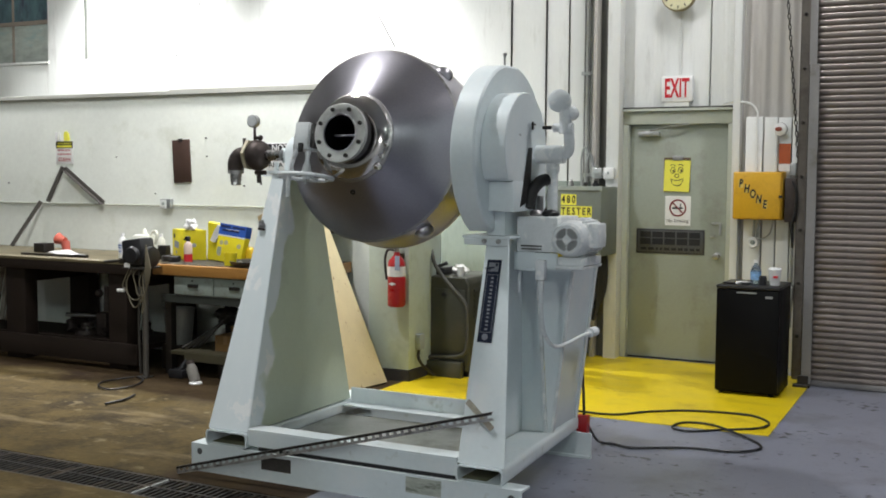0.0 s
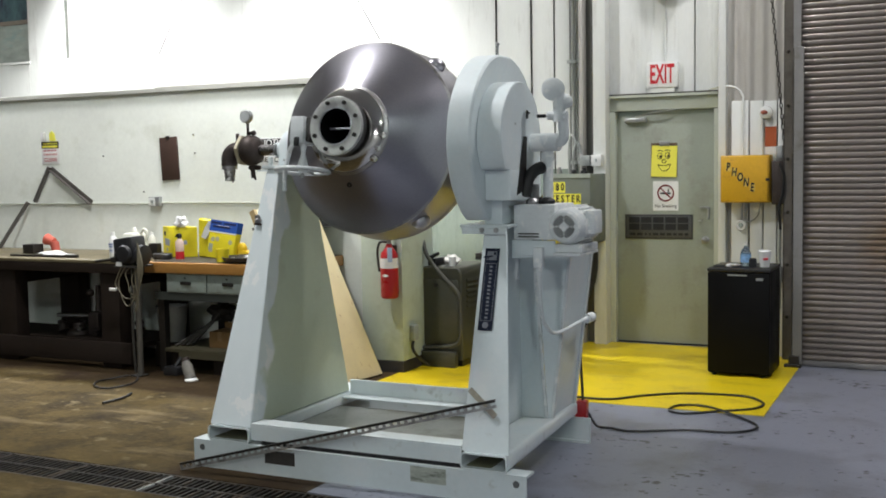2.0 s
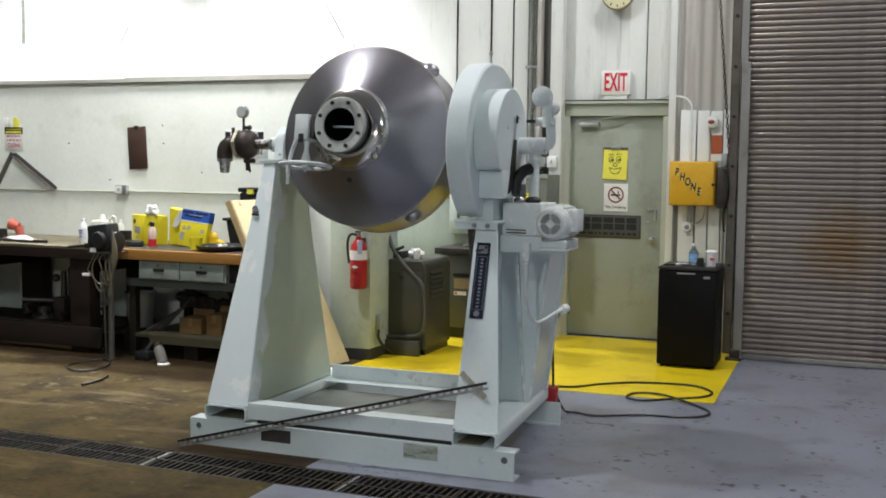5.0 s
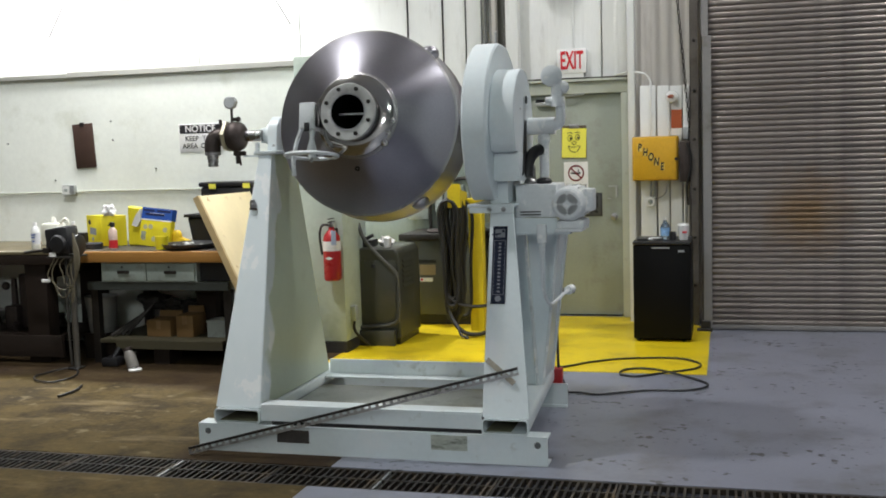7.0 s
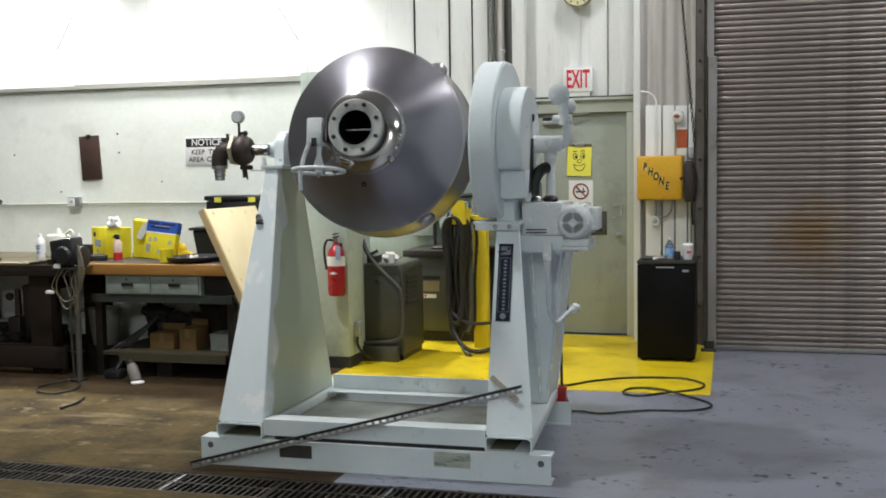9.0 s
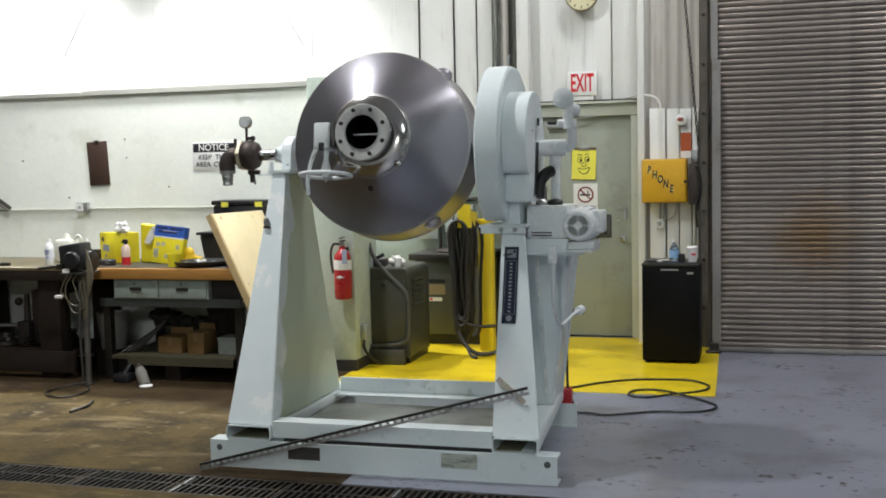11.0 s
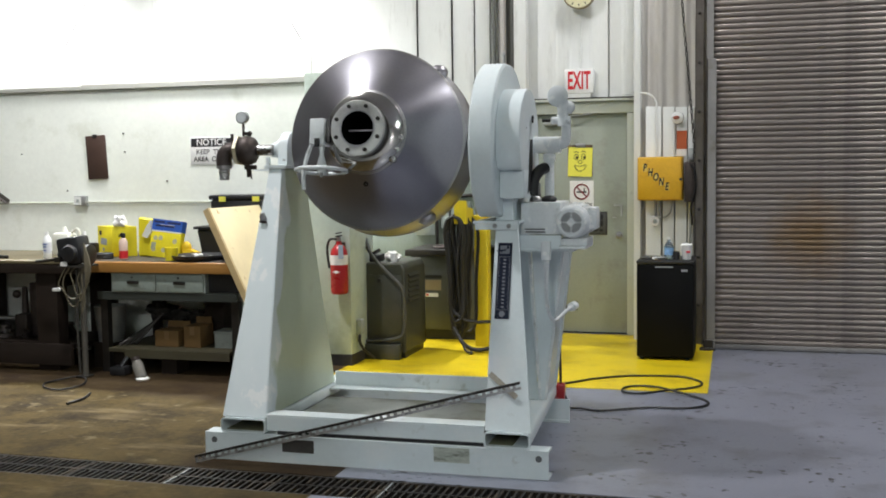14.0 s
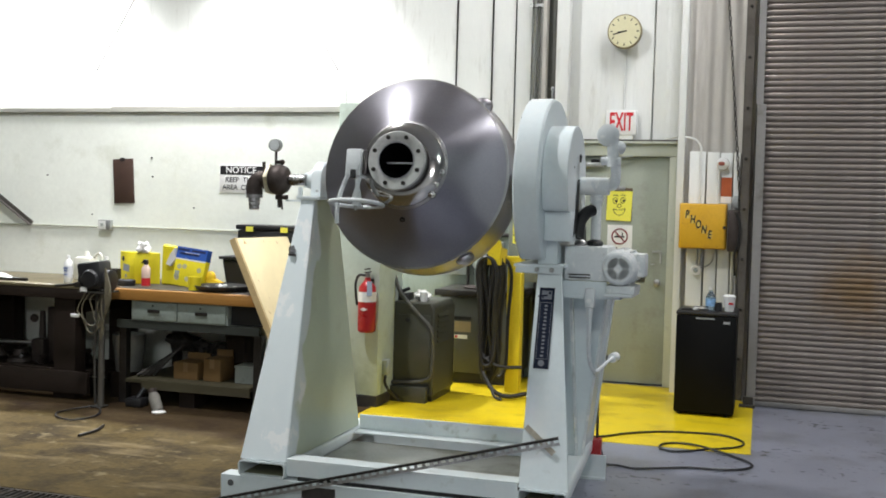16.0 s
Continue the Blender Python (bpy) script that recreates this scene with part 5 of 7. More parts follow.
part("valve", S().rod((-3.444, 6.815, 1.01), (-3.444, 6.815, 1.05), 0.018, 12), STEEL_DULL, ex)
part("lever", S().box(-3.451, -3.437, 6.76, 6.88, 1.05, 1.06).box(-3.451, -3.437, 6.76, 6.87, 1.075, 1.083), DARK_STEEL, ex)
part("hose", S().tube([(-3.456, 6.80, 1.03), (-3.506, 6.79, 1.03), (-3.531, 6.79, 0.97), (-3.528, 6.79, 0.88), (-3.516, 6.79, 0.80)], 0.010, 8), RUBBER_DARK, ex)
part("wall_hook", S().box(-3.466, -3.422, 6.87, 6.899, 0.95, 1.0), DARK_STEEL, ex)

# socket and cable at the pillar's foot
so = solid("pillar_socket", S().box(-3.379, -3.335, 7.0, 7.08, 0.24, 0.36, bev=0.006), GREY_ENAMEL, "small grey socket box on the pillar's side", "socket box")
part("cable", S().tube([(-3.355, 7.02, 0.24), (-3.35, 7.0, 0.18), (-3.32, 7.03, 0.11), (-3.27, 7.12, 0.03)], 0.012, 8), BLACK_PLASTIC, so)

# welding set
we = thing("welding_set", (-3.21, 7.68, 0), "grimy olive-grey welding power unit on the yellow floor", "welding set")
pr = [(-3.44, 0.05), (-3.045, 0.05), (-3.045, 0.74), (-3.075, 0.80), (-3.41, 0.80), (-3.44, 0.74)]
part("body", S().prism(pr, 7.27, 7.85, "y"), WELDER_GREY, we, bevel=0.012)
part("plinth", S().box(-3.42, -3.06, 7.30, 7.83, 0.0, 0.049), BLACK_PLASTIC, we)
part("front_panel", S().box(-3.42, -3.075, 7.263, 7.269, 0.18, 0.70, bev=0.002), WELDER_GREY, we)
part("knob", S().lathe([(0, 0.016), (0.012, 0.016)], (-3.265, 7.263, 0.655), (0, -1, 0), 14), BLACK_PLASTIC, we)
for i in range(6):
    part("louvre", S().hexa([(-3.046, 7.36, 0.475 + i * 0.042), (-3.032, 7.36, 0.470 + i * 0.042), (-3.032, 7.66, 0.470 + i * 0.042), (-3.046, 7.66, 0.475 + i * 0.042), (-3.046, 7.36, 0.497 + i * 0.042), (-3.044, 7.36, 0.497 + i * 0.042), (-3.044, 7.66, 0.497 + i * 0.042), (-3.046, 7.66, 0.497 + i * 0.042)]), WELDER_GREY, we)
part("lead", S().tube([(-3.40, 7.30, 1.02), (-3.33, 7.25, 0.88), (-3.18, 7.23, 0.72), (-3.06, 7.23, 0.60), (-3.04, 7.235, 0.46), (-3.042, 7.235, 0.28), (-3.07, 7.235, 0.20), (-3.17, 7.235, 0.165), (-3.38, 7.24, 0.15)], 0.016, 10), material("dusty_dark_hose_jacket", (0.066, 0.066, 0.056), 0.55, vary=0.2), we, "dusty dark hose looping down the front")
part("foot_block", S().box(-3.40, -3.08, 7.20, 7.262, 0.0, 0.13, bev=0.006), WELDER_GREY, we)
rag = S().crumple((-3.20, 7.42, 0.842), 0.052, 5, 26, (1.15, 1.0, 0.8))
solid("crumpled_rag", rag, material("pale_cloth", (0.70, 0.69, 0.66), 0.8, vary=0.25, scale=14, bump=0.2), "crumpled pale rag on the welding set", "rag", base=(-3.2, 7.42, 0.80))
cup = solid("paper_cup", S().lathe([(0, 0.026), (0.075, 0.033), (0.078, 0.028)], (-3.17, 7.37, 0.801), (0, 0, 1), 16), WHITE_PLASTIC, "white paper cup on the welding set", "cup")
box1 = solid("torch_holder", S().box(-3.40, -3.31, 7.35, 7.55, 0.801, 0.86, bev=0.01).rod((-3.38, 7.36, 0.86), (-3.30, 7.40, 0.90), 0.015, 8), BLACK_PLASTIC, "black tool lying on the welding set", "tool")

# steel cabinet behind, with a round plate on it
ca = thing("steel_cabinet", (-2.92, 8.5, 0), "grey steel floor cabinet with a printed label", "cabinet")
part("body", S().box(-3.30, -2.62, 8.26, 8.85, 0.10, 0.775, bev=0.006), CABINET_GREY, ca)
part("plinth", S().box(-3.27, -2.65, 8.30, 8.83, 0.0, 0.099), BLACK_PLASTIC, ca)
part("worktop", S().box(-3.34, -2.58, 8.20, 8.86, 0.777, 0.835, bev=0.006), DARK_STEEL, ca)
part("label", S().box(-3.165, -3.015, 8.257, 8.26, 0.46, 0.555), material("brown_label", (0.28, 0.22, 0.13), 0.5), ca, "brown maker's label")
part("slot", S().box(-3.175, -3.01, 8.257, 8.26, 0.57, 0.60), BLACK_PLASTIC, ca)
lab = part("sticker", S().box(-3.165, -3.045, 8.257, 8.26, 0.40, 0.435), PRINT_WHITE, ca)
part("sticker_mark", S().box(-3.158, -3.135, 8.2555, 8.257, 0.407, 0.428), PRINT_RED, ca)
solid("round_plate", S().lathe([(0, 0.17), (0.012, 0.175), (0.02, 0.16), (0.03, 0.05)], (-2.98, 8.5, 0.836), (0, 0, 1), 32), RUST_IRON, "rusty round plate lying on the cabinet", "plate")
# pale panels and pipes on the deep wall
for x0, x1, z0, z1, d0 in ((-3.42, -3.22, 0.93, 1.32, 0.10), (-3.16, -3.03, 1.0, 1.42, 0.08), (-2.98, -2.88, 0.92, 1.25, 0.06)):
    e = solid("wall_switchbox", S().box(x0, x1, Y_DEEP - 0.021 - d0, Y_DEEP - 0.021, z0, z1, bev=0.008), GREY_ENAMEL, "pale grey-green switch box on the wall", "switch box", group="switch boxes on the deep wall")
    part("cover", S().box(x0 + 0.02, x1 - 0.02, Y_DEEP - 0.027 - d0, Y_DEEP - 0.0215 - d0, z0 + 0.03, z1 - 0.03, bev=0.003), GREY_ENAMEL, e)
    part("switch", S().box((x0 + x1) / 2 - 0.012, (x0 + x1) / 2 + 0.012, Y_DEEP - 0.04 - d0, Y_DEEP - 0.028 - d0, z0 + 0.15, z0 + 0.2), BLACK_PLASTIC, e)
solid("wall_pipe", S().tube([(-3.55, Y_DEEP - 0.06, 1.28), (-3.0, Y_DEEP - 0.06, 1.30), (-2.75, Y_DEEP - 0.06, 1.32)], 0.018, 8, 1), DARK_STEEL, "dark pipe along the deep wall", "pipe", kind="structure")
solid("wall_pipe", S().rod((-3.20, Y_DEEP - 0.11, 0.84), (-3.20, Y_DEEP - 0.11, 1.9), 0.016, 8), DARK_STEEL, "dark upright pipe before the deep wall", "pipe", kind="structure")

# electrical test box
sb = thing("switch_box", (-2.98, 8.45, 0.836), "narrow pale switch box standing on the steel cabinet", "switch box")
part("case", S().box(-3.03, -2.93, 8.42, 8.50, 0.837, 1.12, bev=0.006), DRAWER_GREY, sb)
part("toggle", S().box(-2.985, -2.972, 8.408, 8.4195, 1.00, 1.035), BLACK_PLASTIC, sb)
part("cable", S().tube([(-2.98, 8.46, 1.12), (-2.975, 8.50, 1.25), (-2.95, 8.70, 1.45), (-2.94, 8.84, 1.75)], 0.010, 8), BLACK_PLASTIC, sb)
te = thing("test_box", (-2.5, 8.45, 0.93), "grey electrical test box with yellow stick-on letters", "test box")
part("body", S().box(-2.695, -2.30, 8.26, 8.695, 0.93, 1.515, bev=0.008), material("grey_green_test_box_paint", (0.17, 0.19, 0.17), 0.42, vary=0.1, scale=5, dirt=(0.10, 0.10, 0.09), dirt_at=(0.55, 0.8)), te)
part("lid_edge", S().box(-2.70, -2.295, 8.25, 8.259, 1.485, 1.52), GREY_ENAMEL, te)
x = -2.665
for word, z, h in (("480", 1.405, 0.085), ("TESTER", 1.305, 0.085)):
    for i, ch in enumerate(word):
        xx = x + 0.03 + i * 0.046
        tile = part("letter_tile", S().box(xx - 0.0225, xx + 0.0225, 8.2565, 8.2595, z - 0.046, z + 0.046), PAPER_YELLOW, te)
        lettering("letter", ch, 0.085, facing(xx, 8.256, z), PRINT_BLACK, tile, 0.0004, squeeze=0.72, bold=0.03)
tp = solid("terminal_knob", S().lathe([(0, 0.03), (0.03, 0.028), (0.035, 0.015), (0.05, 0.02)], (-2.40, 8.4, 1.516), (0, 0, 1), 14), BLACK_PLASTIC, "black knob on top of the test box", "knob")
solid("terminal_knob", S().lathe([(0, 0.022), (0.02, 0.025), (0.06, 0.01)], (-2.62, 8.4, 1.516), (0, 0, 1), 14), STEEL_DULL, "steel terminal on top of the test box", "knob")
solid("terminal_knob", S().ball((-2.49, 8.4, 1.535), 0.02, 10), BLACK_PLASTIC, "small black terminal on the test box", "knob")
for i, pts in enumerate(([(-2.60, 8.70, 1.5), (-2.58, 8.66, 1.70), (-2.54, 8.66, 1.80), (-2.50, 8.67, 1.66), (-2.42, 8.66, 1.62)], [(-2.64, 8.72, 1.5), (-2.63, 8.68, 1.75), (-2.59, 8.66, 1.86), (-2.53, 8.67, 1.72), (-2.47, 8.67, 1.60)])):
    solid("wall_cable", S().tube(pts, 0.009, 8), GALV, "thin grey cable looping over the column", "cable")
sb = solid("light_switch", S().box(-2.42, -2.325, 8.655, 8.695, 1.58, 1.68, bev=0.006), PRINT_WHITE, "white light switch on the door column", "switch")
part("toggle", S().box(-2.378, -2.368, 8.64, 8.655, 1.62, 1.645), GREY_ENAMEL, sb)
solid("junction_box", S().box(-2.52, -2.43, 8.64, 8.695, 1.585, 1.675, bev=0.006), GALV, "grey metal junction box beside the switch", "junction box")

# yellow hose post with a coil of hose
po = thing("hose_post", (-2.47, 8.0, 0), "yellow steel post with hook for hoses", "post")
part("post", S().box(-2.62, -2.50, 7.94, 8.06, 0.01, 1.12, bev=0.006), YELLOW_STEEL, po)
part("base_plate", S().box(-2.69, -2.43, 7.87, 8.13, 0.0, 0.01), YELLOW_STEEL, po)
part("hook", S().prism([(7.70, 1.10), (7.939, 1.10), (7.939, 1.22), (7.76, 1.24), (7.70, 1.30)], -2.735, -2.625, "x"), YELLOW_STEEL, po, "yellow hanger bracket")
part("hook_arm", S().box(-2.735, -2.50, 7.9395, 8.06, 1.121, 1.16), YELLOW_STEEL, po)
rng = random.Random(11)
coil = thing("hose_coil", (-2.62, 7.78, 0.02), "coil of black rubber hose hanging on the yellow post", "hose")
for k in range(13):
    cx, cy = -2.695 + rng.uniform(-0.04, 0.03), 7.80 + rng.uniform(-0.12, 0.10)
    w, h = rng.uniform(0.035, 0.125), rng.uniform(0.40, 0.545)
    zc = 1.16 - h + rng.uniform(-0.03, 0.03)
    ph = rng.uniform(-0.1, 0.1)
    pts = [(cx + w * math.sin(a) * (0.75 + 0.25 * math.cos(a + ph)) + 0.02 * math.sin(3 * a), cy + 0.03 * math.sin(a + k), max(0.03, zc + h * math.cos(a))) for a in np.linspace(0, 2 * math.pi, 26)]
    part("hose_turn", S().tube(pts, 0.0145, 8, 2), RUBBER_DARK, coil)
part("hose_tail", S().tube([(-2.76, 7.75, 0.20), (-2.68, 7.68, 0.10), (-2.60, 7.64, 0.05), (-2.50, 7.66, 0.03), (-2.36, 7.8, 0.05)], 0.018, 8), RUBBER_DARK, coil)
part("hose_tail", S().tube([(-2.78, 7.76, 0.36), (-2.68, 7.70, 0.29), (-2.56, 7.68, 0.265), (-2.42, 7.70, 0.27)], 0.014, 8), RUBBER_DARK, coil)
part("hose_end", S().tube([(-2.66, 7.66, 0.09), (-2.62, 7.60, 0.035), (-2.56, 7.56, 0.02), (-2.58, 7.62, 0.018)], 0.012, 8), RUBBER_DARK, coil)

cbn = thing("cable_bundle", (-2.45, 8.6, 0.36), "bundle of black cables hung on the door column", "cables")
for k in range(5):
    w, h = 0.03 + 0.014 * k, 0.42 - 0.03 * k
    part("cable_turn", S().tube([(-2.45 + w * math.sin(a), 8.55 + 0.02 * k, 0.78 + h * math.cos(a)) for a in np.linspace(0, 2 * math.pi, 22)], 0.014, 7, 2), RUBBER_DARK, cbn)
part("hanger", S().box(-2.465, -2.435, 8.54, 8.71, 1.15, 1.17), YELLOW_STEEL, cbn)

# signs and fittings on and round the exit door
d = Y_DEEP - 0.007
cb = thing("clipboard", (-1.825, d, 1.475), "clipboard with a yellow sheet hung on the exit door", "clipboard")
part("board", S().box(-1.945, -1.715, d - 0.006, d, 1.475, 1.77), material("brown_hardboard", (0.12, 0.08, 0.05), 0.6), cb)
pm2 = Matrix.Translation((-1.83, d - 0.008, 1.612)) @ Matrix.Rotation(radians(2), 4, "Y")
part("sheet", S().box(-0.112, 0.112, -0.001, 0.001, -0.135, 0.135, pm2), PAPER_YELLOW, cb, "yellow sheet with simple pen strokes")
s = S()
for px, pz in ((-0.038, 0.045), (0.030, 0.050)):
    s.tube([pm2 @ Vector((px + 0.020 * math.cos(a), -0.002, pz + 0.026 * math.sin(a))) for a in np.linspace(0, 6.28, 12)], 0.0028, 5)
    s.ball(pm2 @ Vector((px + 0.006, -0.002, pz - 0.004)), 0.010, 10, (1, 0.25, 1.2))
    s.tube([pm2 @ Vector((px - 0.024, -0.002, pz + 0.042)), pm2 @ Vector((px, -0.002, pz + 0.050)), pm2 @ Vector((px + 0.022, -0.002, pz + 0.040))], 0.003, 5)
s.tube([pm2 @ Vector((0.018 * math.cos(a), -0.002, 0.0 + 0.016 * math.sin(a))) for a in np.linspace(0, 6.28, 12)], 0.0028, 5)
s.tube([pm2 @ Vector((-0.052, -0.002, -0.030)), pm2 @ Vector((-0.02, -0.002, -0.038)), pm2 @ Vector((0.02, -0.002, -0.036)), pm2 @ Vector((0.055, -0.002, -0.024)), pm2 @ Vector((0.035, -0.002, -0.072)), pm2 @ Vector((0.0, -0.002, -0.085)), pm2 @ Vector((-0.035, -0.002, -0.068)), pm2 @ Vector((-0.052, -0.002, -0.030))], 0.0028, 5)
part("pen_strokes", s, PRINT_BLACK, cb)
part("clip", S().box(-1.87, -1.78, d - 0.016, d - 0.0065, 1.745, 1.785, bev=0.003), STEEL_DULL, cb)
ns = solid("no_smoking_sign", S().box(-1.93, -1.706, d - 0.003, d, 1.182, 1.438), PRINT_WHITE, "white no-smoking sign on the exit door", "sign")
s = S()
s.tube([(-1.818 + 0.068 * math.cos(a), d - 0.003, 1.335 + 0.068 * math.sin(a)) for a in np.linspace(0, 2 * math.pi, 30)], 0.007, 6, 0)
s.tube([(-1.818 - 0.048, d - 0.003, 1.335 + 0.048), (-1.818 + 0.048, d - 0.003, 1.335 - 0.048)], 0.007, 6, 0)
part("ring", s, material("dark_red_print", (0.20, 0.02, 0.025), 0.5), ns)
part("cigarette", S().box(-1.865, -1.775, d - 0.005, d - 0.003, 1.325, 1.34).box(-1.80, -1.79, d - 0.005, d - 0.003, 1.342, 1.37), PRINT_BLACK, ns)
lettering("caption", "No Smoking", 0.038, facing(-1.818, d - 0.004, 1.222), PRINT_BLACK, ns, 0.0004)
pl = solid("company_plate", S().box(-2.182, -1.579, d - 0.004, d, 0.933, 1.149, bev=0.001), material("grey_plate_steel", (0.10, 0.10, 0.098), 0.4, 0.4, vary=0.1), "dark grey company plate on the exit door", "sign plate")
part("rim", S().box(-2.175, -1.586, d - 0.006, d - 0.0045, 1.138, 1.143).box(-2.175, -1.586, d - 0.006, d - 0.0045, 0.939, 0.944).box(-2.175, -2.17, d - 0.006, d - 0.0045, 0.945, 1.137).box(-1.591, -1.586, d - 0.006, d - 0.0045, 0.945, 1.137), PRINT_BLACK, pl)
for i in range(5):
    x0 = -2.145 + i * 0.108
    part("logo_block", S().box(x0, x0 + 0.094, d - 0.0065, d - 0.0045, 1.075, 1.125).box(x0, x0 + 0.094, d - 0.0065, d - 0.0045, 1.012, 1.066), PRINT_BLACK, pl)
bars("print_bar", -2.14, -1.62, (0.975,), d - 0.0045, 0.022, PRINT_BLACK, pl, random.Random(2))

es = thing("exit_sign", (-1.82, 8.83, 2.24), "white exit sign with red letters above the door", "exit sign")
part("housing", S().box(-1.962, -1.692, 8.80, 8.868, 2.243, 2.462, bev=0.010), PRINT_WHITE, es)
lettering("letters", "EXIT", 0.225, facing(-1.826, 8.798, 2.352), PRINT_RED, es, 0.002, squeeze=0.46, bold=0.02)
part("base", S().box(-1.93, -1.72, 8.81, 8.865, 2.204, 2.242), PANEL_WHITE, es)

cl = thing("wall_clock", (-1.815, 8.78, 3.0), "round wall clock with yellowed dial above the exit door", "clock")
part("case", S().lathe([(0, 0.135), (0.02, 0.152), (0.05, 0.152), (0.06, 0.142)], (-1.815, 8.80, 3.15), (0, -1, 0), 40), material("brass_clock_rim", (0.30, 0.26, 0.16), 0.4, 0.5), cl)
part("dial", S().lathe([(0, 0.140), (0.001, 0.140)], (-1.815, 8.739, 3.15), (0, -1, 0), 40), material("yellowed_dial", (0.66, 0.62, 0.40), 0.5, vary=0.06), cl)
for k in range(12):
    a = k * math.pi / 6
    part("hour_mark", S().box(-0.005, 0.005, -0.0005, 0.0005, 0.105, 0.127, Matrix.Translation((-1.815, 8.737, 3.15)) @ Matrix.Rotation(a, 4, "Y")), PRINT_BLACK, cl)
part("hand", S().box(-0.005, 0.005, -0.001, 0.001, -0.02, 0.105, Matrix.Translation((-1.815, 8.736, 3.15)) @ Matrix.Rotation(radians(255), 4, "Y")), PRINT_BLACK, cl)
part("hand", S().box(-0.006, 0.006, -0.001, 0.001, -0.02, 0.065, Matrix.Translation((-1.815, 8.736, 3.15)) @ Matrix.Rotation(radians(262), 4, "Y")), PRINT_BLACK, cl)
part("bracket", S().rod((-1.815, 8.80, 3.15), (-1.815, 8.878, 3.15), 0.03, 10), DARK_STEEL, cl)
solid("conduit_pipe", S().rod((-1.815, 8.868, 2.475), (-1.815, 8.868, 3.02), 0.010, 8), PANEL_WHITE, "thin white cable cover under the clock", "conduit", kind="structure")
solid("conduit_pipe", S().tube([(-1.43, 8.80, 2.212), (-1.36, 8.74, 2.218), (-1.29, 8.62, 2.22), (-1.17, 8.61, 2.20), (-1.115, 8.61, 2.14), (-1.11, 8.61, 2.05), (-1.11, 8.61, 1.65)], 0.009, 8, 4), PANEL_WHITE, "white conduit over the door and down to the phone box", "conduit", kind="structure")

# phone box
ph = thing("phone_box", (-1.06, 8.5, 1.265), "amber yellow steel phone box with stick-on letters", "phone box")
part("body", S().box(-1.262, -0.872, 8.46, 8.62, 1.266, 1.648, bev=0.012), PHONE_YELLOW, ph)
part("door", S().box(-1.255, -0.885, 8.445, 8.459, 1.275, 1.640, bev=0.006), PHONE_YELLOW, ph)
part("catch", S().box(-0.90, -0.872, 8.437, 8.447, 1.44, 1.462), DARK_STEEL, ph)
for i, ch in enumerate("PHONE"):
    xx, zz = -1.195 + i * 0.0475, 1.553 - i * 0.0415
    tile = part("letter_tile", S().box(xx - 0.019, xx + 0.019, 8.4425, 8.4448, zz - 0.032, zz + 0.032), material("pale_letter_tile", (0.68, 0.50, 0.10), 0.5), ph)
    lettering("letter", ch, 0.092, facing(xx, 8.442, zz, 0, -6), PRINT_BLACK, tile, 0.0004, squeeze=0.62, bold=0.035)
for x0 in (-1.115, -1.085):
    solid("conduit_pipe", S().rod((x0, 8.60, 1.12), (x0, 8.60, 1.265), 0.010, 8), GALV, "short conduit under the phone box", "conduit", kind="structure")
rc = solid("round_receptacle", S().lathe([(0, 0.045), (0.03, 0.045), (0.036, 0.036), (0.03, 0.02)], (-1.12, 8.62, 1.075), (0, -1, 0), 20), PRINT_WHITE, "dirty white round receptacle under the phone box", "receptacle")
part("face", S().ball((-1.12, 8.585, 1.075), 0.02, 10, (1, 0.4, 1)), GREY_ENAMEL, rc)
solid("wall_cable", S().tube([(-1.085, 8.60, 1.10), (-1.03, 8.60, 1.115), (-0.985, 8.60, 1.16), (-0.965, 8.60, 1.266)], 0.006, 6), GALV, "thin grey cable from the receptacle", "cable")
be = solid("alarm_bell", S().lathe([(0, 0.03), (0.02, 0.055), (0.045, 0.05), (0.055, 0.025)], (-0.925, 8.62, 1.99), (0, -1, 0), 24), PRINT_WHITE, "round white alarm sounder on the boards", "alarm")
part("lens", S().ball((-0.935, 8.562, 1.99), 0.022, 12, (1.3, 0.5, 0.8)), material("dull_red_lens", (0.35, 0.10, 0.07), 0.35), be)
solid("conduit_pipe", S().rod((-0.955, 8.61, 1.65), (-0.955, 8.61, 1.95), 0.011, 8), PANEL_WHITE, "white conduit below the alarm sounder", "conduit", kind="structure")
rs = solid("warning_card", S().box(-0.935, -0.845, 8.612, 8.622, 1.715, 1.875), material("orange_red_card", (0.45, 0.10, 0.03), 0.55, vary=0.1), "orange-red warning card above the phone box", "card")
part("white_foot", S().box(-0.935, -0.845, 8.611, 8.622, 1.655, 1.713), PRINT_WHITE, rs)
sw = thing("shutter_switch", (-0.80, 8.5, 1.2), "dark grey shutter control box and conduit", "switch box")
part("box", S().box(-0.862, -0.772, 8.48, 8.62, 1.25, 1.60, bev=0.010), RUST_IRON, sw)
part("cable_loop", S().tube([(-0.80, 8.46, 1.58), (-0.765, 8.45, 1.48), (-0.77, 8.45, 1.34), (-0.80, 8.46, 1.22), (-0.79, 8.47, 1.05)], 0.010, 8), BLACK_PLASTIC, sw)
part("box", S().box(-0.835, -0.785, 8.52, 8.62, 1.62, 1.72, bev=0.006), GALV, sw)
part("lower_conduit", S().rod((-0.81, 8.58, 0.4), (-0.81, 8.58, 1.25), 0.012, 8), GALV, sw)
part("lower_box", S().box(-0.835, -0.785, 8.52, 8.62, 0.62, 0.74, bev=0.006), GALV, sw)

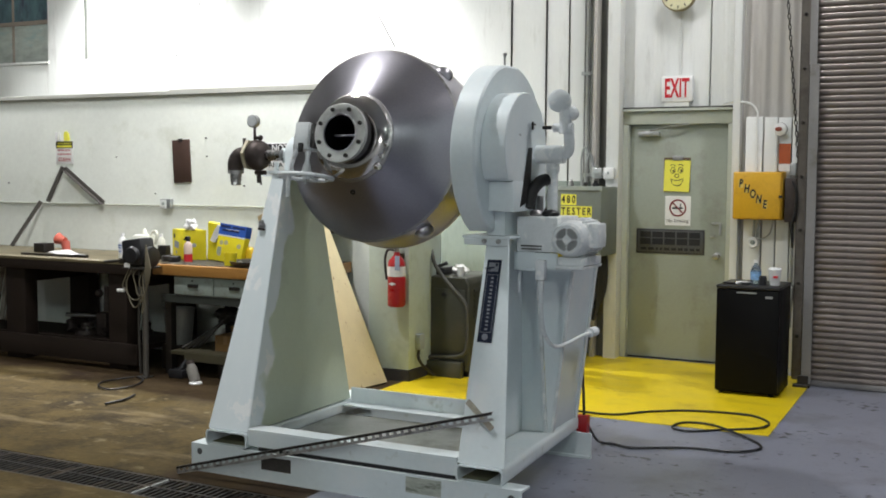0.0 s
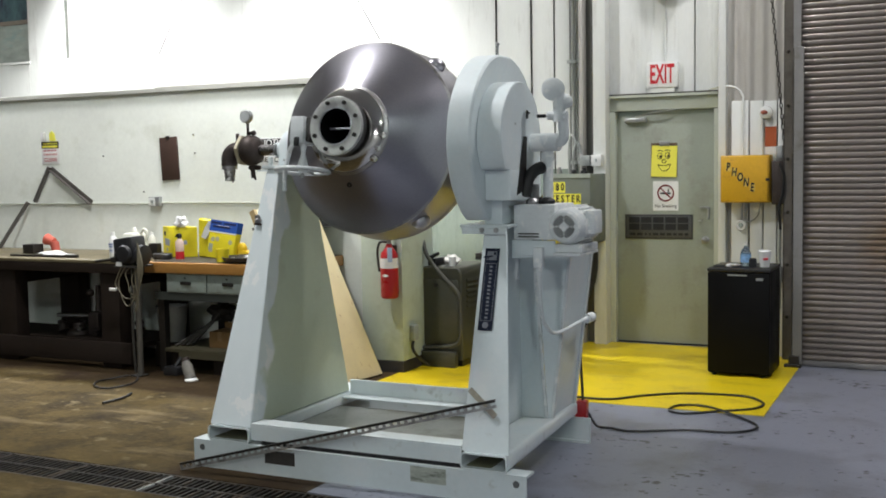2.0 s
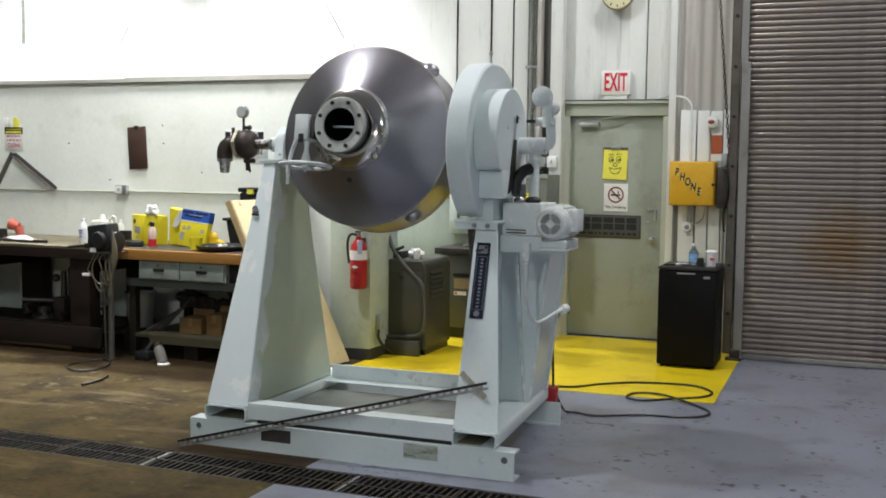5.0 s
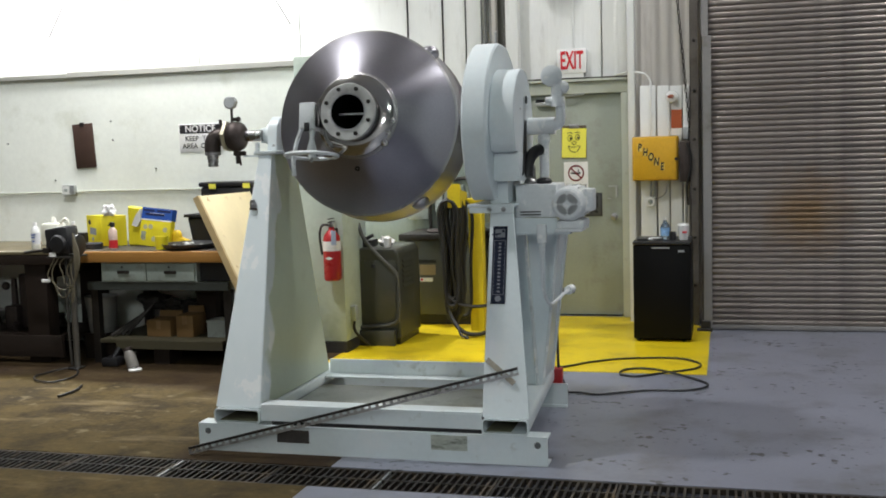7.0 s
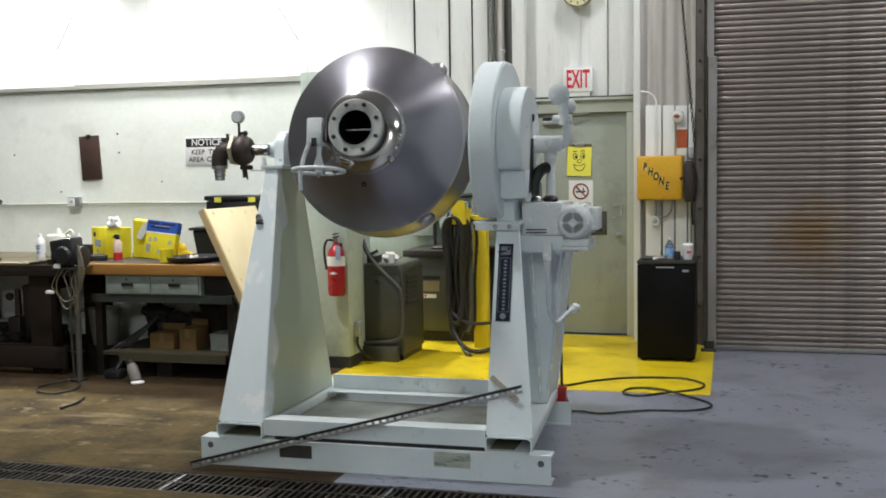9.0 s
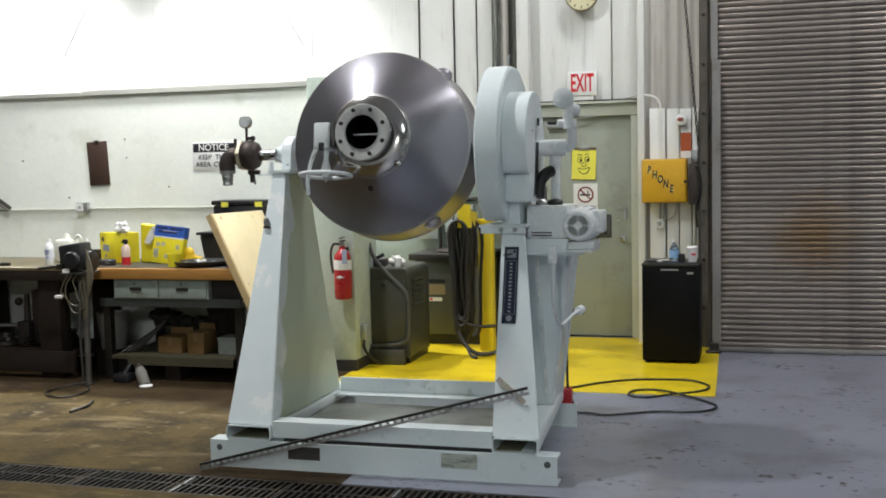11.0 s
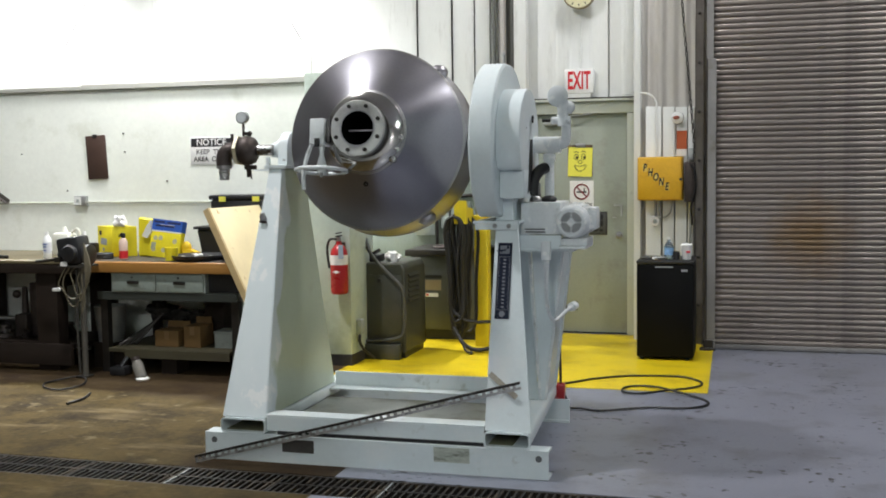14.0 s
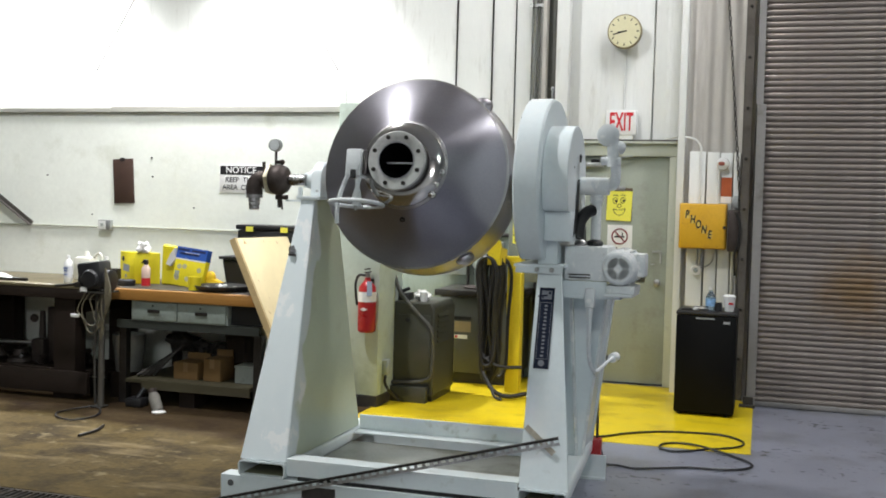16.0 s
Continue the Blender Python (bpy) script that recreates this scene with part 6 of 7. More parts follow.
# hand chain of the shutter
ch = thing("hand_chain", (-0.85, 8.56, 1.7), "steel hand chain of the shutter hanging down the wall", "chain")
lk = S().tube([(0.010 * math.cos(a), 0, 0.025 * math.sin(a)) for a in np.linspace(0, 2 * math.pi, 13)], 0.0045, 5, 0)
lk_mesh = lk.mesh("link", DARK_STEEL, (0, 0, 0), 60)
z, i = 1.70, 0
while z < 4.4:
    t = (z - 1.7) / 1.3
    piece("link", lk_mesh, ch, (-0.775 - 0.115 * t, 8.57, z), (0, radians(-5), radians(90 * (i % 2) + 25)))
    z += 0.042
    i += 1

# small refrigerator with things on it
fg = thing("refrigerator", (-0.965, 7.86, 0), "black compact refrigerator on the yellow floor", "refrigerator")
FRIDGE = material("black_fridge_enamel", (0.0035, 0.0035, 0.004), 0.45, vary=0.2, scale=5, fine=90, bump=0.02, spec=0.12)
part("cabinet", S().box(-1.188, -0.738, 7.675, 8.12, 0.015, 0.785, bev=0.008), FRIDGE, fg)
part("door", S().box(-1.188, -0.738, 7.62, 7.672, 0.03, 0.783, bev=0.010), FRIDGE, fg)
part("top", S().box(-1.192, -0.734, 7.615, 8.12, 0.787, 0.812, bev=0.008), BLACK_PLASTIC, fg)
part("handle_strip", S().box(-1.04, -0.90, 7.613, 7.6195, 0.757, 0.768), GALV, fg)
part("badge", S().box(-0.835, -0.785, 7.6155, 7.6195, 0.726, 0.744), GALV, fg)
for x0 in (-1.16, -0.80):
    part("foot", S().rod((x0 + 0.01, 7.68, 0.0), (x0 + 0.01, 7.68, 0.016), 0.018, 10), BLACK_PLASTIC, fg)
wb = thing("water_bottle", (-0.945, 7.82, 0.812), "clear blue plastic bottle half full on the refrigerator", "bottle")
part("bottle", S().lathe([(0, 0.034), (0.008, 0.039), (0.095, 0.039), (0.125, 0.028), (0.142, 0.014), (0.155, 0.014)], (-0.945, 7.82, 0.813), (0, 0, 1), 20), CLEAR, wb)
part("label_band", S().lathe([(0.03, 0.0395), (0.092, 0.0395)], (-0.945, 7.82, 0.813), (0, 0, 1), 20, closed=False), material("pale_blue_bottle_label", (0.25, 0.45, 0.72), 0.4, vary=0.3, scale=30), wb, "pale blue label")
part("cap", S().lathe([(0, 0.016), (0.018, 0.016), (0.02, 0.012)], (-0.945, 7.82, 0.969), (0, 0, 1), 16), PRINT_WHITE, wb)
fc = thing("foam_cup", (-0.80, 7.78, 0.812), "white lidded foam cup on the refrigerator", "cup")
part("cup", S().lathe([(0, 0.034), (0.105, 0.045)], (-0.80, 7.78, 0.813), (0, 0, 1), 24), WHITE_PLASTIC, fc)
part("lid", S().lathe([(0, 0.048), (0.012, 0.048), (0.022, 0.036)], (-0.80, 7.78, 0.919), (0, 0, 1), 24), WHITE_PLASTIC, fc)
part("print", S().box(-0.805, -0.77, 7.734, 7.742, 0.868, 0.883), PRINT_RED, fc)
solid("dark_jar", S().lathe([(0, 0.028), (0.055, 0.028), (0.058, 0.024), (0.066, 0.024)], (-0.882, 7.76, 0.813), (0, 0, 1), 18), BLACK_PLASTIC, "small dark jar on the refrigerator", "jar")
solid("ash_dish", S().lathe([(0, 0.03), (0.018, 0.045), (0.02, 0.038)], (-1.00, 7.73, 0.813), (0, 0, 1), 18), material("grey_foil", (0.4, 0.4, 0.4), 0.4, 0.7), "small grey dish on the refrigerator", "dish")
rg = S()
for i in range(4):
    rg.ball((-1.055 + 0.018 * i, 7.72 + 0.01 * (i % 2), 0.824), 0.016 + 0.003 * (i % 2), 8, (1.2, 1, 0.8))
solid("crumpled_tissue", rg, PRINT_WHITE, "crumpled white tissue on the refrigerator", "tissue", base=(-1.03, 7.72, 0.812))
solid("flat_packet", S().box(-1.16, -1.08, 7.70, 7.80, 0.813, 0.826, bev=0.003), BLACK_PLASTIC, "flat dark packet on the refrigerator", "packet")

# extension cord with its red plug box
CORD = [(-1.435, 5.49, 0.17), (-1.425, 5.60, 0.07), (-1.43, 5.72, 0.02), (-1.36, 5.75, 0.012), (-1.251, 5.714, 0.012), (-1.10, 5.79, 0.012), (-0.934, 5.873, 0.012), (-0.72, 5.90, 0.012), (-0.60, 5.985, 0.012), (-0.571, 6.106, 0.012), (-0.657, 6.248, 0.012), (-0.883, 6.442, 0.022), (-1.032, 6.547, 0.012), (-1.149, 6.49, 0.012), (-1.163, 6.338, 0.012), (-1.048, 6.287, 0.012), (-0.882, 6.432, 0.008), (-0.71, 6.541, 0.012), (-0.64, 6.66, 0.012), (-0.659, 6.80, 0.012), (-0.814, 6.937, 0.012), (-1.17, 6.889, 0.012), (-1.427, 6.719, 0.012), (-1.629, 6.512, 0.012), (-2.0, 6.52, 0.012)]
cord = thing("extension_cord", (-1.1, 6.3, 0), "black extension cord looped on the floor with red plug box", "extension cord")
part("cord", S().tube(CORD, 0.0078, 8, 5), BLACK_PLASTIC, cord)
part("plug_box", S().box(-1.486, -1.422, 5.428, 5.490, 0.125, 0.235, bev=0.006), RED_PAINT, cord, "red plug box")
part("lead_in", S().tube([(-1.45, 5.46, 0.23), (-1.45, 5.45, 0.34), (-1.447, 5.42, 0.48), (-1.44, 5.41, 0.62), (-1.40, 5.44, 0.73)], 0.0085, 8), BLACK_PLASTIC, cord)


# ---- benches along the partition ----
b1 = thing("workbench", (-7.4, 6.7, 0), "heavy dark greasy timber workbench", "workbench")
part("top", S().box(-9.6, -5.325, 6.20, 7.16, 0.865, 0.888, bev=0.003), BENCH_TOP, b1, "worn olive-brown bench top")
part("apron", S().box(-9.6, -5.285, 6.205, 6.245, 0.785, 0.864, bev=0.004), DARK_WOOD, b1)
part("apron", S().box(-9.6, -5.285, 7.10, 7.15, 0.785, 0.864), DARK_WOOD, b1)
for x0, x1 in ((-9.4, -9.2), (-7.02, -6.79), (-5.835, -5.64)):
    for y0 in (6.25, 6.98):
        part("leg", S().box(x0, x1, y0, y0 + 0.14, 0.0, 0.784, bev=0.006), DARK_WOOD, b1)
    part("cross_brace", S().box(x0 + 0.03, x1 - 0.03, 6.391, 6.979, 0.66, 0.76), DARK_WOOD, b1)
part("lower_rail", S().box(-9.6, -5.50, 6.205, 6.248, 0.05, 0.22, bev=0.004), DARK_WOOD, b1)
part("lower_shelf", S().box(-9.55, -5.52, 6.395, 6.975, 0.16, 0.20), DARK_WOOD, b1)

b2 = thing("workbench", (-4.67, 6.7, 0), "workbench with orange wooden top edge and steel drawers", "workbench")
part("top", S().box(-5.32, -4.06, 6.20, 7.16, 0.803, 0.887, bev=0.006), ORANGE_WOOD, b2, "thick varnished orange wooden top")
part("mat", S().box(-5.275, -4.07, 6.24, 7.15, 0.888, 0.892), material("dark_bench_mat", (0.05, 0.045, 0.04), 0.5, vary=0.3), b2)
dr = part("drawer_case", S().box(-5.14, -4.325, 6.252, 6.80, 0.648, 0.800), GREY_ENAMEL, b2)
for x0, x1 in ((-5.13, -4.745), (-4.735, -4.335)):
    dd = part("drawer", S().box(x0, x1, 6.235, 6.2515, 0.656, 0.793, bev=0.004), DRAWER_GREY, b2, "pale grey steel drawer")
    xm = (x0 + x1) / 2
    part("handle", S().box(xm - 0.05, xm + 0.05, 6.222, 6.2345, 0.713, 0.738, bev=0.004), DARK_STEEL, dd)
    part("keyhole", S().lathe([(0, 0.008), (0.003, 0.008)], (xm - 0.01, 6.2345, 0.765), (0, -1, 0), 10), BLACK_PLASTIC, dd)
part("rail", S().box(-5.27, -4.07, 6.25, 6.28, 0.585, 0.646), material("dark_green_grey_rail", (0.032, 0.037, 0.033), 0.5), b2)
part("dark_panel", S().box(-4.32, -4.07, 6.30, 6.33, 0.648, 0.800), BLACK_PLASTIC, b2)
for x0 in (-5.27, -4.13):
    for y0 in (6.29, 7.05):
        part("leg", S().box(x0, x0 + 0.06, y0, y0 + 0.06, 0.0, 0.80 if y0 > 7 else 0.584), DARK_STEEL, b2)
SHELF = material("dusty_shelf_board", (0.060, 0.052, 0.028), 0.6, vary=0.2, scale=6, stretch=(0.4, 3, 3), dirt=(0.05, 0.04, 0.028), dirt_at=(0.50, 0.70), dirt_scale=4)
part("lower_shelf", S().box(-5.20, -4.14, 6.27, 7.10, 0.165, 0.195, bev=0.003), SHELF, b2)
part("shelf_edge", S().box(-5.05, -4.14, 6.255, 6.269, 0.125, 0.19), SHELF, b2)
part("foot_block", S().box(-4.75, -4.62, 6.30, 6.5, 0.0, 0.164), DARK_WOOD, b2)
part("foot_block", S().box(-5.19, -5.08, 6.35, 6.5, 0.0, 0.164), DARK_WOOD, b2)

# pedestal grinder with hanging cords
gx, gy = -5.290, 6.07
gr = thing("pedestal_grinder", (gx, gy, 0), "black bench grinder on a steel pedestal with hanging cords", "grinder")
PED = material("grimy_grey_pedestal", (0.05, 0.047, 0.042), 0.5, 0.3, vary=0.25, scale=8)
part("foot", S().box(gx - 0.05, gx + 0.05, gy - 0.05, gy + 0.05, 0.0, 0.012, bev=0.003), PED, gr)
part("column", S().rod((gx + 0.012, gy, 0.012), (gx + 0.012, gy, 0.86), 0.024, 18), material("scratched_grey_pipe", (0.12, 0.112, 0.10), 0.42, 0.5, vary=0.3, scale=9, stretch=(1, 1, 0.2)), gr, "round grey steel column")
part("cable_run", S().tube([(gx - 0.022, gy - 0.02, 0.03), (gx - 0.030, gy - 0.025, 0.40), (gx - 0.020, gy - 0.02, 0.85)], 0.010, 8), PED, gr)
part("tray", S().box(gx - 0.14, gx + 0.09, gy - 0.09, gy + 0.1, 0.862, 0.875), PED, gr)
tilt_m = Matrix.Translation((gx - 0.035, gy, 0.965)) @ Matrix.Rotation(radians(-8), 4, "Y")
bd = part("motor_body", S().box(-0.115, 0.085, -0.075, 0.085, -0.085, 0.13, tilt_m, bev=0.022), BLACK_PLASTIC, gr, "black motor housing")
part("end_bell", S().lathe([(0.075, 0.070), (0.085, 0.074), (0.105, 0.060), (0.11, 0.02)], tilt_m.translation, tilt_m.to_3x3() @ Vector((0, -1, 0)), 22), BLACK_PLASTIC, gr)
for sx in (-0.118, 0.085):
    part("wheel_guard", S().lathe([(0, 0.080), (0.036, 0.080), (0.040, 0.066)], (gx + sx - 0.025, gy, 0.955), (1, 0, 0), 24), BLACK_PLASTIC, gr)
part("tool_rest", S().rod((gx - 0.36, gy - 0.05, 0.900), (gx - 0.12, gy - 0.06, 0.925), 0.012, 8).box(gx - 0.16, gx - 0.11, gy - 0.10, gy - 0.03, 0.90, 0.94), DARK_STEEL, gr)
part("paper_tag", S().box(gx - 0.115, gx - 0.055, gy - 0.092, gy - 0.089, 0.872, 0.905), PRINT_WHITE, gr, "small white paper tag")
part("switch", S().box(gx - 0.05, gx - 0.01, gy - 0.095, gy - 0.076, 0.90, 0.96), DARK_STEEL, gr)
for i, (dx, zl) in enumerate(((-0.13, 0.62), (-0.09, 0.56), (0.04, 0.60), (0.075, 0.52), (-0.02, 0.66))):
    part("cord", S().tube([(gx + 0.08, gy - 0.06, 1.05), (gx + 0.10 + 0.012 * i, gy - 0.09, 0.86), (gx + 0.085, gy - 0.08, 0.68), (gx + dx * 0.4 + 0.02, gy - 0.08, zl), (gx + dx, gy - 0.07, zl + 0.08), (gx + dx - 0.02, gy - 0.07, 0.74 + 0.02 * i), (gx + dx + 0.05, gy - 0.06, 0.88)], 0.0052, 6), CABLE_TAN, gr)
part("cord_plug", S().box(gx - 0.20, gx - 0.13, gy - 0.09, gy - 0.07, 0.675, 0.70, bev=0.006), PRINT_WHITE, gr, "pale plug on the cord")


# things on the benches
def bottle(name, x, y, z, r, h, body, cap, label, band=None):
    t = thing(name, (x, y, z), label, "bottle")
    part("body", S().lathe([(0, r * 0.9), (0.006, r), (h * 0.72, r), (h * 0.82, r * 0.6), (h * 0.86, r * 0.45)], (x, y, z), (0, 0, 1), 20), body, t)
    part("cap", S().lathe([(0, r * 0.5), (h * 0.13, r * 0.45)], (x, y, z + h * 0.861), (0, 0, 1), 14), cap, t)
    if band:
        part("label_band", S().lathe([(h * 0.2, r * 1.01), (h * 0.6, r * 1.01)], (x, y, z), (0, 0, 1), 20, closed=False), band, t)
    return t


BLUE_PRINT = material("blue_print_band", (0.10, 0.18, 0.45), 0.4)
sc = bottle("spray_can", -5.833, 6.42, 0.889, 0.034, 0.218, WHITE_PLASTIC, WHITE_PLASTIC, "white spray can with blue print on the bench", material("off_white_print", (0.66, 0.68, 0.74), 0.4))
for zz, ww in ((1.005, 0.020), (0.985, 0.016), (0.955, 0.012)):
    part("print_bar", S().box(-5.833 - ww, -5.833 + ww, 6.3845, 6.3868, zz - 0.005, zz + 0.005), BLUE_PRINT, sc)
jg = thing("plastic_jug", (-5.880, 6.72, 0.889), "off-white plastic jug on the bench", "jug")
CREAM = material("cream_plastic", (0.70, 0.70, 0.62), 0.45)
part("body", S().box(-5.970, -5.800, 6.66, 6.80, 0.889, 1.08, bev=0.03), CREAM, jg)
part("spout", S().lathe([(0, 0.03), (0.03, 0.022), (0.05, 0.012)], (-5.880, 6.73, 1.078), (0, 0, 1), 14), CREAM, jg)
part("handle", S().tube([(-5.820, 6.73, 1.07), (-5.770, 6.73, 1.11), (-5.740, 6.73, 1.08), (-5.760, 6.73, 1.0)], 0.012, 8), CREAM, jg)
bottle("grease_bottle", -5.70, 6.74, 0.889, 0.032, 0.20, CREAM, WHITE_PLASTIC, "cream plastic bottle on the bench")
solid("black_tin", S().box(-5.53, -5.44, 6.50, 6.56, 0.893, 1.01, bev=0.006), DARK_STEEL, "small dark tin box on the bench", "tin")
cc = S()
for a in range(3):
    cc.tube([(-5.30 + 0.075 * math.cos(t), 6.40 + 0.05 * math.sin(t), 0.905 + 0.012 * a) for t in np.linspace(0, 6.28, 16)], 0.013, 6, 0)
solid("cable_ring", cc, RUBBER_DARK, "small coil of black cable on the bench", "cable", base=(-5.30, 6.4, 0.892))


# yellow carton, one corner to the front, with a pulled-out wipe
CF, CL, CR = Vector((-5.337, 6.58, 0)), Vector((-5.545, 6.70, 0)), Vector((-5.15, 6.66, 0))
CB = CL + CR - CF
GREY_PRINT = material("grey_print", (0.30, 0.33, 0.38), 0.5)


def on_face(p, q, out):
    """A frame on the carton's side from p to q: x along it, y outwards, z up."""
    d = (q - p).normalized()
    m = Matrix((tuple(d), tuple(d.cross(Vector((0, 0, 1))) * out), (0, 0, 1))).transposed().to_4x4()
    m.translation = Vector((p.x, p.y, 0.893))
    return m


wc = thing("wipes_carton", (-5.35, 6.68, 0.892), "yellow carton with pulled-out white wipe on the bench", "carton")
part("carton", S().prism([(p.x, p.y) for p in (CF, CR, CB, CL)], 0.893, 1.140, "z"), YELLOW_CARD, wc, bevel=0.003)
fl, fr = on_face(CL, CF, 1), on_face(CF, CR, 1)
part("print_disc", S().lathe([(0, 0.020), (0.001, 0.020)], fl @ Vector((0.055, 0.0003, 0.19)), fl.to_3x3() @ Vector((0, 1, 0)), 18), PRINT_BLACK, wc)
part("print_patch", S().box(0.045, 0.15, 0.0003, 0.0015, 0.10, 0.155, fl @ Matrix.Rotation(0.08, 4, "Y")), GREY_PRINT, wc)
part("print_spot", S().lathe([(0, 0.016), (0.001, 0.016)], fl @ Vector((0.10, 0.0003, 0.055)), fl.to_3x3() @ Vector((0, 1, 0)), 18), GREY_PRINT, wc)
part("print_spot", S().lathe([(0, 0.018), (0.001, 0.018)], fr @ Vector((0.10, 0.0003, 0.12)), fr.to_3x3() @ Vector((0, 1, 0)), 18), GREY_PRINT, wc)
part("pulled_wipe", S().crumple((-5.285, 6.62, 1.178), 0.048, 53, 22, (1.1, 0.8, 1.0)), PRINT_WHITE, wc, "crumpled white wipe")
# cleaner bottle with a red label
rb = bottle("cleaner_bottle", -5.09, 6.36, 0.893, 0.034, 0.20, material("clear_pink_plastic", (0.66, 0.50, 0.42), 0.2), BLACK_PLASTIC, "clear cleaner bottle with red label and dark cap")
part("red_label", S().lathe([(0.01, 0.0346), (0.07, 0.0346)], (-5.09, 6.36, 0.893), (0, 0, 1), 20, closed=False), PRINT_RED, rb)
part("nozzle", S().prism([(-5.125, 1.075), (-5.075, 1.075), (-5.08, 1.10), (-5.10, 1.105)], 6.345, 6.375, "y"), BLACK_PLASTIC, rb)
# yellow bag and blue and yellow box, leaning back
bg = thing("yellow_bag", (-5.0, 6.66, 0.892), "torn yellow paper bag with white lining", "bag")
part("bag", S().prism([(-5.135, 0.893), (-5.02, 0.893), (-5.00, 1.10), (-5.005, 1.20), (-5.125, 1.215)], 6.64, 6.70, "y"), YELLOW_CARD, bg, bevel=0.012)
part("torn_flap", S().prism([(-5.075, 1.06), (-5.03, 1.045), (-4.99, 1.10), (-4.995, 1.19), (-5.035, 1.14)], 6.612, 6.639, "y"), PRINT_WHITE, bg)
mb = Matrix.Translation((-4.86, 6.55, 0.894)) @ Matrix.Rotation(radians(6), 4, "Y") @ Matrix.Rotation(radians(-10), 4, "X")
bb = thing("wipes_box", (-4.86, 6.6, 0.892), "yellow and blue printed box leaning on the bench", "box")
part("box", S().box(-0.13, 0.135, 0, 0.07, 0.0, 0.305, mb, bev=0.004), YELLOW_CARD, bb)
part("blue_band", S().box(-0.131, 0.136, -0.0015, 0.0712, 0.215, 0.3055, mb), BLUE_CARD, bb)
for x0, x1, z0, z1 in ((-0.12, -0.02, 0.275, 0.292), (0.0, 0.12, 0.275, 0.292), (-0.10, 0.07, 0.245, 0.262)):
    part("print_bar", S().box(x0, x1, -0.0032, -0.0016, z0, z1, mb), material("navy_print", (0.012, 0.02, 0.09), 0.5), bb)
part("print_patch", S().box(-0.115, -0.075, -0.0015, 0.0, 0.06, 0.115, mb), material("grey_green_print", (0.30, 0.33, 0.25), 0.5), bb)
part("stripe", S().box(-0.131, 0.136, -0.002, 0.0, 0.205, 0.214, mb), PRINT_WHITE, bb)
rng = random.Random(8)
for px, pz in ((-0.085, 0.15), (-0.04, 0.155), (0.09, 0.14), (-0.09, 0.06), (0.0, 0.06)):
    part("print_spot", S().lathe([(0, 0.02), (0.0012, 0.02)], mb @ Vector((px, -0.0003, pz)), mb.to_3x3() @ Vector((0, -1, 0)), 14), material("grey_yellow_print", (0.42, 0.40, 0.24), 0.5), bb)
part("white_print", S().box(-0.06, 0.07, -0.003, -0.0016, 0.255, 0.265, mb), PRINT_WHITE, bb)
solid("yellow_mug", S().lathe([(0, 0.045), (0.10, 0.052), (0.10, 0.047), (0.02, 0.04)], (-4.65, 6.33, 0.893), (0, 0, 1), 24), YELLOW_CARD, "small yellow tub on the bench", "tub")
tm = solid("yellow_tool", S().ball((-4.69, 6.64, 0.965), 0.05, 14, (0.9, 0.7, 1.1)).hexa([(-4.72, 6.60, 0.894), (-4.57, 6.60, 0.894), (-4.57, 6.68, 0.894), (-4.72, 6.68, 0.894), (-4.70, 6.61, 0.975), (-4.585, 6.61, 0.93), (-4.585, 6.67, 0.93), (-4.70, 6.67, 0.975)]), material("orange_yellow_plastic", (0.78, 0.52, 0.02), 0.4), "orange-yellow plastic hand tool on the bench", "tool", base=(-4.56, 6.62, 0.892))
tr = thing("oil_tray", (-4.46, 6.38, 0.892), "flat black tray of small parts on the bench", "tray")
part("tray", S().lathe([(0, 0.17), (0.012, 0.20), (0.04, 0.215), (0.04, 0.205), (0.016, 0.17)], (-4.46, 6.42, 0.893), (0, 0, 1), 28), BLACK_PLASTIC, tr)
for i in range(7):
    part("small_part", S().ball((-4.46 + rng.uniform(-0.14, 0.14), 6.42 + rng.uniform(-0.12, 0.1), 0.925), rng.uniform(0.012, 0.022), 8, (1.4, 1, 0.7)), STEEL_DULL if i % 3 else PRINT_WHITE, tr)
cr = thing("plastic_crate", (-4.53, 7.0, 0.892), "open black plastic crate on the bench", "crate")
part("body", S().prism([(-4.68, 0.893), (-4.39, 0.893), (-4.35, 1.10), (-4.72, 1.10)], 6.87, 7.12, "y"), BLACK_PLASTIC, cr, bevel=0.01)
part("rim", S().box(-4.74, -4.33, 6.85, 7.14, 1.101, 1.125, bev=0.005), BLACK_PLASTIC, cr)
tb = thing("tool_case", (-4.38, 7.0, 1.126), "black tool case with yellow latches", "tool case")
part("case", S().box(-4.60, -4.10, 6.89, 7.14, 1.127, 1.343, bev=0.02), BLACK_PLASTIC, tb)
part("lid", S().box(-4.61, -4.09, 6.88, 7.15, 1.344, 1.383, bev=0.012), BLACK_PLASTIC, tb)
for x0 in (-4.51, -4.21):
    part("latch", S().box(x0, x0 + 0.06, 6.87, 6.882, 1.330, 1.370), PAPER_YELLOW, tb)
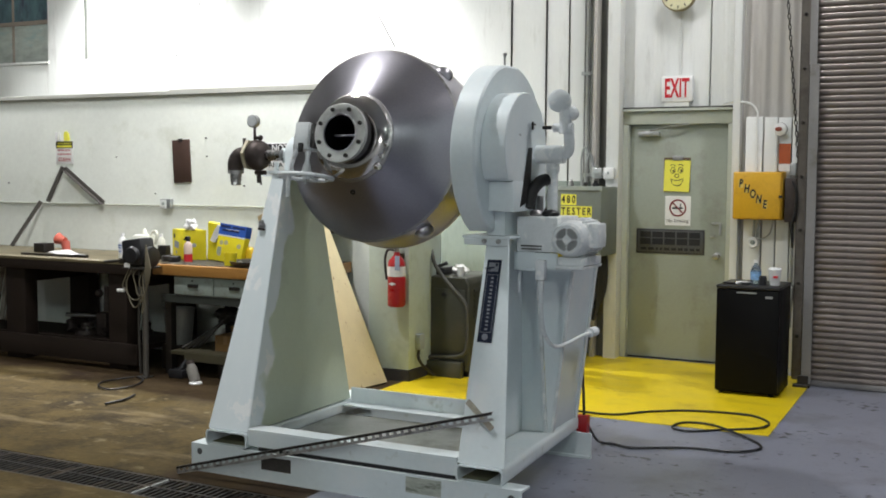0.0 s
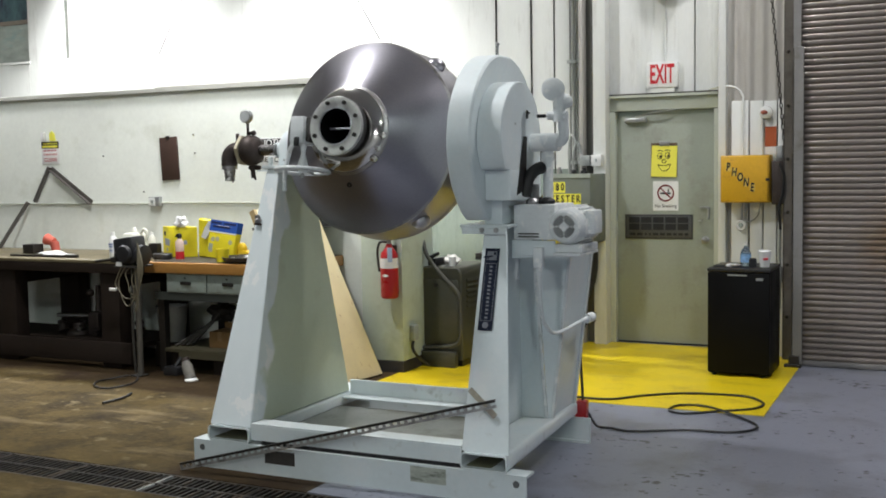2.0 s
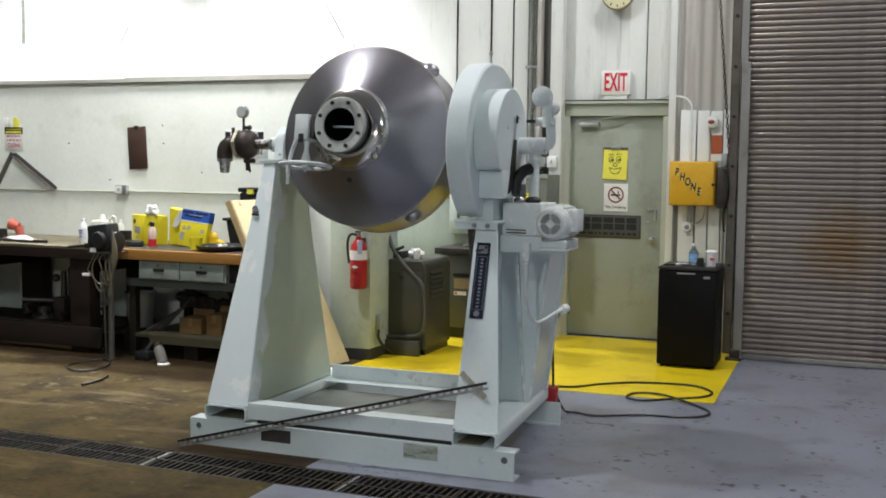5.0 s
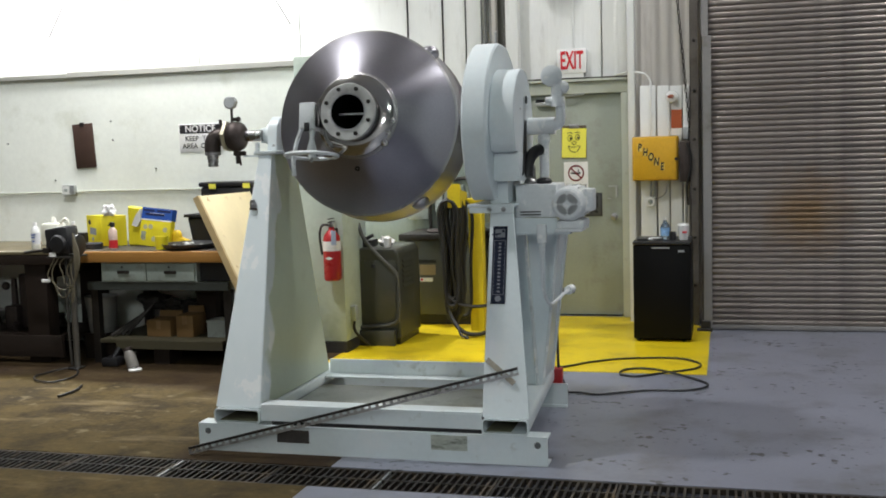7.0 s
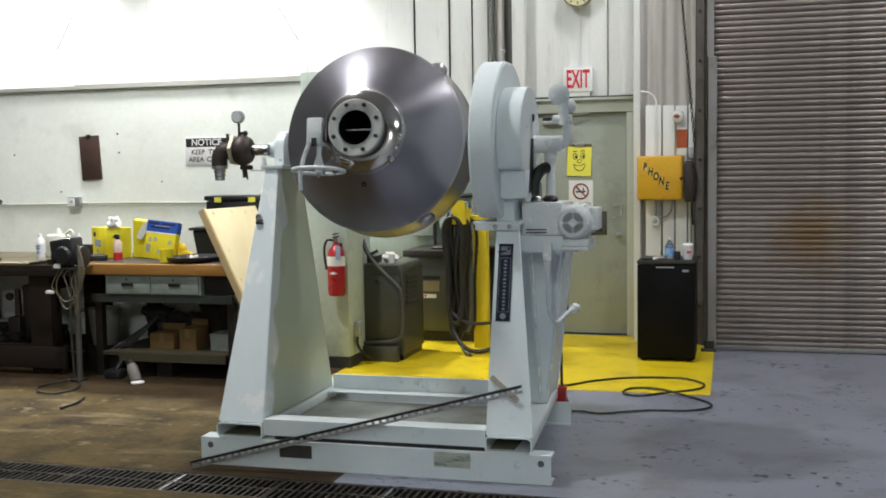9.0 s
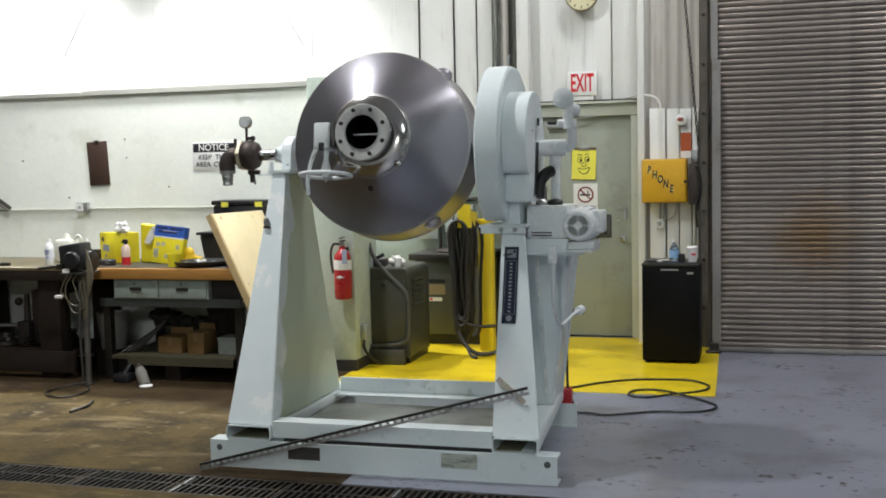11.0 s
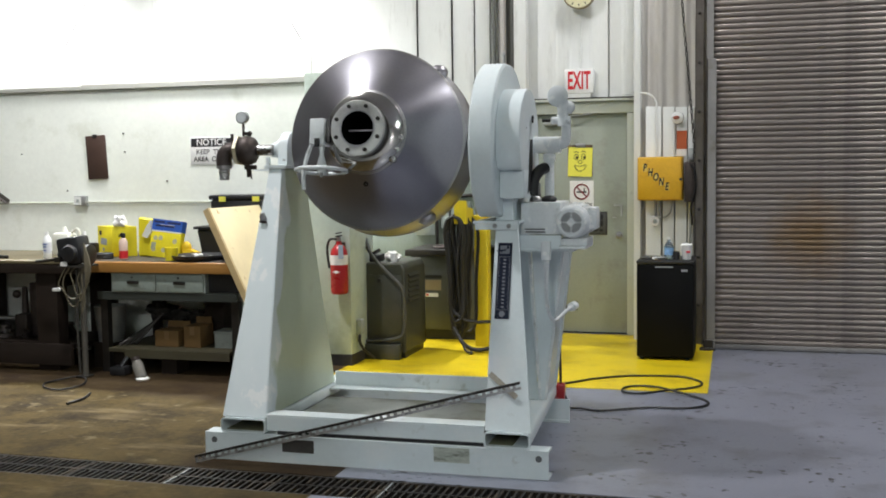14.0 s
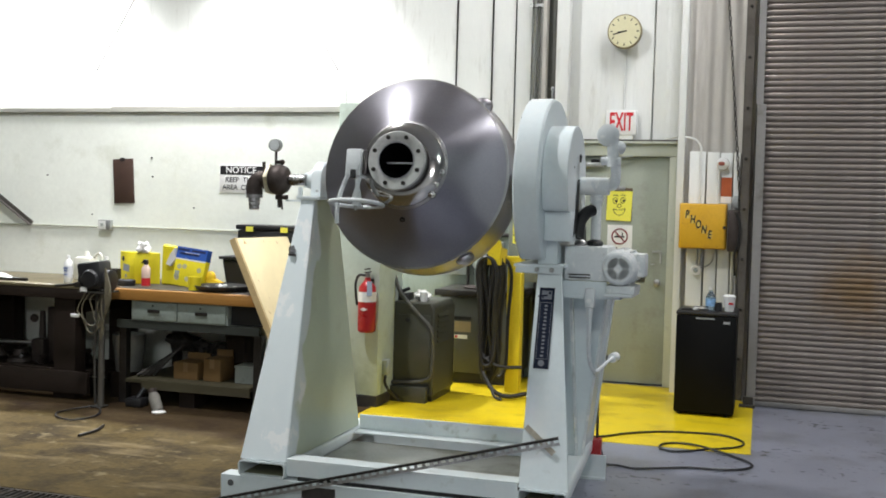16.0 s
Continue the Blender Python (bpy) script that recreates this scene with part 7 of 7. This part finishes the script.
# left end of the dark bench
st = solid("steel_block", S().box(-7.06, -6.93, 6.60, 6.72, 0.889, 0.97, bev=0.004), DARK_STEEL, "dark steel block on the bench", "block")
rcup = thing("red_funnel", (-6.80, 6.75, 0.889), "red plastic funnel cup on the bench", "cup")
part("cup", S().lathe([(0, 0.036), (0.05, 0.044), (0.085, 0.054), (0.085, 0.049), (0.015, 0.033)], (-6.83, 6.75, 0.985), (-0.93, -0.1, 0.30), 20), material("faded_red_plastic", (0.55, 0.12, 0.08), 0.45), rcup)
part("stem", S().rod((-6.805, 6.75, 0.889), (-6.83, 6.75, 0.985), 0.034, 14, 0.042), material("faded_red_stem", (0.50, 0.11, 0.08), 0.45), rcup)
cloth = S()
n = 14
vv, ff = [], []
for i in range(n + 1):
    for j in range(7):
        u, w = i / n, j / 6
        vv.append((-6.735 + u * 0.36 + 0.02 * math.sin(5 * w), 6.40 + w * 0.16, 0.893 + 0.055 * math.sin(math.pi * u) ** 0.7 * (1 - 0.5 * u) * math.sin(math.pi * (0.15 + 0.7 * w)) + 0.006 * math.sin(9 * u + 4 * w)))
for i in range(n):
    for j in range(6):
        a = i * 7 + j
        ff.append((a, a + 1, a + 8, a + 7))
for z in (0.0,):
    base_n = len(vv)
    vv += [(p[0], p[1], 0.8895) for p in vv[:]]
    ff += [tuple(base_n + q for q in f[::-1]) for f in ff[:]]
cloth.add(vv, ff)
solid("white_cloth", cloth, PRINT_WHITE, "crumpled white cloth on the dark bench", "cloth", base=(-6.6, 6.48, 0.889))
solid("hand_file", S().box(-6.93, -6.31, 6.34, 6.38, 0.889, 0.905).rod((-6.31, 6.36, 0.90), (-6.17, 6.36, 0.90), 0.014, 8), DARK_STEEL, "dark steel bar tool lying on the bench", "hand tool")

# boards and a bottle standing under the far end of the dark bench
OLD_BOARD = material("old_grey_board", (0.30, 0.27, 0.22), 0.7, vary=0.3, scale=4, stretch=(4, 4, 0.5))
for x0, w, h, lean in ((-7.93, 0.055, 0.60, 0.05), (-7.83, 0.05, 0.56, 0.03), (-7.75, 0.035, 0.58, 0.06)):
    solid("timber_offcut", S().hexa([(x0, 6.86, 0.201), (x0 + w, 6.86, 0.201), (x0 + w, 6.885, 0.201), (x0, 6.885, 0.201), (x0 + lean, 6.955, 0.201 + h), (x0 + w + lean, 6.955, 0.201 + h), (x0 + w + lean, 6.974, 0.201 + h), (x0 + lean, 6.974, 0.201 + h)]), OLD_BOARD, "old grey board leaning under the dark bench", "board", group="boards under the bench")
bottle("oil_bottle", -7.70, 6.55, 0.201, 0.045, 0.24, CREAM, BLACK_PLASTIC, "dirty cream oil bottle on the low shelf")

# under the dark bench
uv = thing("old_vise", (-6.35, 6.62, 0.201), "rusty old machine vise stored on the bench's low shelf", "vise")
part("base", S().lathe([(0, 0.11), (0.03, 0.10), (0.05, 0.06), (0.10, 0.05)], (-6.42, 6.6, 0.201), (0, 0, 1), 20), RUST_IRON, uv)
part("bar", S().rod((-6.62, 6.55, 0.36), (-6.22, 6.62, 0.36), 0.018, 10), STEEL_DULL, uv)
part("jaw", S().box(-6.28, -6.16, 6.55, 6.7, 0.202, 0.40, bev=0.015), RUST_IRON, uv)
part("post", S().rod((-6.25, 6.66, 0.40), (-6.25, 6.66, 0.62), 0.03, 12, 0.022), RUST_IRON, uv)
part("arm", S().box(-6.18, -6.10, 6.62, 6.72, 0.202, 0.66, bev=0.015), RUST_IRON, uv)
part("ball_end", S().ball((-6.30, 6.62, 0.56), 0.035, 12), RUST_IRON, uv)
rng = random.Random(21)
for i in range(9):
    x, y, r = -6.05 + rng.uniform(-0.55, 0.35), 6.55 + rng.uniform(-0.1, 0.3), rng.uniform(0.03, 0.06)
    t = thing("scrap_fitting", (x, y, 0.201), "dark oily pipe fitting on the low shelf", "fitting", "fittings under the bench")
    part("body", S().lathe([(0, r), (r * 0.5, r), (r * 0.6, r * 0.6), (r * 1.6, r * 0.6), (r * 1.7, r * 0.85), (r * 2.1, r * 0.85)], (x, y, 0.205 + r * 0.2), (rng.uniform(-0.7, 0.7), rng.uniform(-0.5, 0.5), 1), 14), RUST_IRON if i % 3 else STEEL_DULL, t)
can = thing("paint_can", (-7.15, 6.5, 0.201), "rusty cream paint can on the low shelf", "can")
part("can", S().lathe([(0, 0.05), (0.005, 0.053), (0.15, 0.053), (0.155, 0.048)], (-7.0, 6.45, 0.202), (0, 0, 1), 18), material("cream_paint_can", (0.42, 0.38, 0.28), 0.5, vary=0.2), can)
# under the right bench
bu = thing("metal_bucket", (-5.30, 6.66, 0.0), "dull grey metal bucket under the bench", "bucket")
part("bucket", S().lathe([(0.201, 0.10), (0.49, 0.13), (0.495, 0.135), (0.49, 0.125), (0.23, 0.09)], (-5.36, 6.56, 0.0), (0, 0, 1), 24), material("dull_zinc", (0.34, 0.34, 0.33), 0.45, 0.6, vary=0.15, scale=8), bu)
part("stand", S().box(-5.46, -5.26, 6.46, 6.66, 0.0, 0.20), DARK_WOOD, bu)
for x0, x1, z1, lab in ((-4.862, -4.655, 0.325, "brown cardboard box on the low shelf"), (-4.605, -4.46, 0.365, "narrow brown cardboard box on the low shelf")):
    t = thing("cardboard_box", ((x0 + x1) / 2, 6.5, 0.195), lab, "box", "boxes under the bench")
    part("carton", S().box(x0, x1, 6.40, 6.62, 0.196, z1, bev=0.004), CARDBOARD, t)
    part("flap", S().box(x0 + 0.005, x1 - 0.005, 6.60, 6.615, z1 + 0.001, z1 + 0.05), CARDBOARD, t)
    part("tape", S().box((x0 + x1) / 2 - 0.02, (x0 + x1) / 2 + 0.02, 6.3985, 6.4005, z1 - 0.07, z1 - 0.001), material("tape_brown", (0.22, 0.13, 0.06), 0.4), t)
wx = thing("parts_box", (-4.31, 6.5, 0.195), "small pale grey parts box on the low shelf", "box")
part("box", S().box(-4.35, -4.15, 6.42, 6.6, 0.196, 0.31, bev=0.006), GREY_ENAMEL, wx)
part("lid", S().box(-4.355, -4.145, 6.415, 6.605, 0.311, 0.328, bev=0.003), GREY_ENAMEL, wx)
dbx = thing("dark_box", (-4.47, 6.72, 0.195), "dark dusty box behind the cartons on the low shelf", "box")
part("carton", S().box(-4.545, -4.385, 6.64, 6.80, 0.196, 0.505, bev=0.006), DARK_WOOD, dbx)
part("lid", S().box(-4.552, -4.378, 6.633, 6.807, 0.506, 0.53, bev=0.004), DARK_WOOD, dbx)
SACK = material("dark_sack_cloth", (0.03, 0.028, 0.026), 0.8, vary=0.3, scale=12, bump=0.2)
heap = thing("rag_heap", (-4.85, 6.75, 0.196), "heap of dark oily rags on the low shelf", "rags")
for i in range(10):
    part("rag", S().crumple((-5.0 + rng.uniform(-0.1, 0.42), 6.72 + rng.uniform(-0.06, 0.2), 0.27 + rng.uniform(0, 0.16)), rng.uniform(0.06, 0.11), i + 40, 18, (1.3, 1, 0.8)), SACK, heap)
for i in range(4):
    solid("steel_rod", S().rod((-5.15 + 0.03 * i, 6.35 + 0.03 * i, 0.205), (-4.93 + 0.02 * i, 6.55, 0.38 + 0.02 * i), 0.012, 8), DARK_STEEL, "dark steel rod leaning on the low shelf", "rod", group="rods on the low shelf")
pk = solid("dark_pedal", S().box(-5.12, -4.98, 6.14, 6.25, 0.0, 0.07, bev=0.015).rod((-5.05, 6.2, 0.06), (-5.02, 6.25, 0.13), 0.02, 8), BLACK_PLASTIC, "dark foot pedal on the floor under the bench", "pedal", base=(-5.05, 6.2, 0))
gc = thing("glass_jar", (-4.79, 6.05, 0), "dusty glass jar with white base on the floor", "jar")
jm = Vector((-0.42, 0.10, 1)).normalized()
part("jar", S().lathe([(0.015, 0.042), (0.12, 0.043), (0.14, 0.034), (0.155, 0.03)], (-4.785, 6.07, 0), jm, 20), material("dusty_glass", (0.20, 0.19, 0.17), 0.25, vary=0.2), gc)
part("lid", S().lathe([(0.156, 0.035), (0.18, 0.035)], (-4.785, 6.07, 0), jm, 18), RUST_IRON, gc)
part("base", S().lathe([(0, 0.05), (0.008, 0.052), (0.018, 0.04)], (-4.775, 6.06, 0.0), (0, 0, 1), 20), PRINT_WHITE, gc)

# loose cable on the concrete
fl = thing("floor_cable", (-5.2, 5.7, 0), "loose black cable lying on the concrete floor", "cable")
part("cable", S().tube([(-5.33, 6.02, 0.012), (-5.20, 5.95, 0.012), (-5.09, 5.74, 0.012), (-5.14, 5.55, 0.012), (-5.30, 5.59, 0.012), (-5.40, 5.72, 0.012), (-5.37, 5.86, 0.014), (-5.27, 5.93, 0.03)], 0.0065, 8), BLACK_PLASTIC, fl)
solid("cable_end", S().tube([(-4.85, 5.48, 0.012), (-4.80, 5.33, 0.012), (-4.81, 5.15, 0.012)], 0.009, 8), BLACK_PLASTIC, "short piece of black cable on the concrete floor", "cable")

# ---- things on the partition ----
W = Y_BENCH
cn = solid("conduit_pipe", S().tube([(-14, W - 0.012, 1.30), (-9, W - 0.012, 1.305), (-6.08, W - 0.012, 1.312)], 0.008, 8, 0).tube([(-5.97, W - 0.012, 1.318), (-3.75, W - 0.012, 1.318)], 0.008, 8, 0), material("painted_over_conduit", (0.40, 0.41, 0.34), 0.6, vary=0.2, scale=3), "thin grey conduit along the partition", "conduit", kind="structure")
ob = thing("outlet_box", (-5.988, W, 1.29), "grey metal outlet box on the partition", "outlet")
part("box", S().box(-6.053, -5.933, W - 0.045, W - 0.001, 1.29, 1.375, bev=0.004), GALV, ob)
part("cover", S().box(-6.046, -5.980, W - 0.049, W - 0.0455, 1.297, 1.368), PANEL_WHITE, ob)
part("socket", S().box(-6.026, -5.998, W - 0.0515, W - 0.0495, 1.32, 1.345), GREY_ENAMEL, ob)
pmx = Matrix.Translation((-5.828, W - 0.008, 1.712)) @ Matrix.Rotation(radians(-3), 4, "Y")
hb = thing("brown_board", (-5.835, W, 1.52), "dark brown board hung crooked on the partition", "board")
part("board", S().box(-0.098, 0.098, -0.008, 0.007, -0.19, 0.19, pmx, bev=0.004), material("dark_brown_hardboard", (0.055, 0.030, 0.022), 0.5, vary=0.25, scale=6), hb)
part("clip", S().box(-0.022, 0.022, -0.012, -0.0085, 0.17, 0.20, pmx), DARK_STEEL, hb)
for x, z in ((-5.56, 1.915), (-5.55, 1.755), (-6.14, 1.42), (-8.0, 1.5), (-6.6, 1.75), (-5.15, 1.5)):
    solid("wall_screw", S().lathe([(0, 0.007), (0.010, 0.006)], (x, W - 0.0005, z), (0, -1, 0), 8), DARK_STEEL, "dark old screw in the partition", "screw", group="screws in the partition")
no = solid("notice_sign", S().box(-4.915, -4.515, W - 0.006, W - 0.001, 1.634, 1.866, bev=0.001), PRINT_WHITE, "white notice sign with black heading on the partition", "sign")
part("heading_bar", S().box(-4.907, -4.523, W - 0.0075, W - 0.0062, 1.786, 1.858), PRINT_BLACK, no)
lettering("heading", "NOTICE", 0.077, facing(-4.715, W - 0.0085, 1.822), PRINT_WHITE, no, 0.0004)
for words, x, z in (("KEEP", -4.797, 1.742), ("THIS", -4.640, 1.742), ("AREA", -4.815, 1.680), ("CLEAN", -4.625, 1.680)):
    lettering("word", words, 0.058, facing(x, W - 0.0072, z), PRINT_BLACK, no, 0.0004)
ct = thing("caution_sign", (-7.25, W, 1.68), "black, yellow and white caution sign on the partition", "sign")
part("plate", S().box(-7.36, -7.14, W - 0.006, W - 0.001, 1.685, 1.90, bev=0.001), PRINT_WHITE, ct)
part("black_band", S().box(-7.358, -7.142, W - 0.0075, W - 0.0062, 1.835, 1.898), PRINT_BLACK, ct)
part("yellow_band", S().box(-7.345, -7.155, W - 0.009, W - 0.0077, 1.842, 1.862), PAPER_YELLOW, ct)
bars("print_bar", -7.335, -7.16, (1.88,), W - 0.0077, 0.014, PAPER_YELLOW, ct, random.Random(4))
bars("print_bar", -7.335, -7.165, (1.815, 1.778), W - 0.0062, 0.017, material("faded_red_print", (0.55, 0.22, 0.22), 0.5), ct, random.Random(6))
lettering("word", "CLEAN", 0.05, facing(-7.25, W - 0.007, 1.727), material("dull_red_print", (0.45, 0.06, 0.07), 0.5), ct, 0.0004)
part("white_bracket", S().box(-7.345, -7.305, W - 0.03, W - 0.001, 1.902, 1.985, bev=0.004), PRINT_WHITE, ct)
part("yellow_tag", S().prism([(-7.25, 1.902), (-7.18, 1.902), (-7.19, 1.97), (-7.22, 1.995), (-7.25, 1.98)], W - 0.012, W - 0.001, "y"), PAPER_YELLOW, ct)


def leaning_bar(name, p, q, w, label, mat):
    p, q = Vector(p), Vector(q)
    d = (q - p)
    m = Matrix.Translation(p) @ d.to_track_quat("Z", "Y").to_matrix().to_4x4()
    return solid(name, S().box(-w / 2, w / 2, -w / 2, -w / 2 + 0.006, 0, d.length, m).box(-w / 2, -w / 2 + 0.006, -w / 2 + 0.006, w / 2, 0, d.length, m), mat, label, "angle iron", base=tuple(p))


ANGLE = material("grey_brown_angle_iron", (0.13, 0.12, 0.11), 0.5, 0.5, vary=0.2)
leaning_bar("angle_iron", (-7.445, W - 0.035, 1.332), (-7.245, W - 0.03, 1.66), 0.03, "dark angle iron resting on the conduit", ANGLE)
leaning_bar("angle_iron", (-6.745, W - 0.035, 1.325), (-7.235, W - 0.03, 1.645), 0.04, "dark angle iron resting on the conduit", ANGLE)
leaning_bar("angle_iron", (-7.80, W - 0.16, 0.90), (-7.53, W - 0.04, 1.33), 0.03, "dark bar leaning from the bench to the partition", ANGLE)

# wires slanting down from the roof before the deep wall
for x0, z0, x1, z1 in ((-4.47, 2.81, -4.74, 3.26), (-7.12, 2.83, -6.80, 3.36)):
    k = (7 - z0) / (z1 - z0)
    solid("hanging_wire", S().rod((x0, 8.6, z0), (x0 + (x1 - x0) * k, 8.6, 7.0), 0.006, 6), DARK_STEEL, "thin dark wire slanting down from the roof", "wire")

# ---- drain grates ----
bar_mesh = S().box(-0.006, 0.006, 0, 0.128, -0.025, 0, bev=0.0).mesh("cross_bar", GRATE_IRON)
for k in range(-4, 15):
    x0 = -3.22 + k * 0.575 - 0.575 * 3
    x1 = x0 + 0.570
    g = thing("drain_grate", ((x0 + x1) / 2, (G0 + G1) / 2, -0.03), "dark slotted iron drain grate in the floor", "drain grate", "drain grates")
    part("side_bar", S().box(x0, x1, G0 + 0.004, G0 + 0.022, -0.03, -0.002), GRATE_IRON, g)
    part("side_bar", S().box(x0, x1, G1 - 0.022, G1 - 0.004, -0.03, -0.002), GRATE_IRON, g)
    part("middle_bar", S().box(x0, x1, (G0 + G1) / 2 - 0.008, (G0 + G1) / 2 + 0.008, -0.03, -0.002), GRATE_IRON, g)
    part("end_bar", S().box(x0, x0 + 0.012, G0 + 0.0225, G1 - 0.0225, -0.03, -0.0022), GALV if k in (3, 5) else GRATE_IRON, g)
    part("end_bar", S().box(x1 - 0.012, x1, G0 + 0.0225, G1 - 0.0225, -0.03, -0.0022), GRATE_IRON, g)
    near = -3 <= k <= 10
    rest = S()
    for i in range(1, 15):
        x = x0 + i * 0.038
        for y in (G0 + 0.023, (G0 + G1) / 2 + 0.009):
            if near and i % 2:
                piece("cross_bar", bar_mesh, g, (x, y, -0.003))
            else:
                rest.box(x - 0.006, x + 0.006, y, y + 0.128, -0.028, -0.003)
    tagged(part("grating", rest, GRATE_IRON, g), kind="stuff")
